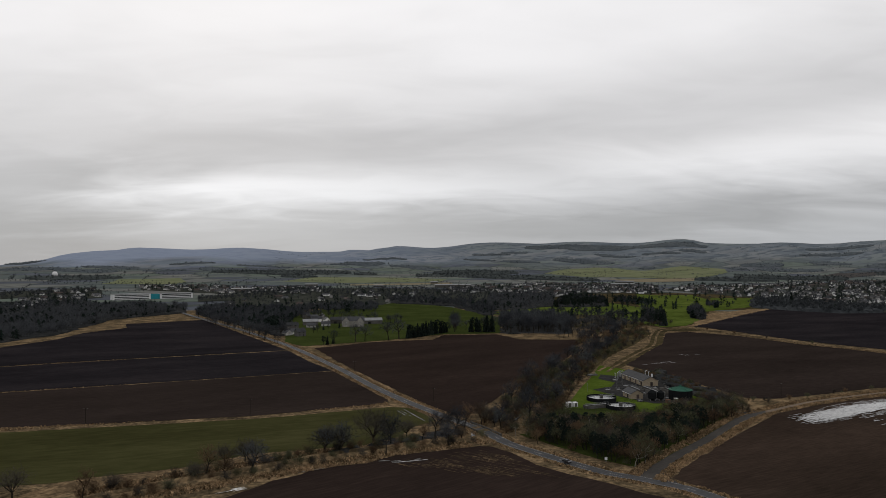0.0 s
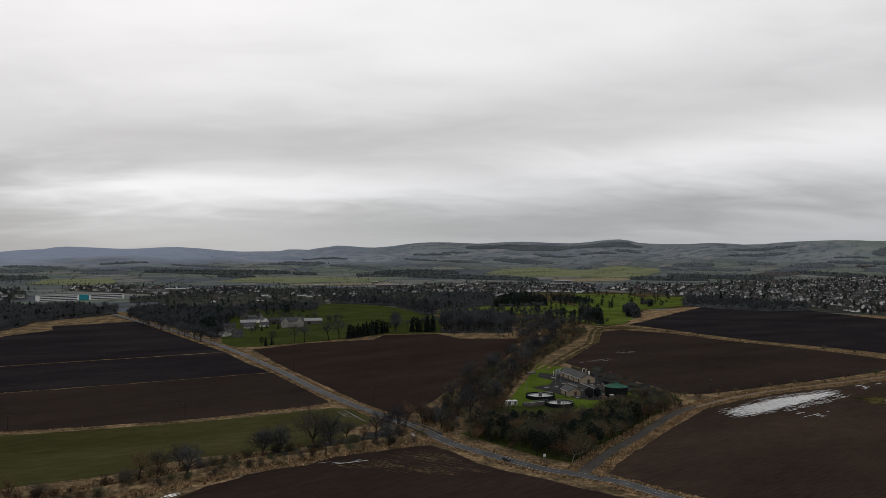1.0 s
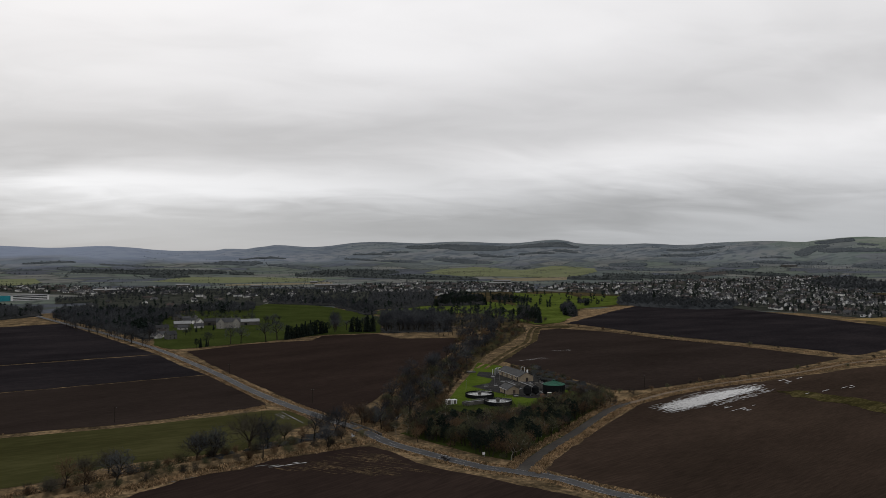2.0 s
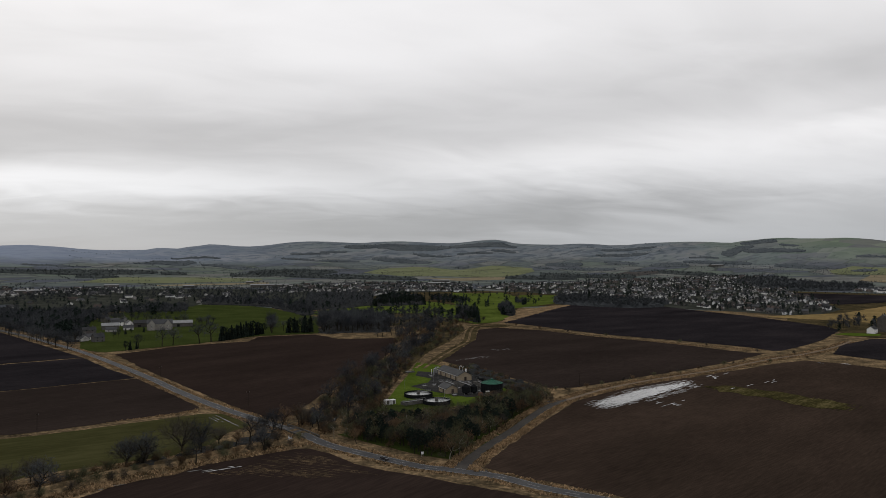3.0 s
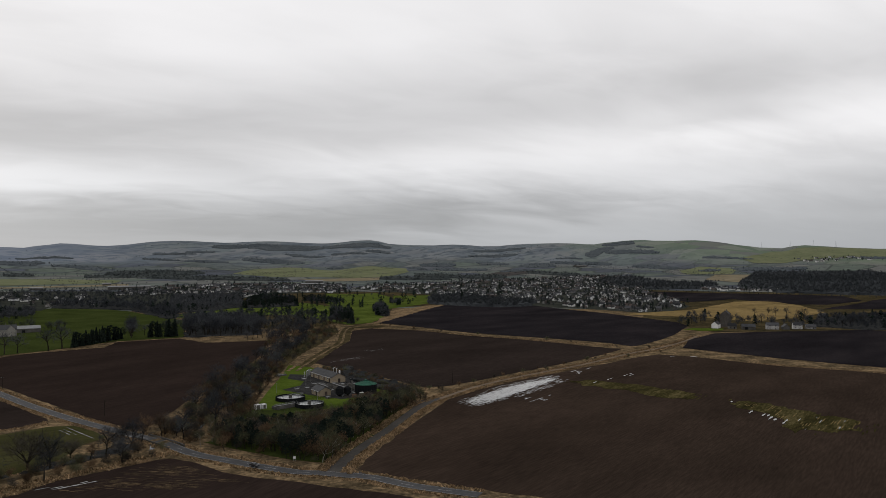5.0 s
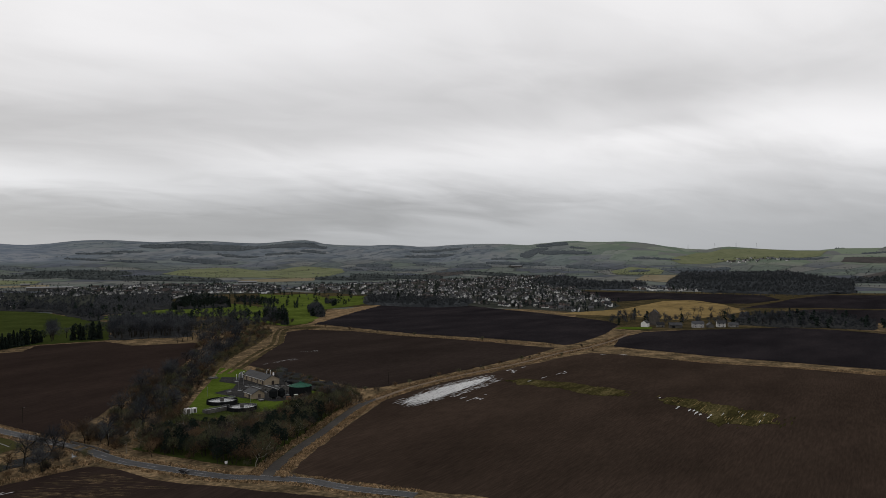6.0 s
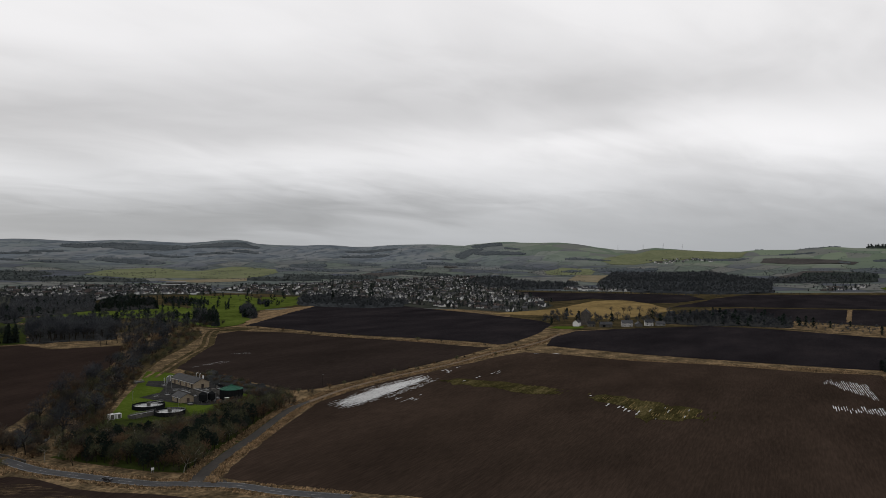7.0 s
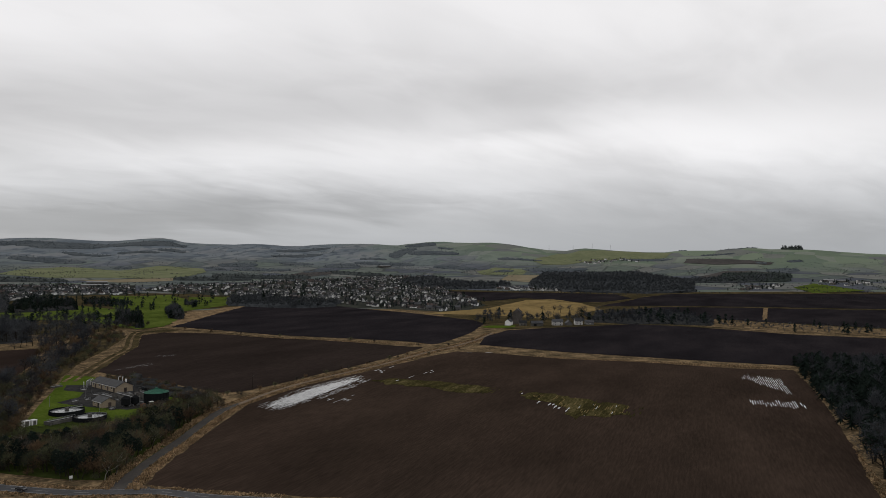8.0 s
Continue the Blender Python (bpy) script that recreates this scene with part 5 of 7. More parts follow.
# far woods, too many to count
def spray(seed, twigs, width, evergreen):
    """A slight tree of unit height: a stem and many tapered sprays, as triangles."""
    r = random.Random(seed)
    s = Soup()
    s.leaf(Vector((-0.004, 0, -0.06)), Vector((0.004, 0, 0.8)), 0.035, r)
    for k in range(twigs):
        w = 2.4 * k + r.uniform(-0.4, 0.4)
        if evergreen:
            u = (k + r.random()) / twigs
            reach = (0.23 if evergreen == 1 else 0.3 * math.sqrt(max(0.1, 1 - (1.7 * u - 0.75) ** 2)) / max(1 - u, 0.12) ** 0.8) * (1 - u) ** 0.8 * r.uniform(0.75, 1.2) + 0.02
            z = 0.05 + 0.9 * u
            s.leaf(Vector((0, 0, z + reach * 0.3)), Vector((math.cos(w) * reach, math.sin(w) * reach, z - reach * r.uniform(0, 0.5))), width * r.uniform(0.8, 1.3), r)
        else:
            up = r.uniform(-0.5, 1.0)
            ring = math.sqrt(1 - up * up) * 0.36 * r.uniform(0.75, 1.1)
            tip = Vector((math.cos(w) * ring, math.sin(w) * ring, 0.6 + 0.4 * up * r.uniform(0.8, 1.05)))
            root = Vector((tip.x * 0.25, tip.y * 0.25, 0.28 + 0.45 * max(tip.z - 0.35, 0)))
            s.leaf(root, tip, width, r)
            mid = root.lerp(tip, 0.55)
            s.leaf(mid, mid + Vector((r.gauss(0, 0.11), r.gauss(0, 0.11), r.uniform(0.02, 0.2))), width * 0.8, r)
    return np.array([tuple(v) for v in s.v]), np.array(s.f)


SPRAYS = {(kind, far): [spray(20 + 7 * k + kind, n, w, kind) for k in range(4)]
          for kind in (0, 1, 2) for far, n, w in ((0, 60, (0.026, 0.10, 0.09)[kind]), (1, 30, (0.045, 0.14, 0.13)[kind]), (2, 16, (0.07, 0.2, 0.18)[kind]))}


def far_wood(name, spots, mt, height, seed, label, evergreen=0):
    r = random.Random(seed)
    vs, fs, n = [], [], 0
    for x, y in spots:
        if not -37 < math.degrees(math.atan2(x, y)) < 76:
            continue
        away = math.hypot(x, y)
        tv, tf = SPRAYS[r.choice((1, 2, 2)) if evergreen == 1 else evergreen, 0 if away < 900 else 1 if away < 1450 else 2][r.randrange(4)]
        h, w, a = height * r.uniform(0.65, 1.3), r.uniform(0.85, 1.25), r.uniform(0, 6.28)
        c, q = math.cos(a) * h * w, math.sin(a) * h * w
        vs.append(np.stack((x + tv[:, 0] * c - tv[:, 1] * q, y + tv[:, 0] * q + tv[:, 1] * c, land(x, y) + tv[:, 2] * h), 1))
        fs.append(tf + n)
        n += len(tv)
    if not vs:
        return
    v, f = np.concatenate(vs), np.concatenate(fs)
    me = bpy.data.meshes.new(name)
    me.vertices.add(len(v))
    me.vertices.foreach_set("co", v.ravel())
    me.loops.add(f.size)
    me.loops.foreach_set("vertex_index", f.ravel())
    me.polygons.add(len(f))
    me.polygons.foreach_set("loop_start", np.arange(0, f.size, 3))
    me.update(calc_edges=True)
    me.materials.append(mt)
    tagged(new(name, me), label, "woodland", kind="stuff")


for tall in sorted({p[2] for p in spare_bare}):
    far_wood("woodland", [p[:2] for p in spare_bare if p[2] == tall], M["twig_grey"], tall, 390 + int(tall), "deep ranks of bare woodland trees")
far_wood("woodland", [p[:2] for p in spare_dark], M["needles"], 12, 389, "deep ranks of dark woodland evergreens", 2)

def canopy(name, poly, mt, height, seed, label, step=16.0, lumps=13.0, rag=0.8):
    """A closed, lumpy canopy over a far wood, down to the ground at its edge."""
    bm = bmesh.new()
    pts = ragged(poly, 2.5 * step, rag * step, seed)
    bm.faces.new([bm.verts.new((x, y, 0)) for x, y in pts])
    bmesh.ops.triangulate(bm, faces=bm.faces[:])
    xs, ys = [p[0] for p in pts], [p[1] for p in pts]
    for lo, hi, nor in ((min(xs), max(xs), (1, 0, 0)), (min(ys), max(ys), (0, 1, 0))):
        v = lo + step
        while v < hi:
            bmesh.ops.bisect_plane(bm, geom=bm.verts[:] + bm.edges[:] + bm.faces[:], plane_co=Vector(nor) * v, plane_no=nor)
            v += step
    rim = set(v for e in bm.edges if e.is_boundary for v in e.verts)
    for v in bm.verts:
        ground = land(v.co.x, v.co.y)
        lump = 0.62 + 0.55 * noise.noise(Vector((v.co.x / lumps, v.co.y / lumps, seed))) + 0.25 * noise.noise(Vector((v.co.x / 45, v.co.y / 45, seed)))
        v.co.z = ground - 2 if v in rim else ground + height * max(lump, 0.25)
    bmesh.ops.recalc_face_normals(bm, faces=bm.faces[:])
    tagged(part(name, bm, M[mt]), label, "woodland", kind="stuff")


def belt(k, x0, y0, x1, y1, half):
    """A wood or shelter belt with a ragged outline, its canopy broken by single crowns."""
    r = random.Random(900 + k)
    d = Vector((x1 - x0, y1 - y0)) / 2
    mid, n = Vector((x0 + x1, y0 + y1)) / 2, Vector((-d.y, d.x)).normalized()
    d *= 1 + 0.25 * half / d.length
    poly = []
    for j in range(16):
        w = 2 * math.pi * j / 16
        u, v = math.copysign(abs(math.cos(w)) ** 0.7, math.cos(w)), math.copysign(abs(math.sin(w)) ** 0.8, math.sin(w))
        p = mid + d * u * r.uniform(0.92, 1.04) + n * half * v * r.uniform(0.65, 1.1)
        poly.append((p.x, p.y))
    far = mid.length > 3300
    # beyond 3300 m the wood takes the haze-paled colour
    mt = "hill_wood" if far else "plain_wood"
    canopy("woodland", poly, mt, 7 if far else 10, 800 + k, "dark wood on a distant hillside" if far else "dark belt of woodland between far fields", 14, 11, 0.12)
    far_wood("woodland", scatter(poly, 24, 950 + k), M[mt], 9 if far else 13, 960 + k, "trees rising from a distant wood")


def hill_woods(count, seed):
    """Small copses and bits of hedge scattered over the hillsides."""
    r = random.Random(seed)
    spots = []
    for k in range(count):
        az, far = radians(r.uniform(-14, 76)), r.uniform(3000, 4350)
        x, y, turn = far * math.sin(az), far * math.cos(az), -az + r.gauss(0, 0.6)
        run = r.uniform(25, 150)
        for j in range(int(run / 9)):
            u = r.uniform(-run, run)
            spots.append((x + u * math.cos(turn) + r.gauss(0, 4), y + u * math.sin(turn) + r.gauss(0, 4)))
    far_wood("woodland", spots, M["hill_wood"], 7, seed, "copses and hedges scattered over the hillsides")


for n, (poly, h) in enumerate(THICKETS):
    canopy("thicket", poly, "wood_floor", h, 640 + n, "tangled brown undergrowth darkened for the shade inside woodland", 6.0, 6.0)
hill_woods(210, 5)
for k, b in enumerate(BELTS_WEST + BELTS_MIDDLE + BELTS_EAST + BELTS_FAR_EAST):
    belt(k, *b)
for n, (poly, gap, mt, h, lab) in enumerate(FAR_WOODS):
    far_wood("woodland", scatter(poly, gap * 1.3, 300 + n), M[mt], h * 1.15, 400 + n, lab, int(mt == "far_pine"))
    if poly not in (FW_A, FW_A2, FW_B):
        canopy("woodland", poly, mt, h * 0.7, 740 + n, lab, 11.0, 7.0)


def hedgerows(count, seed):
    """Hedgerow trees in lines over the far farmland."""
    r = random.Random(seed)
    spots = []
    for k in range(count):
        az, far = radians(r.uniform(-36, 78)), r.uniform(1900, 3500)
        x, y = far * math.sin(az), far * math.cos(az)
        turn = radians(22 + 90 * r.randrange(2) + r.gauss(0, 8))
        run = r.uniform(120, 420)
        n = int(run / 13)
        for j in range(n):
            if r.random() < 0.8:
                spots.append((x + math.cos(turn) * run * j / n + r.gauss(0, 3), y + math.sin(turn) * run * j / n + r.gauss(0, 3)))
    far_wood("hedgerow_trees", [p for p in spots if math.hypot(*p) < 4450], M["far_wood"], 7, seed, "bare hedgerow trees between far fields")


hedgerows(260, 88)

# ---- buildings ----
def box(bm, x0, x1, y0, y1, z0, z1):
    v = [bm.verts.new(p) for p in ((x0, y0, z0), (x1, y0, z0), (x1, y1, z0), (x0, y1, z0), (x0, y0, z1), (x1, y0, z1), (x1, y1, z1), (x0, y1, z1))]
    for f in ((3, 2, 1, 0), (4, 5, 6, 7), (0, 1, 5, 4), (1, 2, 6, 5), (2, 3, 7, 6), (3, 0, 4, 7)):
        bm.faces.new([v[k] for k in f])
    return v


def box_mesh(name, dims, mt):
    bm = bmesh.new()
    box(bm, *dims)
    me = bpy.data.meshes.new(name)
    bm.to_mesh(me)
    bm.free()
    me.materials.append(mt)
    return me


def put(name, me, parent, place=(0, 0, 0), turn=0.0, label=""):
    ob = new(name, me)
    ob.parent = parent
    ob.matrix_basis = Matrix.Translation(place) @ Matrix.Rotation(radians(turn), 4, "Z")
    if label:
        ob["label"] = label
    return ob


def gable_walls(w, d, h, top):
    """Four walls with gables at the ends of the long side w; the ridge runs along x."""
    bm = bmesh.new()
    a, b = w / 2, d / 2
    pts = [(-a, -b, -0.6), (a, -b, -0.6), (a, b, -0.6), (-a, b, -0.6), (-a, -b, h), (a, -b, h), (a, b, h), (-a, b, h), (-a, 0, top), (a, 0, top)]
    v = [bm.verts.new(p) for p in pts]
    for f in ((0, 1, 5, 4), (2, 3, 7, 6), (1, 2, 6, 9, 5), (3, 0, 4, 8, 7)):
        bm.faces.new([v[k] for k in f])
    return bm


def gable_roof(w, d, h, top, over=0.4, thick=0.22):
    bm = bmesh.new()
    a, b = w / 2 + over, d / 2 + over
    low = h - (top - h) * over / (d / 2)
    for s in (-1, 1):
        v = [bm.verts.new(p) for p in ((-a, s * b, low), (a, s * b, low), (a, 0, top), (-a, 0, top), (-a, s * b, low + thick), (a, s * b, low + thick), (a, 0, top + thick), (-a, 0, top + thick))]
        for f in ((3, 2, 1, 0), (4, 5, 6, 7), (0, 1, 5, 4), (1, 2, 6, 5), (3, 0, 4, 7)):
            bm.faces.new([v[k] for k in f])
    bmesh.ops.recalc_face_normals(bm, faces=bm.faces[:])
    return bm


WINDOW = box_mesh("window", (-0.55, 0.55, -0.06, 0.06, 0, 1.25), M["glass"])
WINDOW_FRAME = box_mesh("window_frame", (-0.68, 0.68, -0.04, 0.04, -0.12, 1.37), M["white"])
DOOR = box_mesh("door", (-0.5, 0.5, -0.07, 0.07, 0, 2.05), M["steel_dark"])
CHIMNEY = box_mesh("chimney", (-0.45, 0.45, -0.35, 0.35, -1.2, 1.3), M["stone"])
POT = box_mesh("chimney_pot", (-0.14, 0.14, -0.14, 0.14, 1.3, 1.75), M["tile_brown"])


def house(name, w, d, h, top, wall, roof, label, storeys=2, chimneys=1, panes=2, framed=False):
    root = new(name)
    part("wall", gable_walls(w, d, h, top), M[wall], root)
    part("roof", gable_roof(w, d, h, top), M[roof], root)
    for k in range(chimneys):
        c = put("chimney", CHIMNEY, root, ((k * 2 - 1) * (w / 2 - 0.5) if chimneys > 1 else w * 0.3, 0, top + 0.2))
    for s in (-1, 1):
        for fl in range(storeys if s < 0 else 1):
            for k in range(panes):
                x = (k + 0.5) / panes * (w - 1) - (w - 1) / 2
                if fl == 0 and k == 1 and s < 0:
                    put("door", DOOR, root, (x, s * d / 2, 0))
                    continue
                win = put("window", WINDOW, root, (x, s * (d / 2 + 0.02), 0.9 + fl * 2.7))
                if framed:
                    put("window_frame", WINDOW_FRAME, win)
    return tagged(root, label, "house")


house_models = [
    house("house", 11, 8, 5.2, 8.6, "render", "slate", "two-storey pale rendered house with a slate roof"),
    house("house", 9, 8, 5.2, 8.4, "stone", "slate", "two-storey grey stone house with a slate roof"),
    house("bungalow", 13, 9, 2.9, 6.2, "render", "tile_brown", "pale rendered bungalow with a brown tiled roof", 1),
    house("house", 15, 8, 5.2, 8.4, "render", "slate", "pair of rendered semi-detached houses with grey roofs"),
    house("bungalow", 12, 8.5, 2.9, 6.0, "render", "slate", "pale bungalow with a grey slate roof", 1),
    house("cottage", 10, 7, 3.4, 6.6, "stone", "slate", "low stone cottage with a slate roof", 1),
]
white_house = house("house", 13, 8.5, 4.6, 7.8, "white", "slate", "bright white two-storey house with a slate roof")
house_parked = set(o.name for o in house_models) | {white_house.name}


def place_house(ob, x, y, turn, group="village houses"):
    m = Matrix.Translation((x, y, land(x, y) + 0.3)) @ Matrix.Rotation(turn, 4, "Z")
    if ob.name in house_parked:
        house_parked.discard(ob.name)
        ob.matrix_basis = m
    else:
        ob = copy_thing(ob, m)
    ob["group"] = group
    return ob


# village and town: the nearer houses each a thing, the far streets joined
rng = random.Random(77)
village_trees, plots = [], []
for n, (poly, gap, share, turn) in enumerate(VILLAGES):
    for x, y in scatter(poly, gap, 500 + n, 0.28):
        if rng.random() < share:
            a = radians(turn + 90 * rng.randrange(2) + rng.gauss(0, 14) + 40 * noise.noise(Vector((x / 200, y / 200, 1))))
            plots.append((math.hypot(x, y), x, y, a, rng.choice((0, 2, 2, 2, 3, 4, 4, 5)) if rng.random() > 0.14 else -1))
        if rng.random() < 0.9:
            village_trees += [(x + gap * 0.5, y + rng.uniform(-6, 6)), (x + rng.uniform(-6, 6), y + gap * 0.5), (x - gap * 0.3, y - gap * 0.4)]
plots.sort()
for r, x, y, a, k in plots[:110]:
    place_house(white_house if k < 0 else house_models[k], x, y, a)


def far_streets(rest):
    """Walls and roofs of the far houses, with their window bands, as one mesh."""
    verts, faces, idx = [], [], []
    for r, x, y, a, k in rest:
        w, d, h, top = ((13, 8, 3.6, 6.6), (14, 9, 2.8, 5.8), (19, 8, 4.8, 7.4))[k % 3]
        ca, sa, z = math.cos(a), math.sin(a), land(x, y)
        wall = 2 if k < 0 else 1 if k in (1, 5) else 0
        roof = 3 if k % 5 else 4

        def add(pts, mt):
            n = len(verts)
            verts.extend((x + px * ca - py * sa, y + px * sa + py * ca, z + pz) for px, py, pz in pts)
            faces.append(tuple(range(n, n + len(pts))))
            idx.append(mt)

        p, q, e = w / 2, d / 2, 0.5
        add([(-p, -q, -1), (p, -q, -1), (p, -q, h), (-p, -q, h)], wall)
        add([(p, q, -1), (-p, q, -1), (-p, q, h), (p, q, h)], wall)
        add([(p, -q, -1), (p, q, -1), (p, q, h), (p, 0, top), (p, -q, h)], wall)
        add([(-p, q, -1), (-p, -q, -1), (-p, -q, h), (-p, 0, top), (-p, q, h)], wall)
        add([(-p - e, -q - e, h - 0.3), (p + e, -q - e, h - 0.3), (p + e, 0, top + 0.2), (-p - e, 0, top + 0.2)], roof)
        add([(p + e, q + e, h - 0.3), (-p - e, q + e, h - 0.3), (-p - e, 0, top + 0.2), (p + e, 0, top + 0.2)], roof)
        for s in (-1, 1):
            for u in (-0.28, 0.28):
                add([(u * w - 0.7, s * (q + 0.03), 1), (u * w + 0.7, s * (q + 0.03), 1), (u * w + 0.7, s * (q + 0.03), 2.3), (u * w - 0.7, s * (q + 0.03), 2.3)], 5)
    ob = mesh_object("far_houses", verts, faces, [M["render"], M["stone"], M["white"], M["slate"], M["tile_brown"], M["glass"]], index=idx)
    tagged(ob, "far streets of pale houses with grey roofs", "houses", kind="stuff")


far_streets(plots[110:])
far_wood("garden_trees", village_trees, M["far_wood"], 9, 611, "bare trees and hedges between village houses")
far_wood("garden_evergreens", [p for p in village_trees if noise.noise(Vector((p[0] / 60, p[1] / 60, 3))) > 0.12], M["needles"], 11, 612, "dark evergreens between village houses", 2)

for x, y, a, k in FARM_HOUSES:
    place_house(house_models[k], x, y, radians(a), "farm houses")

# tall dark tower house among the farm cottages
def tower_house(x, y):
    root = new("tower_house")
    bm = bmesh.new()
    box(bm, -7, 7, -6, 6, -0.5, 17)
    part("wall", bm, M["dark_stone"], root)
    bm = gable_roof(14, 10, 17, 21.5, 0.2)
    part("roof", bm, M["slate"], root)
    for s in (-1, 1):
        bm = gable_walls(0.9, 12, 17, 22)
        ob = part("gable", bm, M["dark_stone"], root)
        ob.location = (s * 7.2, 0, 0)
        put("chimney", CHIMNEY, root, (s * 6.5, 0, 22))
        for fl in range(5):
            for k in range(2):
                put("window", WINDOW, root, (k * 5 - 2.5, s * 6.0, 2 + fl * 3.1))
    bm = bmesh.new()
    box(bm, 7, 12, -5, 3, -0.5, 11)
    part("wing", bm, M["dark_stone"], root)
    root.matrix_basis = Matrix.Translation((x, y, land(x, y))) @ Matrix.Rotation(radians(35), 4, "Z")
    return tagged(root, "tall grey stone tower house among bare trees", "tower house")


tower_house(*TOWER)


def barn(name, x, y, turn, w, d, h, top, wall, roof, label):
    root = new(name)
    part("wall", gable_walls(w, d, h, top), M[wall], root)
    part("roof", gable_roof(w, d, h, top, 0.6), M[roof], root)
    dr = box_mesh("door", (-1.8, 1.8, -0.1, 0.1, 0, 3.2), M["steel_dark"])
    for s in (-1, 1):
        put("door", dr, root, (w * 0.2 * s, s * d / 2, 0))
    root.matrix_basis = Matrix.Translation((x, y, land(x, y) + 0.2)) @ Matrix.Rotation(radians(turn), 4, "Z")
    return tagged(root, label, "barn")


for b in BARNS:
    barn(*b)


def big_farmhouse(x, y, turn):
    root = new("farmhouse")
    part("wall", gable_walls(30, 11, 8, 13), M["pale_stone"], root)
    part("roof", gable_roof(30, 11, 8, 13), M["slate"], root)
    for k in (-9.5, 9.5):
        g = part("gable_bay", gable_walls(8, 8, 8.5, 13), M["pale_stone"], root)
        g.matrix_basis = Matrix.Translation((k, -5, 0)) @ Matrix.Rotation(radians(90), 4, "Z")
        r = part("bay_roof", gable_roof(8, 8, 8.5, 13), M["slate"], root)
        r.matrix_basis = g.matrix_basis.copy()
        for fl in range(2):
            w = put("window", WINDOW, root, (k, -9.06, 1.2 + fl * 3.4))
            put("window_frame", WINDOW_FRAME, w)
    for k in range(7):
        for fl in range(2):
            w = put("window", WINDOW, root, (k * 3.8 - 11.4, 5.55, 1.2 + fl * 3.4))
            put("window_frame", WINDOW_FRAME, w)
    for k in (-14.5, -4, 4, 14.5):
        c = put("chimney", CHIMNEY, root, (k, 0, 13.6))
        put("chimney_pot", POT, c)
    root.matrix_basis = Matrix.Translation((x, y, land(x, y) + 0.2)) @ Matrix.Rotation(radians(turn), 4, "Z")
    return tagged(root, "large gabled grey stone farmhouse with slate roofs", "house")


big_farmhouse(*FARMHOUSE)


# the long white school
def school(x, y, turn):
    root = new("school")
    for cx, w, tall in ((-48, 82, 12.5), (52, 76, 11.5)):
        bm = bmesh.new()
        box(bm, cx - w / 2, cx + w / 2, -9, 9, -1, tall)
        body = part("wall", bm, M["white"], root, "white clad wing")
        bm = bmesh.new()
        box(bm, cx - w / 2 - 1, cx + w / 2 + 1, -10.5, 10, tall, tall + 0.7)
        part("roof", bm, M["galv"], root, "pale flat overhanging roof")
        strip = box_mesh("window_band", (-w / 2 + 4, w / 2 - 4, -0.15, 0.15, 0, 1.9), M["glass"])
        for fl in range(3):
            put("window_band", strip, root, (cx, -9.05, 1.2 + fl * 3.7))
    bm = bmesh.new()
    box(bm, -7, 14, -7, 8, -1, 11)
    part("link", bm, M["teal"], root, "teal clad entrance block")
    root.matrix_basis = Matrix.Translation((x, y, land(x, y))) @ Matrix.Rotation(radians(turn), 4, "Z")
    return tagged(root, "long white modern school with a teal entrance", "school")


school(*SCHOOL)


def shed(x, y, turn, w, d, h, roof="galv", label="long low pale industrial shed"):
    root = new("industrial_shed")
    part("wall", gable_walls(w, d, h, h + 2), M["concrete"], root)
    part("roof", gable_roof(w, d, h, h + 2, 0.3), M[roof], root)
    root.matrix_basis = Matrix.Translation((x, y, land(x, y))) @ Matrix.Rotation(radians(turn), 4, "Z")
    tagged(root, label, "shed")


for s in SHEDS:
    shed(*s)


def radome(x, y):
    root = new("radome")
    bm = bmesh.new()
    bmesh.ops.create_uvsphere(bm, u_segments=20, v_segments=12, radius=10)
    part("dome", bm, M["white"], root, smooth=True)
    bm = bmesh.new()
    box(bm, -7, 7, -7, 7, -14, -5)
    part("base", bm, M["concrete"], root)
    root.location = (x, y, land(x, y) + 13)
    tagged(root, "distant white spherical dome on a low base", "dome")


radome(*DOME)


def pylon(x, y, h=36.0):
    root = new("pylon")
    for sx in (-1, 1):
        for sy in (-1, 1):
            s = Soup()
            s.tube(Vector((sx * 3.2, sy * 3.2, -1)), Vector((sx * 0.5, sy * 0.5, h)), 0.35, 0.25, 4)
            s.ob("leg", M["galv"], root)
    for z, w in ((h * 0.66, 7), (h * 0.8, 6), (h * 0.93, 4.5)):
        s = Soup()
        s.tube(Vector((-w, 0, z)), Vector((w, 0, z)), 0.35, 0.35, 4)
        s.ob("crossarm", M["galv"], root)
    root.matrix_basis = Matrix.Translation((x, y, land(x, y))) @ Matrix.Rotation(radians(40), 4, "Z")
    tagged(root, "distant grey steel pylon on the hill", "pylon", "pylons")


for deg in (48.9, 50.8, 52.3, 53.7):
    pylon(4400 * math.sin(radians(deg)), 4400 * math.cos(radians(deg)))

# ---- the water treatment works ----
def cyl(bm, r0, r1, z0, z1, n=40, cap=True):
    a = [bm.verts.new((r0 * math.cos(2 * math.pi * k / n), r0 * math.sin(2 * math.pi * k / n), z0)) for k in range(n)]
    b = [bm.verts.new((r1 * math.cos(2 * math.pi * k / n), r1 * math.sin(2 * math.pi * k / n), z1)) for k in range(n)]
    for k in range(n):
        bm.faces.new((a[k], a[(k + 1) % n], b[(k + 1) % n], b[k]))
    if cap:
        bm.faces.new(b)
    return a, b


def at(ob, x, y, turn=0.0, dz=0.0):
    ob.matrix_basis = Matrix.Translation((x, y, land(x, y) + dz)) @ Matrix.Rotation(radians(turn), 4, "Z")
    return ob


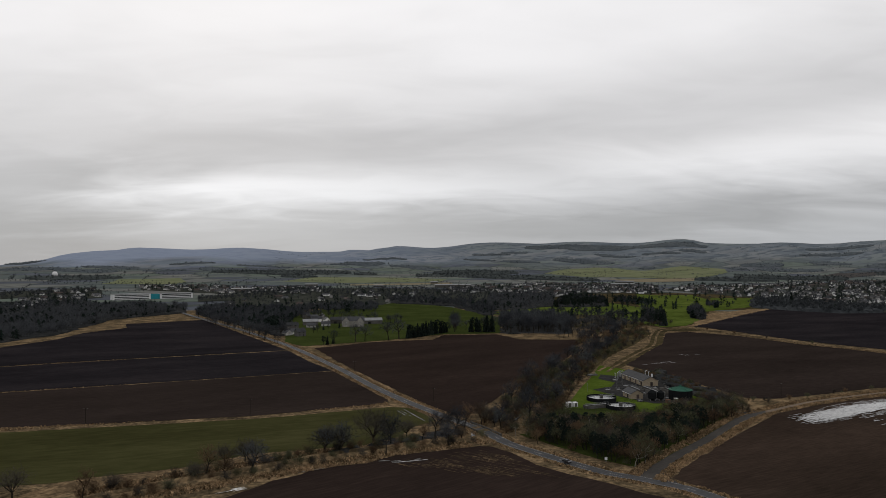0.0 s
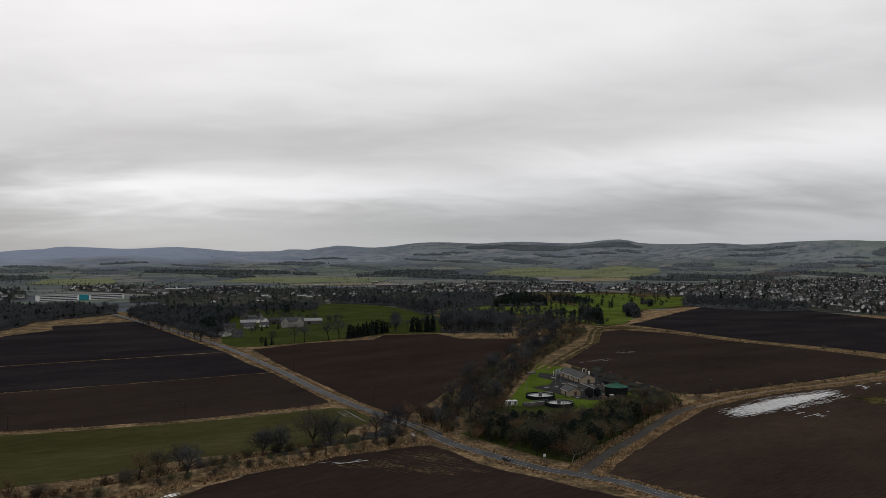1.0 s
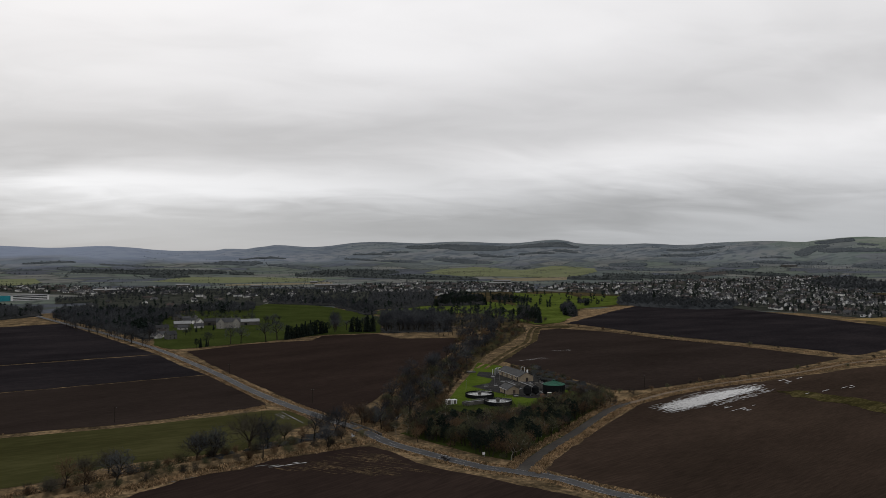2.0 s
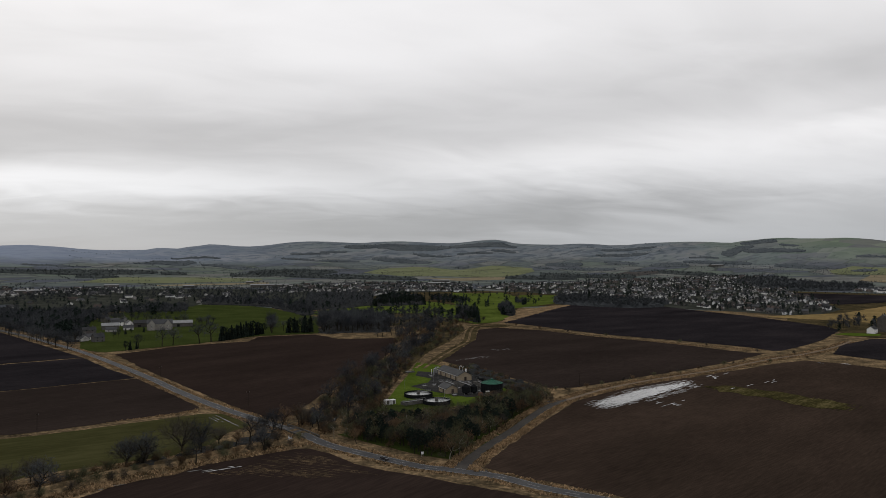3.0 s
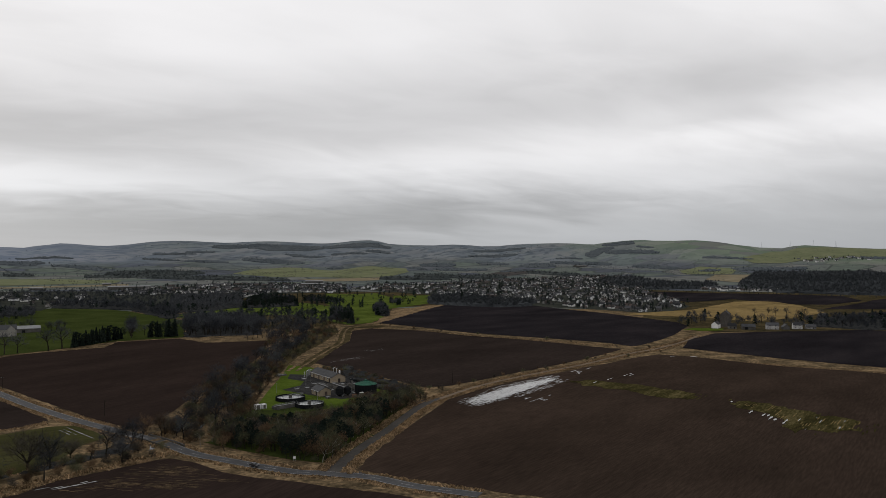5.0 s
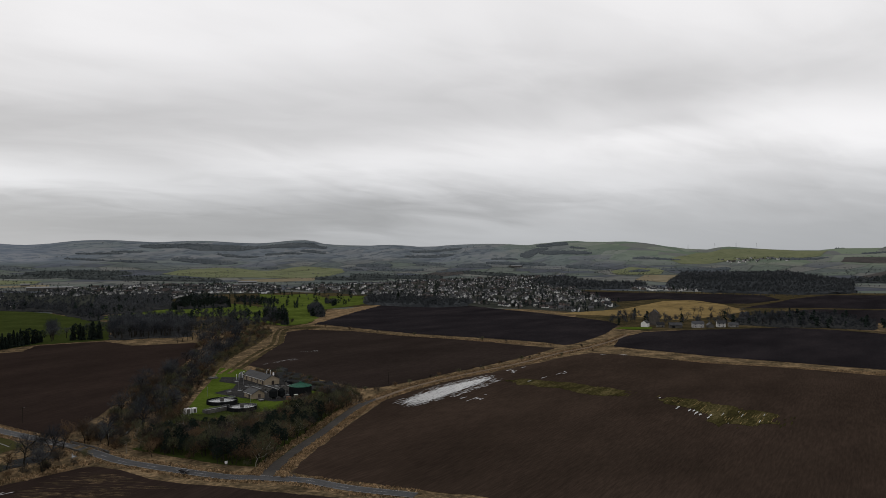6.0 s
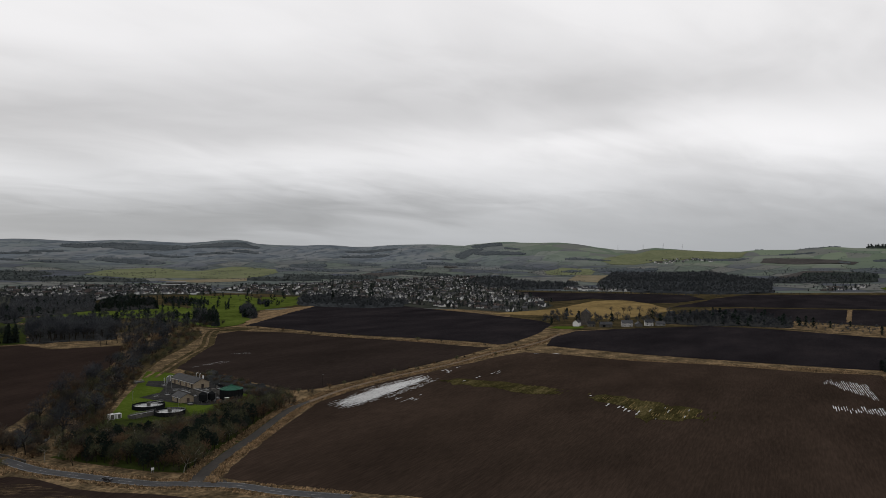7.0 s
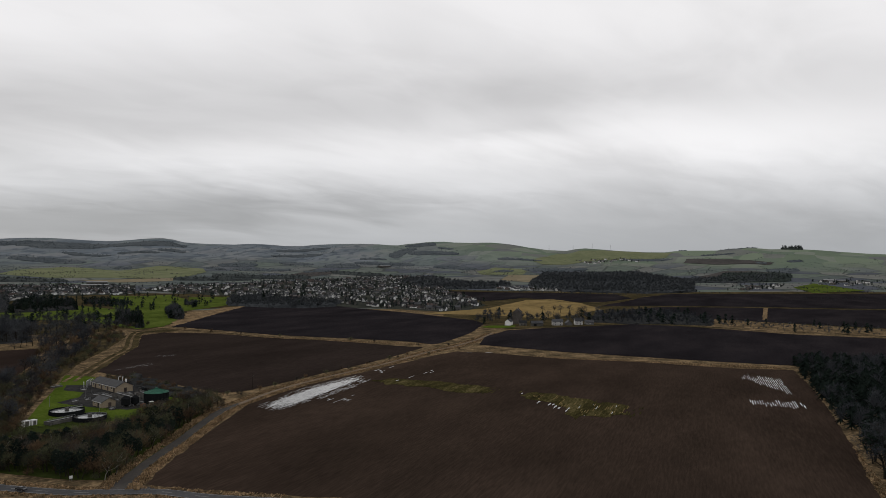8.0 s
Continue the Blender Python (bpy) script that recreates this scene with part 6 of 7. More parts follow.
def settling_tank(x, y, r, turn):
    root = new("settling_tank")
    bm = bmesh.new()
    n = 48
    rings = [(r, -0.5), (r, 2.3), (r - 0.45, 2.3), (r - 0.45, -0.2)]
    loops = [[bm.verts.new((q * math.cos(2 * math.pi * k / n), q * math.sin(2 * math.pi * k / n), z)) for k in range(n)] for q, z in rings]
    for a, b in zip(loops, loops[1:]):
        for k in range(n):
            bm.faces.new((a[k], a[(k + 1) % n], b[(k + 1) % n], b[k]))
    part("wall", bm, M["steel_dark"], root, "dark round tank wall")
    bm = bmesh.new()
    cyl(bm, r - 0.44, r - 0.44, 1.0, 1.55, n)
    part("water", bm, M["tank_water"], root, "pale still water")
    bm = bmesh.new()
    box(bm, -r, 1.5, -0.55, 0.55, 2.5, 2.7)
    bridge = part("scraper_bridge", bm, M["galv"], root)
    for s in (-0.55, 0.55):
        bm = bmesh.new()
        box(bm, -r, 1.5, s - 0.03, s + 0.03, 3.6, 3.66)
        for k in range(8):
            xx = -r + k * (r + 1.4) / 7
            box(bm, xx - 0.03, xx + 0.03, s - 0.03, s + 0.03, 2.7, 3.6)
        part("handrail", bm, M["galv"], bridge)
    bm = bmesh.new()
    cyl(bm, 1.1, 1.1, 1.2, 3.3, 20)
    part("centre_column", bm, M["concrete"], root)
    bm = bmesh.new()
    for k in range(n):
        if k % 2 == 0:
            w = 2 * math.pi * k / n
            cx, cy = (r - 0.2) * math.cos(w), (r - 0.2) * math.sin(w)
            box(bm, cx - 0.03, cx + 0.03, cy - 0.03, cy + 0.03, 2.3, 3.3)
    a, b = cyl(bm, r - 0.2, r - 0.2, 3.25, 3.32, n, False)
    part("guard_rail", bm, M["steel_dark"], root)
    tagged(at(root, x, y, turn), "round dark settling tank full of pale water", "tank", "settling tanks")


def green_tank(x, y):
    root = new("covered_tank")
    r, h = 7.0, 6.2
    bm = bmesh.new()
    cyl(bm, r, r, -0.5, h, 40)
    wall = part("wall", bm, M["steel_dark"], root, "dark green-black steel wall")
    for k in range(20):
        w = 2 * math.pi * k / 20
        bm = bmesh.new()
        box(bm, r - 0.02, r + 0.14, -0.09, 0.09, 0, h)
        rib = part("rib", bm, M["steel_dark"], wall)
        rib.rotation_euler = (0, 0, w)
    bm = bmesh.new()
    cyl(bm, r + 0.35, 0.7, h - 0.05, h + 2.1, 20)
    cover = part("roof", bm, M["tank_green"], root, "green conical roof")
    for k in range(10):
        bm = bmesh.new()
        v = [bm.verts.new(p) for p in ((r + 0.3, -0.08, h), (r + 0.3, 0.08, h), (0.7, 0.08, h + 2.13), (0.7, -0.08, h + 2.13), (r + 0.3, -0.08, h + 0.14), (r + 0.3, 0.08, h + 0.14), (0.7, 0.08, h + 2.27), (0.7, -0.08, h + 2.27))]
        for f in ((3, 2, 1, 0), (4, 5, 6, 7), (0, 1, 5, 4), (1, 2, 6, 5), (2, 3, 7, 6), (3, 0, 4, 7)):
            bm.faces.new([v[j] for j in f])
        seam = part("seam", bm, M["tank_green"], cover)
        seam.rotation_euler = (0, 0, 2 * math.pi * k / 10)
    bm = bmesh.new()
    cyl(bm, 0.75, 0.75, h + 2.0, h + 2.7, 12)
    part("vent", bm, M["tank_green"], root)
    tagged(at(root, x, y), "round dark tank with a green conical roof", "tank")


def works_building(name, x, y, turn, w, d, h, top, label, doors=2):
    root = new(name)
    part("wall", gable_walls(w, d, h, top), M["cream"], root, "cream blockwork wall")
    part("roof", gable_roof(w, d, h, top, 0.5), M["slate"], root, "grey slate roof")
    dr = box_mesh("door", (-0.9, 0.9, -0.08, 0.08, 0, 2.6), M["tile_brown"])
    for k in range(doors):
        put("door", dr, root, ((k + 0.6) / doors * w - w / 2, -d / 2, 0))
        win = put("window", WINDOW, root, ((k + 0.25) / doors * w - w / 2, -d / 2, 1.6))
        put("window_frame", WINDOW_FRAME, win)
    put("door", dr, root, (w / 2, 0.5, 0), 90)
    gut = box_mesh("gutter", (-w / 2, w / 2, -0.08, 0.08, -0.1, 0.08), M["white"])
    for s in (-1, 1):
        put("gutter", gut, root, (0, s * (d / 2 + 0.55), h - 0.35))
    return tagged(at(root, x, y, turn, 0.3), label, "building")


def silo(x, y, r, h, mt, label, turn=0.0):
    root = new("silo")
    bm = bmesh.new()
    cyl(bm, r, r, 1.6, h, 16)
    cyl(bm, r, r * 0.25, h, h + r * 0.6, 16)
    part("body", bm, M[mt], root, smooth=False)
    bm = bmesh.new()
    cyl(bm, r * 0.3, r, 0.6, 1.6, 16, False)
    part("hopper", bm, M[mt], root)
    leg = box_mesh("leg", (-0.08, 0.08, -0.08, 0.08, -0.3, 1.8), M["galv"])
    for k in range(4):
        put("leg", leg, root, (r * 0.8 * math.cos(k * 1.571 + 0.78), r * 0.8 * math.sin(k * 1.571 + 0.78), 0))
    ladder = bmesh.new()
    for s in (-0.25, 0.25):
        box(ladder, r + 0.1, r + 0.16, s - 0.03, s + 0.03, 0, h + 0.8)
    for k in range(int(h / 0.6)):
        box(ladder, r + 0.1, r + 0.14, -0.25, 0.25, 0.4 + k * 0.6, 0.45 + k * 0.6)
    part("ladder", ladder, M["galv"], root)
    tagged(at(root, x, y, turn), label, "silo")


def concrete_tank(x, y, turn, w, d, h, bays, label):
    """An open rectangular tank with bays, walkway and handrails."""
    root = new("process_tank")
    bm = bmesh.new()
    for s in (-1, 1):
        box(bm, -w / 2, w / 2, s * d / 2 - 0.2, s * d / 2 + 0.2, -0.5, h)
    for k in range(bays + 1):
        xx = -w / 2 + k * w / bays
        box(bm, xx - 0.2, xx + 0.2, -d / 2 + 0.2, d / 2 - 0.2, -0.5, h - 0.004)
    part("wall", bm, M["concrete"], root)
    for k in range(bays):
        bm = bmesh.new()
        xx = -w / 2 + (k + 0.5) * w / bays
        box(bm, xx - w / bays / 2 + 0.2, xx + w / bays / 2 - 0.2, -d / 2 + 0.2, d / 2 - 0.2, 0, h - 0.7)
        part("water", bm, M["water"], root)
    bm = bmesh.new()
    box(bm, -w / 2, w / 2, -0.5, 0.5, h + 0.02, h + 0.12)
    walk_way = part("walkway", bm, M["galv"], root)
    for s in (-0.5, 0.5):
        bm = bmesh.new()
        box(bm, -w / 2, w / 2, s - 0.025, s + 0.025, h + 1.05, h + 1.1)
        for k in range(int(w / 2) + 1):
            xx = -w / 2 + k * 2
            box(bm, xx - 0.025, xx + 0.025, s - 0.025, s + 0.025, h + 0.1, h + 1.05)
        part("handrail", bm, M["galv"], walk_way)
    tagged(at(root, x, y, turn), label, "tank")


def kiosk(x, y, turn, w, d, h, mt, label):
    root = new("kiosk")
    bm = bmesh.new()
    box(bm, -w / 2, w / 2, -d / 2, d / 2, 0, h)
    bmesh.ops.bevel(bm, geom=bm.edges[:], offset=0.06, segments=1, affect="EDGES")
    part("body", bm, M[mt], root)
    bm = bmesh.new()
    box(bm, -w / 2 - 0.12, w / 2 + 0.12, -d / 2 - 0.12, d / 2 + 0.12, h + 0.004, h + 0.14)
    part("lid", bm, M[mt], root)
    bm = bmesh.new()
    box(bm, -w * 0.3, w * 0.3, -d / 2 - 0.05, -d / 2, 0.2, h - 0.2)
    part("door", bm, M["concrete"], root)
    tagged(at(root, x, y, turn), label, "kiosk")


def lamp_post(x, y, h=6.0):
    root = new("lamp_post")
    bm = bmesh.new()
    cyl(bm, 0.09, 0.06, -0.3, h, 8)
    part("pole", bm, M["galv"], root)
    bm = bmesh.new()
    box(bm, -0.1, 0.7, -0.12, 0.12, h, h + 0.12)
    part("lamp_head", bm, M["galv"], root)
    tagged(at(root, x, y, 40), "slim grey lamp post in the treatment works", "lamp post", "lamp posts")


def fence_run(x0, y0, x1, y1, h=1.8, gap=3.0, label="dark mesh fence on slim posts round the works"):
    root = new("fence")
    d = math.hypot(x1 - x0, y1 - y0)
    n = max(2, int(d / gap))
    post = box_mesh("post", (-0.05, 0.05, -0.05, 0.05, -0.2, h), M["steel_dark"])
    rail = box_mesh("rail", (0, d, -0.02, 0.02, -0.03, 0.03), M["steel_dark"])
    for k in range(n + 1):
        put("post", post, root, (k * d / n, 0, 0))
    for z in (0.3, h * 0.6, h - 0.1):
        put("rail", rail, root, (0, 0, z))
    root.matrix_basis = Matrix.Translation((x0, y0, land(x0, y0))) @ Matrix.Rotation(math.atan2(y1 - y0, x1 - x0), 4, "Z")
    tagged(root, label, "fence", "fences")


settling_tank(98.5, 442, 9.1, 200)
settling_tank(104.5, 418, 8.4, 150)
green_tank(148.5, 444.5)
works_building("works_building", 140.4, 507.5, -80, 35, 10.8, 3.7, 6.3, "long cream works building with a slate roof", 4)
works_building("works_building", 120.5, 451, -80, 12, 8, 3.2, 5.3, "small cream works building with a slate roof", 1)
silo(129.5, 440, 2.6, 5.2, "steel_dark", "squat black storage silo beside the settling tanks")
silo(135, 441, 2.2, 5.0, "steel_dark", "squat black storage silo beside the settling tanks")
silo(150.5, 512, 0.6, 5.0, "white", "slim white silo beside the works building")
silo(131.5, 529, 0.55, 4.6, "galv", "slim pale silo at the end of the works building")
silo(128, 521, 0.5, 4.4, "galv", "slim pale silo at the end of the works building")
kiosk(74.5, 421, 20, 3.2, 2.8, 2.9, "white", "white plastic storage tank beside the lawn")
kiosk(78.3, 422.3, 20, 2.6, 2.6, 2.6, "white", "white plastic storage tank beside the lawn")
kiosk(143, 436.5, 10, 2.2, 1.6, 2.2, "render", "pale equipment kiosk in the works yard")
kiosk(137, 433, 25, 2.6, 1.6, 2.0, "red_brick", "red equipment kiosk in the works yard")
kiosk(152, 481, -80, 5, 3, 3, "steel_dark", "dark steel plant container in the works yard")
kiosk(158, 470, -80, 4, 2.6, 2.6, "concrete", "grey plant kiosk in the works yard")
kiosk(145, 470, -80, 3, 2.4, 2.6, "concrete", "grey plant kiosk in the works yard")
concrete_tank(91, 420, 22, 16, 5, 1.8, 3, "long low concrete tank with handrails")
concrete_tank(137, 466, -80, 24, 7, 2.4, 4, "open concrete process tank with a walkway")
concrete_tank(128, 474, -80, 14, 6, 2.0, 3, "open concrete process tank with a walkway")
concrete_tank(148, 462, -80, 12, 6, 3.0, 2, "open concrete process tank with a walkway")
concrete_tank(113, 537, 25, 7, 3, 1.0, 2, "low concrete chamber on the lawn")
for px, py in ((95, 468), (118, 482), (126, 500), (150, 455), (112, 428), (137, 447)):
    lamp_post(px, py)
fence_run(70, 414, 112, 407)
fence_run(112, 407, 150, 424)
fence_run(150, 424, 168, 440)
fence_run(168, 440, 150, 560)
fence_run(70, 414, 84, 468)
fence_run(84, 468, 110, 540)




def chamber(x, y, turn, w, d, h, label):
    """A low concrete chamber with a pale cover plate and a rail."""
    root = new("process_chamber")
    bm = bmesh.new()
    box(bm, -w / 2, w / 2, -d / 2, d / 2, -0.3, h)
    part("wall", bm, M["concrete"], root)
    bm = bmesh.new()
    box(bm, -w / 2 + 0.15, w / 2 - 0.15, -d / 2 + 0.15, d / 2 - 0.15, h + 0.004, h + 0.09)
    part("cover", bm, M["galv"], root, "pale steel cover plate")
    bm = bmesh.new()
    for sx in (-1, 1):
        for sy in (-1, 1):
            box(bm, sx * w / 2 - 0.03, sx * w / 2 + 0.03, sy * d / 2 - 0.03, sy * d / 2 + 0.03, h, h + 1.05)
    for sy in (-1, 1):
        box(bm, -w / 2, w / 2, sy * d / 2 - 0.025, sy * d / 2 + 0.025, h + 1.0, h + 1.05)
    part("guard_rail", bm, M["galv"], root)
    tagged(at(root, x, y, turn), label, "chamber", "process chambers")


def swan_neck(x, y, turn, h, mt="white"):
    """A bent vent pipe."""
    root = new("vent_pipe")
    s = Soup()
    pts = [Vector((0, 0, -0.2)), Vector((0, 0, h))] + [Vector((0.9 - 0.9 * math.cos(w), 0, h + 0.9 * math.sin(w))) for w in (0.6, 1.2, 1.9, 2.6)]
    for a, b in zip(pts, pts[1:]):
        s.tube(a, b, 0.17, 0.17, 10)
    s.ob("pipe", M[mt], root)
    bm = bmesh.new()
    cyl(bm, 0.5, 0.5, 0, 0.15, 12)
    part("flange", bm, M["galv"], root)
    tagged(at(root, x, y, turn), "bent pale vent pipe beside the works building", "pipe", "vent pipes")


works_rng = random.Random(3)
for k, (cx, cy) in enumerate(((131, 486), (126, 490), (122, 468), (117, 474), (143, 478), (153, 466), (154, 490), (147, 452), (130, 458), (109, 470), (124, 512), (157, 456), (141, 447), (121, 437))):
    chamber(cx, cy, -80 + 90 * (k % 2), works_rng.uniform(2.0, 4.5), works_rng.uniform(1.4, 2.6), works_rng.uniform(0.5, 1.6), "low concrete chamber with a pale cover plate")
for cx, cy, ca, ch in ((129.5, 527, 30, 3.4), (127, 524, 80, 3.0), (148, 520, 10, 5.4), (150, 518, 60, 5.0), (133, 531, 0, 3.6)):
    swan_neck(cx, cy, ca, ch)
for x0, y0, x1, y1 in ((118, 484, 128, 466), (132, 482, 140, 456), (112, 440, 124, 434), (146, 486, 156, 462)):
    fence_run(x0, y0, x1, y1, 1.1, 1.6, "galvanised handrail along a works path")

# ---- water in the furrows, verges, roadside things ----
def furrow_water(poly, turn, gap, wide, seed, share, label, mt="flood", lift=0.17, runs=(2, 12)):
    """Broken strips of standing water along the furrows inside an outline."""
    r = random.Random(seed)
    d = Vector((math.cos(radians(turn)), math.sin(radians(turn)), 0))
    s = Vector((-d.y, d.x, 0))
    us = [p[0] * d.x + p[1] * d.y for p in poly]
    ws = [p[0] * s.x + p[1] * s.y for p in poly]
    verts, faces = [], []
    w = min(ws)
    while w < max(ws):
        u = min(us)
        while u < max(us):
            run = r.uniform(*runs)
            a, b = d * u + s * w, d * (u + run) + s * w
            if r.random() < share and inside(poly, a.x, a.y) and inside(poly, b.x, b.y):
                k = len(verts)
                n = 4
                for j in range(n + 1):
                    p = a.lerp(b, j / n)
                    half = wide / 2 * r.uniform(0.4, 1.2) * (0.35 if j in (0, n) else 1)
                    for q in (p + s * (half + r.gauss(0, 0.05)), p - s * half):
                        verts.append((q.x, q.y, lifted(q.x, q.y, lift)))
                for j in range(n):
                    faces.append((k + 2 * j, k + 2 * j + 1, k + 2 * j + 3, k + 2 * j + 2))
            u += run
        w += gap * r.uniform(0.8, 1.2)
    tagged(mesh_object("furrow_water", verts, faces, M[mt]), label, "puddles", kind="stuff")


furrow_water(WET_A, 30, 1.3, 0.5, 1, 0.93, "strips of standing water between furrows", runs=(8, 26))
furrow_water(WET_B, 29, 1.3, 0.6, 2, 0.93, "strips of standing water between furrows", runs=(6, 18))
furrow_water(WET_C, 29, 3.0, 1.2, 3, 0.8, "strips of standing water between furrows")
furrow_water(WEED_B, 29, 3.0, 0.45, 4, 0.14, "short strips of water in the weedy furrows")
furrow_water([(330, 262), (340, 300), (328, 304), (318, 262)], 29, 2.6, 1.2, 5, 0.6, "short strips of water in the weedy furrows")
furrow_water([(192, 374), (260, 404), (300, 432), (305, 450), (298, 456), (240, 430), (186, 392)], 29, 0.95, 0.4, 6, 0.5, "thin water strips fringing the flooded furrows")
furrow_water([(225, 372), (262, 372), (262, 388), (232, 398)], 29, 2.4, 0.8, 7, 0.3, "thin water strips fringing the flooded furrows")
furrow_water([(300, 445), (345, 458), (360, 480), (330, 470)], 29, 3, 0.9, 8, 0.3, "thin water strips in the ploughed field")
furrow_water([(300, 410), (360, 430), (364, 440), (320, 425)], 29, 3, 0.8, 9, 0.25, "thin water strips in the ploughed field")
furrow_water([(455, 497), (482, 488), (480, 494), (456, 505)], -40, 2.5, 1.2, 10, 0.6, "water lying along the field edge")
furrow_water([(-31, 421), (-24, 417), (-8, 380), (-16, 378)], -67, 2.4, 0.45, 11, 0.75, "wet wheel ruts by the field gate", "water", 0.2)
furrow_water([(-30, 300), (-4, 306), (-2, 311), (-28, 306)], 18, 1.8, 0.9, 12, 0.6, "water lying in ruts at the field edge")
furrow_water([(-62, 285), (-44, 294), (-46, 297), (-64, 289)], 22, 1.6, 0.7, 13, 0.5, "water lying in ruts at the field edge")


furrow_water(WEED_B, 29, 1.4, 0.45, 31, 0.3, "tan stubble rows in the weedy patch", "gold", 0.16)


furrow_water(STUBBLE_N, -36, 0.7, 0.24, 14, 0.5, "pale straw rows along the field edge", "rough", 0.12, (3, 16))
furrow_water([(161, 586), (163, 596), (203, 616), (201, 605)], 29, 1.2, 0.2, 15, 0.4, "thin water lying along the furrows")
furrow_water([(215, 651), (218, 661), (244, 665), (240, 650)], 29, 1.4, 0.2, 16, 0.4, "thin water lying along the furrows")
furrow_water([(-88, 260), (-74, 273), (-68, 272), (-80, 258)], 38, 1.2, 0.6, 17, 0.55, "water lying in ruts at the field edge")


def grown(poly, k):
    cx, cy = sum(p[0] for p in poly) / len(poly), sum(p[1] for p in poly) / len(poly)
    return [(cx + (x - cx) * k, cy + (y - cy) * k) for x, y in poly]


for n, poly in enumerate((WEED_A, WEED_B)):
    furrow_water(grown(poly, 1.22), 29, 1.5, 1.0, 40 + n, 0.25, "weeds straggling along the furrows", "weed", 0.1)


furrow_water(PUDDLE, 29, 0.5, 0.62, 51, 0.93, "shallow flood water lying along the furrows")
furrow_water(grown(PUDDLE, 1.12), 29, 0.8, 0.5, 52, 0.5, "thin water strips fringing the flooded furrows")
furrow_water(PUDDLE_TAIL, 29, 0.7, 0.5, 53, 0.6, "thin water strips fringing the flooded furrows")


def tufts(name, line, lo, hi, count, mt, seed, label, tall=0.7, avoid=(), gap=0.0):
    """Clumps of long grass along a line, between two sideways offsets."""
    r = random.Random(seed)
    s = Soup()
    for k in range(count):
        i = r.randrange(len(line) - 1)
        p = line[i].lerp(line[i + 1], r.random())
        d = (line[i + 1] - line[i]).normalized()
        off = r.uniform(lo, hi)
        x, y = p.x + d.y * off, p.y - d.x * off
        if any(inside(f, x, y) for f in avoid) or (gap and not keep_off(x, y, LINES, gap)):
            continue
        base = Vector((x, y, land(x, y) + 0.05))
        h = tall * r.uniform(0.5, 1.3)
        for j in range(5):
            w = r.uniform(0, 6.28)
            s.leaf(base + Vector((r.gauss(0, 0.3), r.gauss(0, 0.3), 0)), base + Vector((math.cos(w) * h * 0.7, math.sin(w) * h * 0.7, h)), h * 0.7, r)
    tagged(s.ob(name, M[mt]), label, "grass", kind="stuff")


near_road = [p for p in road_line if p.length < 900]
NO_GRASS = (F_LEFT_LOW, F_LEFT_MID, F_LEFT_TOP, F_GREEN, F_BOTTOM, F_MID, F_RIGHT, F_BIG, F_UPPER, F_EAST)
tufts("verge_grass", near_road, 3.6, 7.0, 3000, "reed", 1, "tan dry grass on the road verges", 0.6, NO_GRASS, 3.4)
tufts("verge_grass", near_road, -7.0, -3.6, 3000, "reed", 2, "tan dry grass on the road verges", 0.6, NO_GRASS, 3.4)
tufts("verge_grass", lane_line, 3.0, 8.0, 1600, "reed", 3, "tan dry grass beside the access lane", 0.7, NO_GRASS, 2.9)
tufts("verge_grass", lane_line, -8.0, -3.0, 1800, "reed", 4, "tan dry grass beside the access lane", 0.7, NO_GRASS, 2.9)
tufts("verge_grass", track_line, 2.0, 8.0, 3000, "reed", 5, "tan dry grass beside the farm track", 0.7, NO_GRASS, 1.9)
tufts("verge_grass", track_line, -8.0, -2.0, 3400, "reed", 6, "tan dry grass beside the farm track", 0.7, NO_GRASS, 1.9)
tufts("reeds", river_line, 2.8, 14.0, 7000, "reed", 7, "tall tan reeds and dead grass on the stream bank", 0.9, NO_GRASS, 3.6)
tufts("reeds", river_line, -14.0, -2.8, 7000, "reed", 8, "tall tan reeds and dead grass on the stream bank", 0.9, NO_GRASS, 3.6)


def strip_tufts(x0, y0, x1, y1, half, count, seed, label):
    tufts("boundary_grass", [Vector((x0, y0, 0)), Vector(((x0 + x1) / 2, (y0 + y1) / 2, 0)), Vector((x1, y1, 0))], -half, half, count, "reed", seed, label, 0.6, NO_GRASS)


strip_tufts(-33, 431, -290, 346, 6, 2500, 20, "tan grass strip between the fields")
strip_tufts(-86, 557, -360, 435, 1.3, 500, 21, "tan grass along a field ditch")
strip_tufts(-150, 686, -447, 545, 1.3, 500, 22, "tan grass along a field ditch")
strip_tufts(452, 500, 600, 270, 9, 2600, 23, "broad tan grass strip between the dark fields")
strip_tufts(595, 265, 290, 92, 4, 2500, 24, "tan grass strip beside the conifer wood")
strip_tufts(-60, 292, -8, 312, 2.5, 700, 26, "tan grass line along the field edge")
strip_tufts(-8, 312, 12, 330, 2.5, 500, 27, "tan grass line along the field edge")
strip_tufts(-110, 262, -60, 290, 2.5, 700, 28, "tan grass line along the field edge")
strip_tufts(300, 880, 470, 590, 9, 2500, 25, "tan grass strip between ploughed fields")


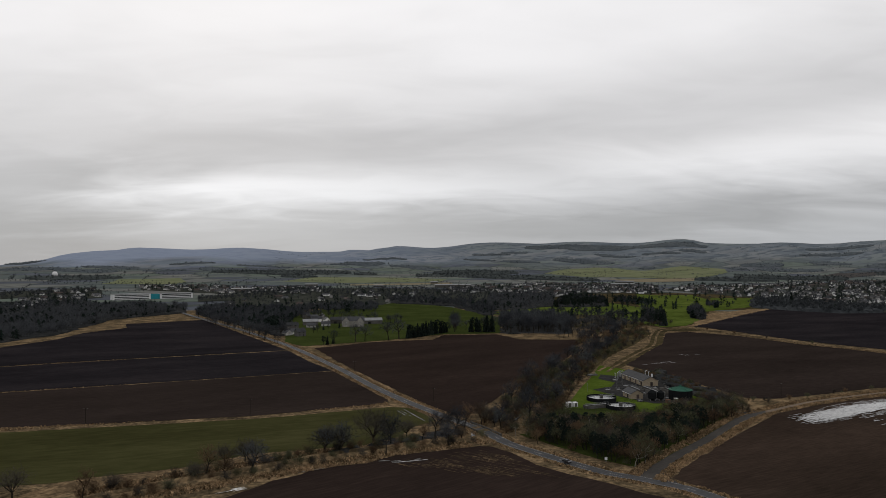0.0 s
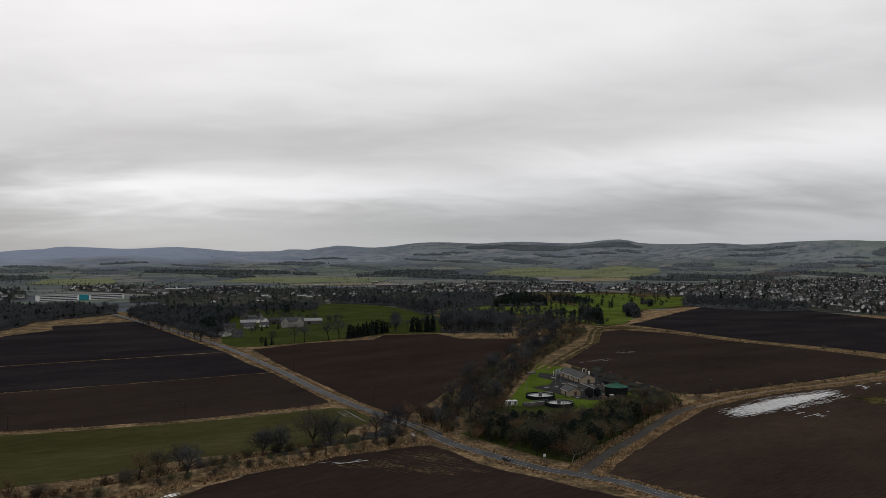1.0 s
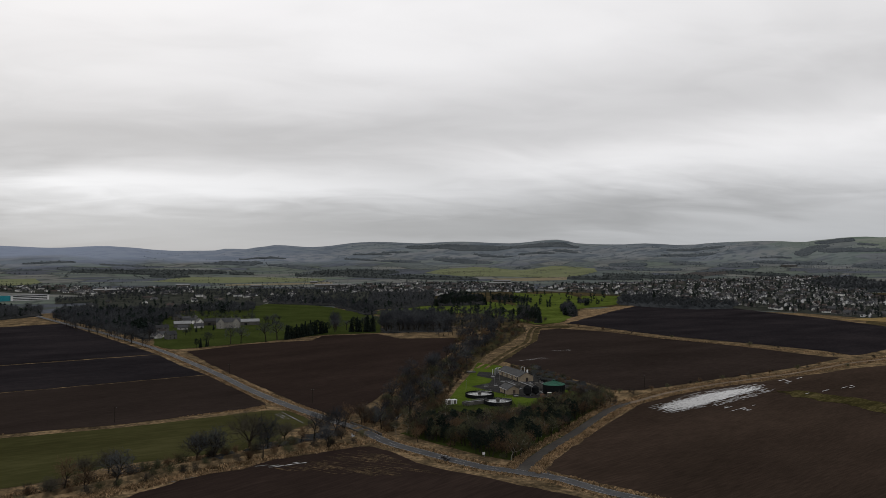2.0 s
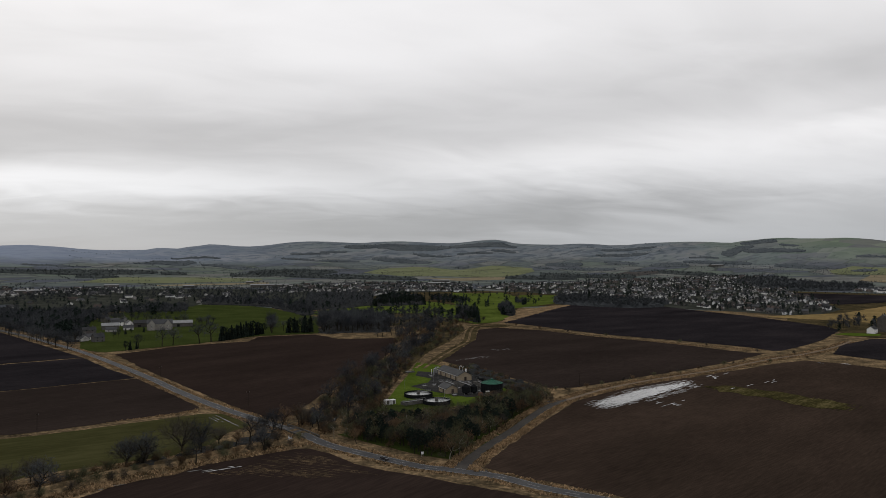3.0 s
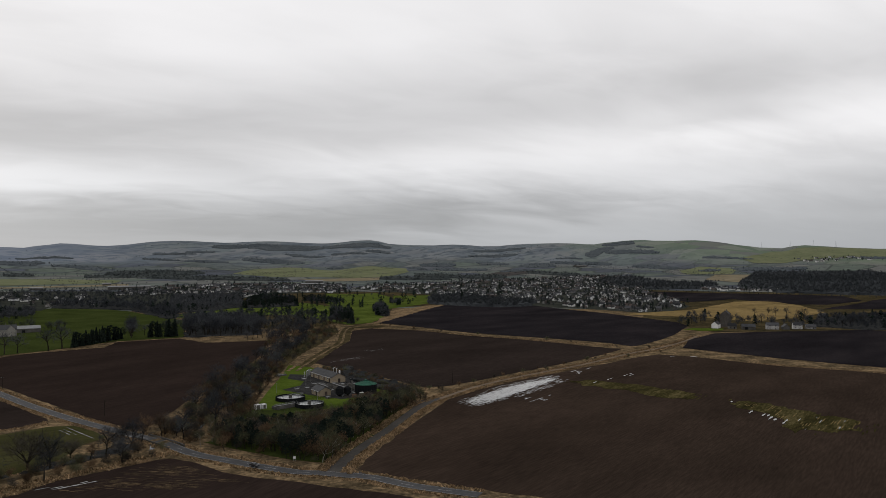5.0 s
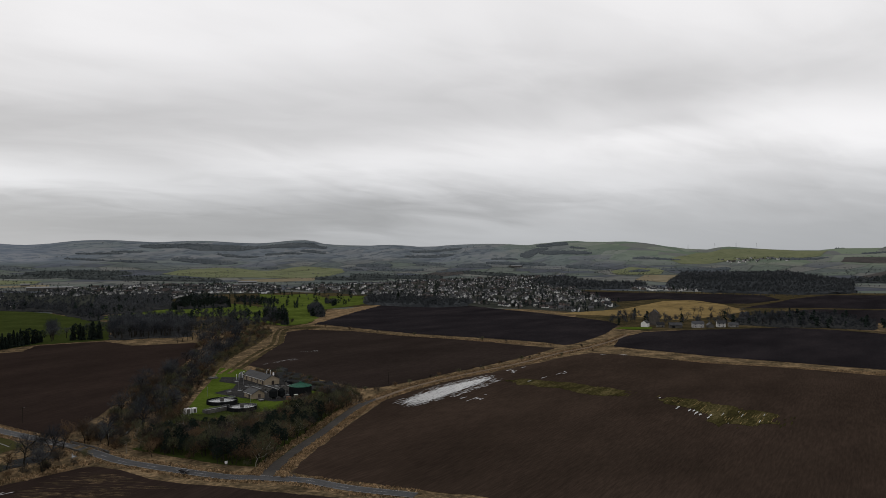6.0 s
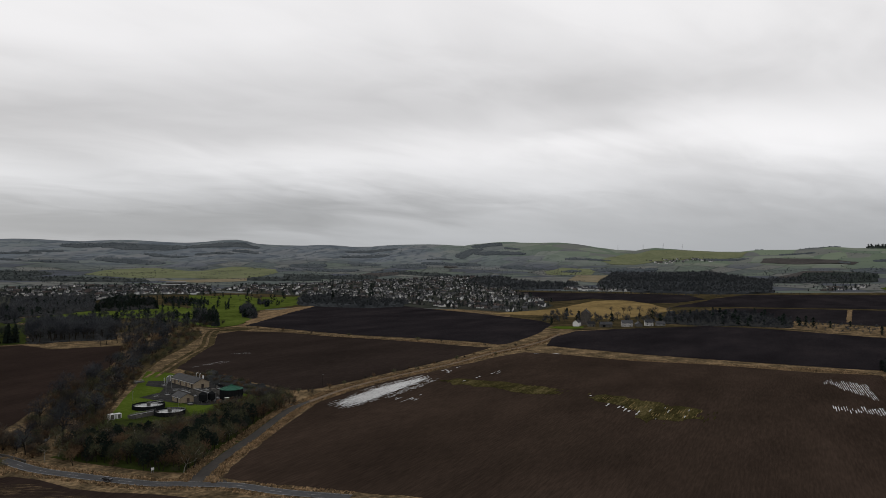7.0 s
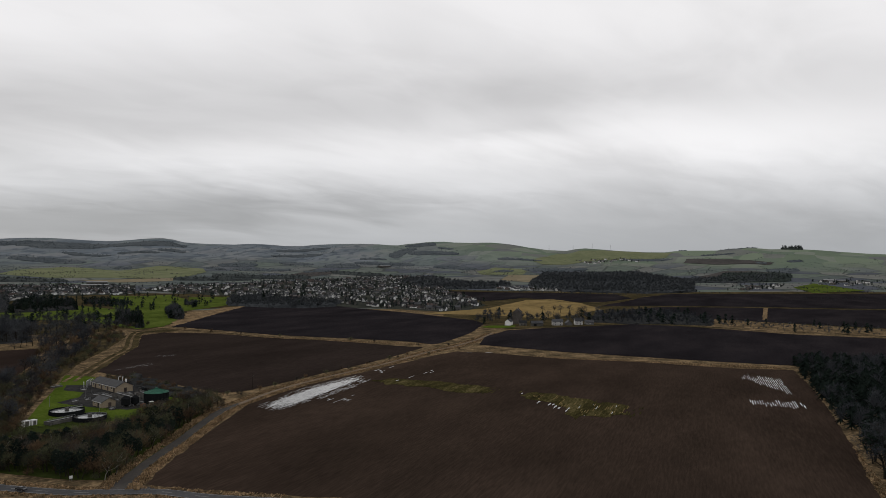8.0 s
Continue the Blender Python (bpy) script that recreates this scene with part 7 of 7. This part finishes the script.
def telegraph_pole(x, y, turn, h=8.5):
    root = new("telegraph_pole")
    bm = bmesh.new()
    cyl(bm, 0.16, 0.11, -0.5, h, 8)
    part("pole", bm, M["bark"], root)
    bm = bmesh.new()
    box(bm, -0.9, 0.9, -0.06, 0.06, h - 0.7, h - 0.58)
    arm = part("crossarm", bm, M["bark"], root)
    ins = box_mesh("insulator", (-0.05, 0.05, -0.05, 0.05, 0, 0.16), M["white"])
    for k in (-0.8, 0, 0.8):
        put("insulator", ins, arm, (k, 0, h - 0.576))
    tagged(at(root, x, y, turn), "slim wooden telegraph pole standing in the field", "pole", "telegraph poles")


for x, y, a in ((-6, 439, 20), (216, 454, 50), (-190, 378, 20), (-109, 402, 20), (-70, 560, 20)):
    telegraph_pole(x, y, a)


def roadside_sign(x, y, turn):
    root = new("road_sign")
    bm = bmesh.new()
    box(bm, -0.6, 0.6, -0.04, 0.04, 1.0, 2.1)
    part("panel", bm, M["white"], root, "plain white panel")
    post = box_mesh("post", (-0.05, 0.05, -0.05, 0.05, -0.3, 2.3), M["galv"])
    for k in (-0.4, 0.4):
        put("post", post, root, (k, 0.09, 0))
    tagged(at(root, x, y, turn), "white sign panel on two posts by the road", "sign")


roadside_sign(69.6, 304, 12)


def parapet(pts, label):
    root = new("bridge_parapet")
    for (x0, y0), (x1, y1) in zip(pts, pts[1:]):
        d = math.hypot(x1 - x0, y1 - y0)
        bm = bmesh.new()
        box(bm, 0, d, -0.2, 0.2, -0.6, 1.0)
        w = part("wall", bm, M["stone"], root)
        w.matrix_basis = Matrix.Translation((x0, y0, land(x0, y0))) @ Matrix.Rotation(math.atan2(y1 - y0, x1 - x0), 4, "Z")
        bm = bmesh.new()
        box(bm, -0.1, d + 0.1, -0.28, 0.28, 1.004, 1.16)
        c = part("coping", bm, M["concrete"], root)
        c.matrix_basis = w.matrix_basis.copy()
    tagged(root, label, "bridge", kind="")


def bridge():
    near = sorted(range(len(road_line)), key=lambda k: abs(road_line[k].y - 364))[0]
    for side in (-1, 1):
        pts = []
        for k in range(near - 3, near + 4):
            p, q = road_line[k], road_line[k + 1]
            d = (q - p).normalized()
            pts.append((p.x + d.y * 3.6 * side, p.y - d.x * 3.6 * side))
        parapet(pts, "low stone parapet of the road bridge")


bridge()


def car(x, y, turn):
    root = new("car")
    bm = bmesh.new()
    prof = [(-2.1, 0.35), (-2.15, 0.75), (-1.95, 0.95), (-1.35, 1.0), (-0.75, 1.45), (0.7, 1.48), (1.45, 1.0), (2.0, 0.92), (2.12, 0.7), (2.1, 0.35)]
    left = [bm.verts.new((px, -0.86 if pz < 1.1 else -0.68, pz)) for px, pz in prof]
    right = [bm.verts.new((px, 0.86 if pz < 1.1 else 0.68, pz)) for px, pz in prof]
    bm.faces.new(left)
    bm.faces.new(list(reversed(right)))
    for k in range(len(prof)):
        j = (k + 1) % len(prof)
        bm.faces.new((left[j], left[k], right[k], right[j]))
    bmesh.ops.recalc_face_normals(bm, faces=bm.faces[:])
    part("body", bm, M["car"], root)
    for x0, x1, z0, z1 in ((-1.32, -0.8, 1.04, 1.42), (0.78, 1.4, 1.42, 1.05)):
        bm = bmesh.new()
        v = [bm.verts.new(p) for p in ((x0 - 0.03, -0.62, z0 + 0.05), (x0 - 0.03, 0.62, z0 + 0.05), (x1 - 0.03, 0.58, z1 + 0.05), (x1 - 0.03, -0.58, z1 + 0.05))]
        bm.faces.new(v)
        bmesh.ops.solidify(bm, geom=bm.faces[:], thickness=0.02)
        part("window", bm, M["glass"], root)
    for s in (-1, 1):
        bm = bmesh.new()
        box(bm, -0.95, 0.95, s * 0.80 - 0.02, s * 0.80 + 0.02, 1.06, 1.36)
        part("window", bm, M["glass"], root)
        for k in (-1.35, 1.3):
            bm = bmesh.new()
            cyl(bm, 0.33, 0.33, -0.11, 0.11, 16)
            wheel = part("tyre", bm, M["rubber"], root)
            wheel.matrix_basis = Matrix.Translation((k, s * 0.8, 0.33)) @ Matrix.Rotation(radians(90), 4, "X")
            bm = bmesh.new()
            cyl(bm, 0.2, 0.2, -0.13, 0.13, 12)
            part("rim", bm, M["galv"], wheel)
        lamp = box_mesh("headlight", (-0.04, 0.04, -0.18, 0.18, -0.08, 0.08), M["white"])
        put("headlight", lamp, root, (-2.13, s * 0.6, 0.78))
    tagged(at(root, x, y, turn, 0.35), "dark saloon car driving on the country road", "car")


car(52.4, 301.8, 302)
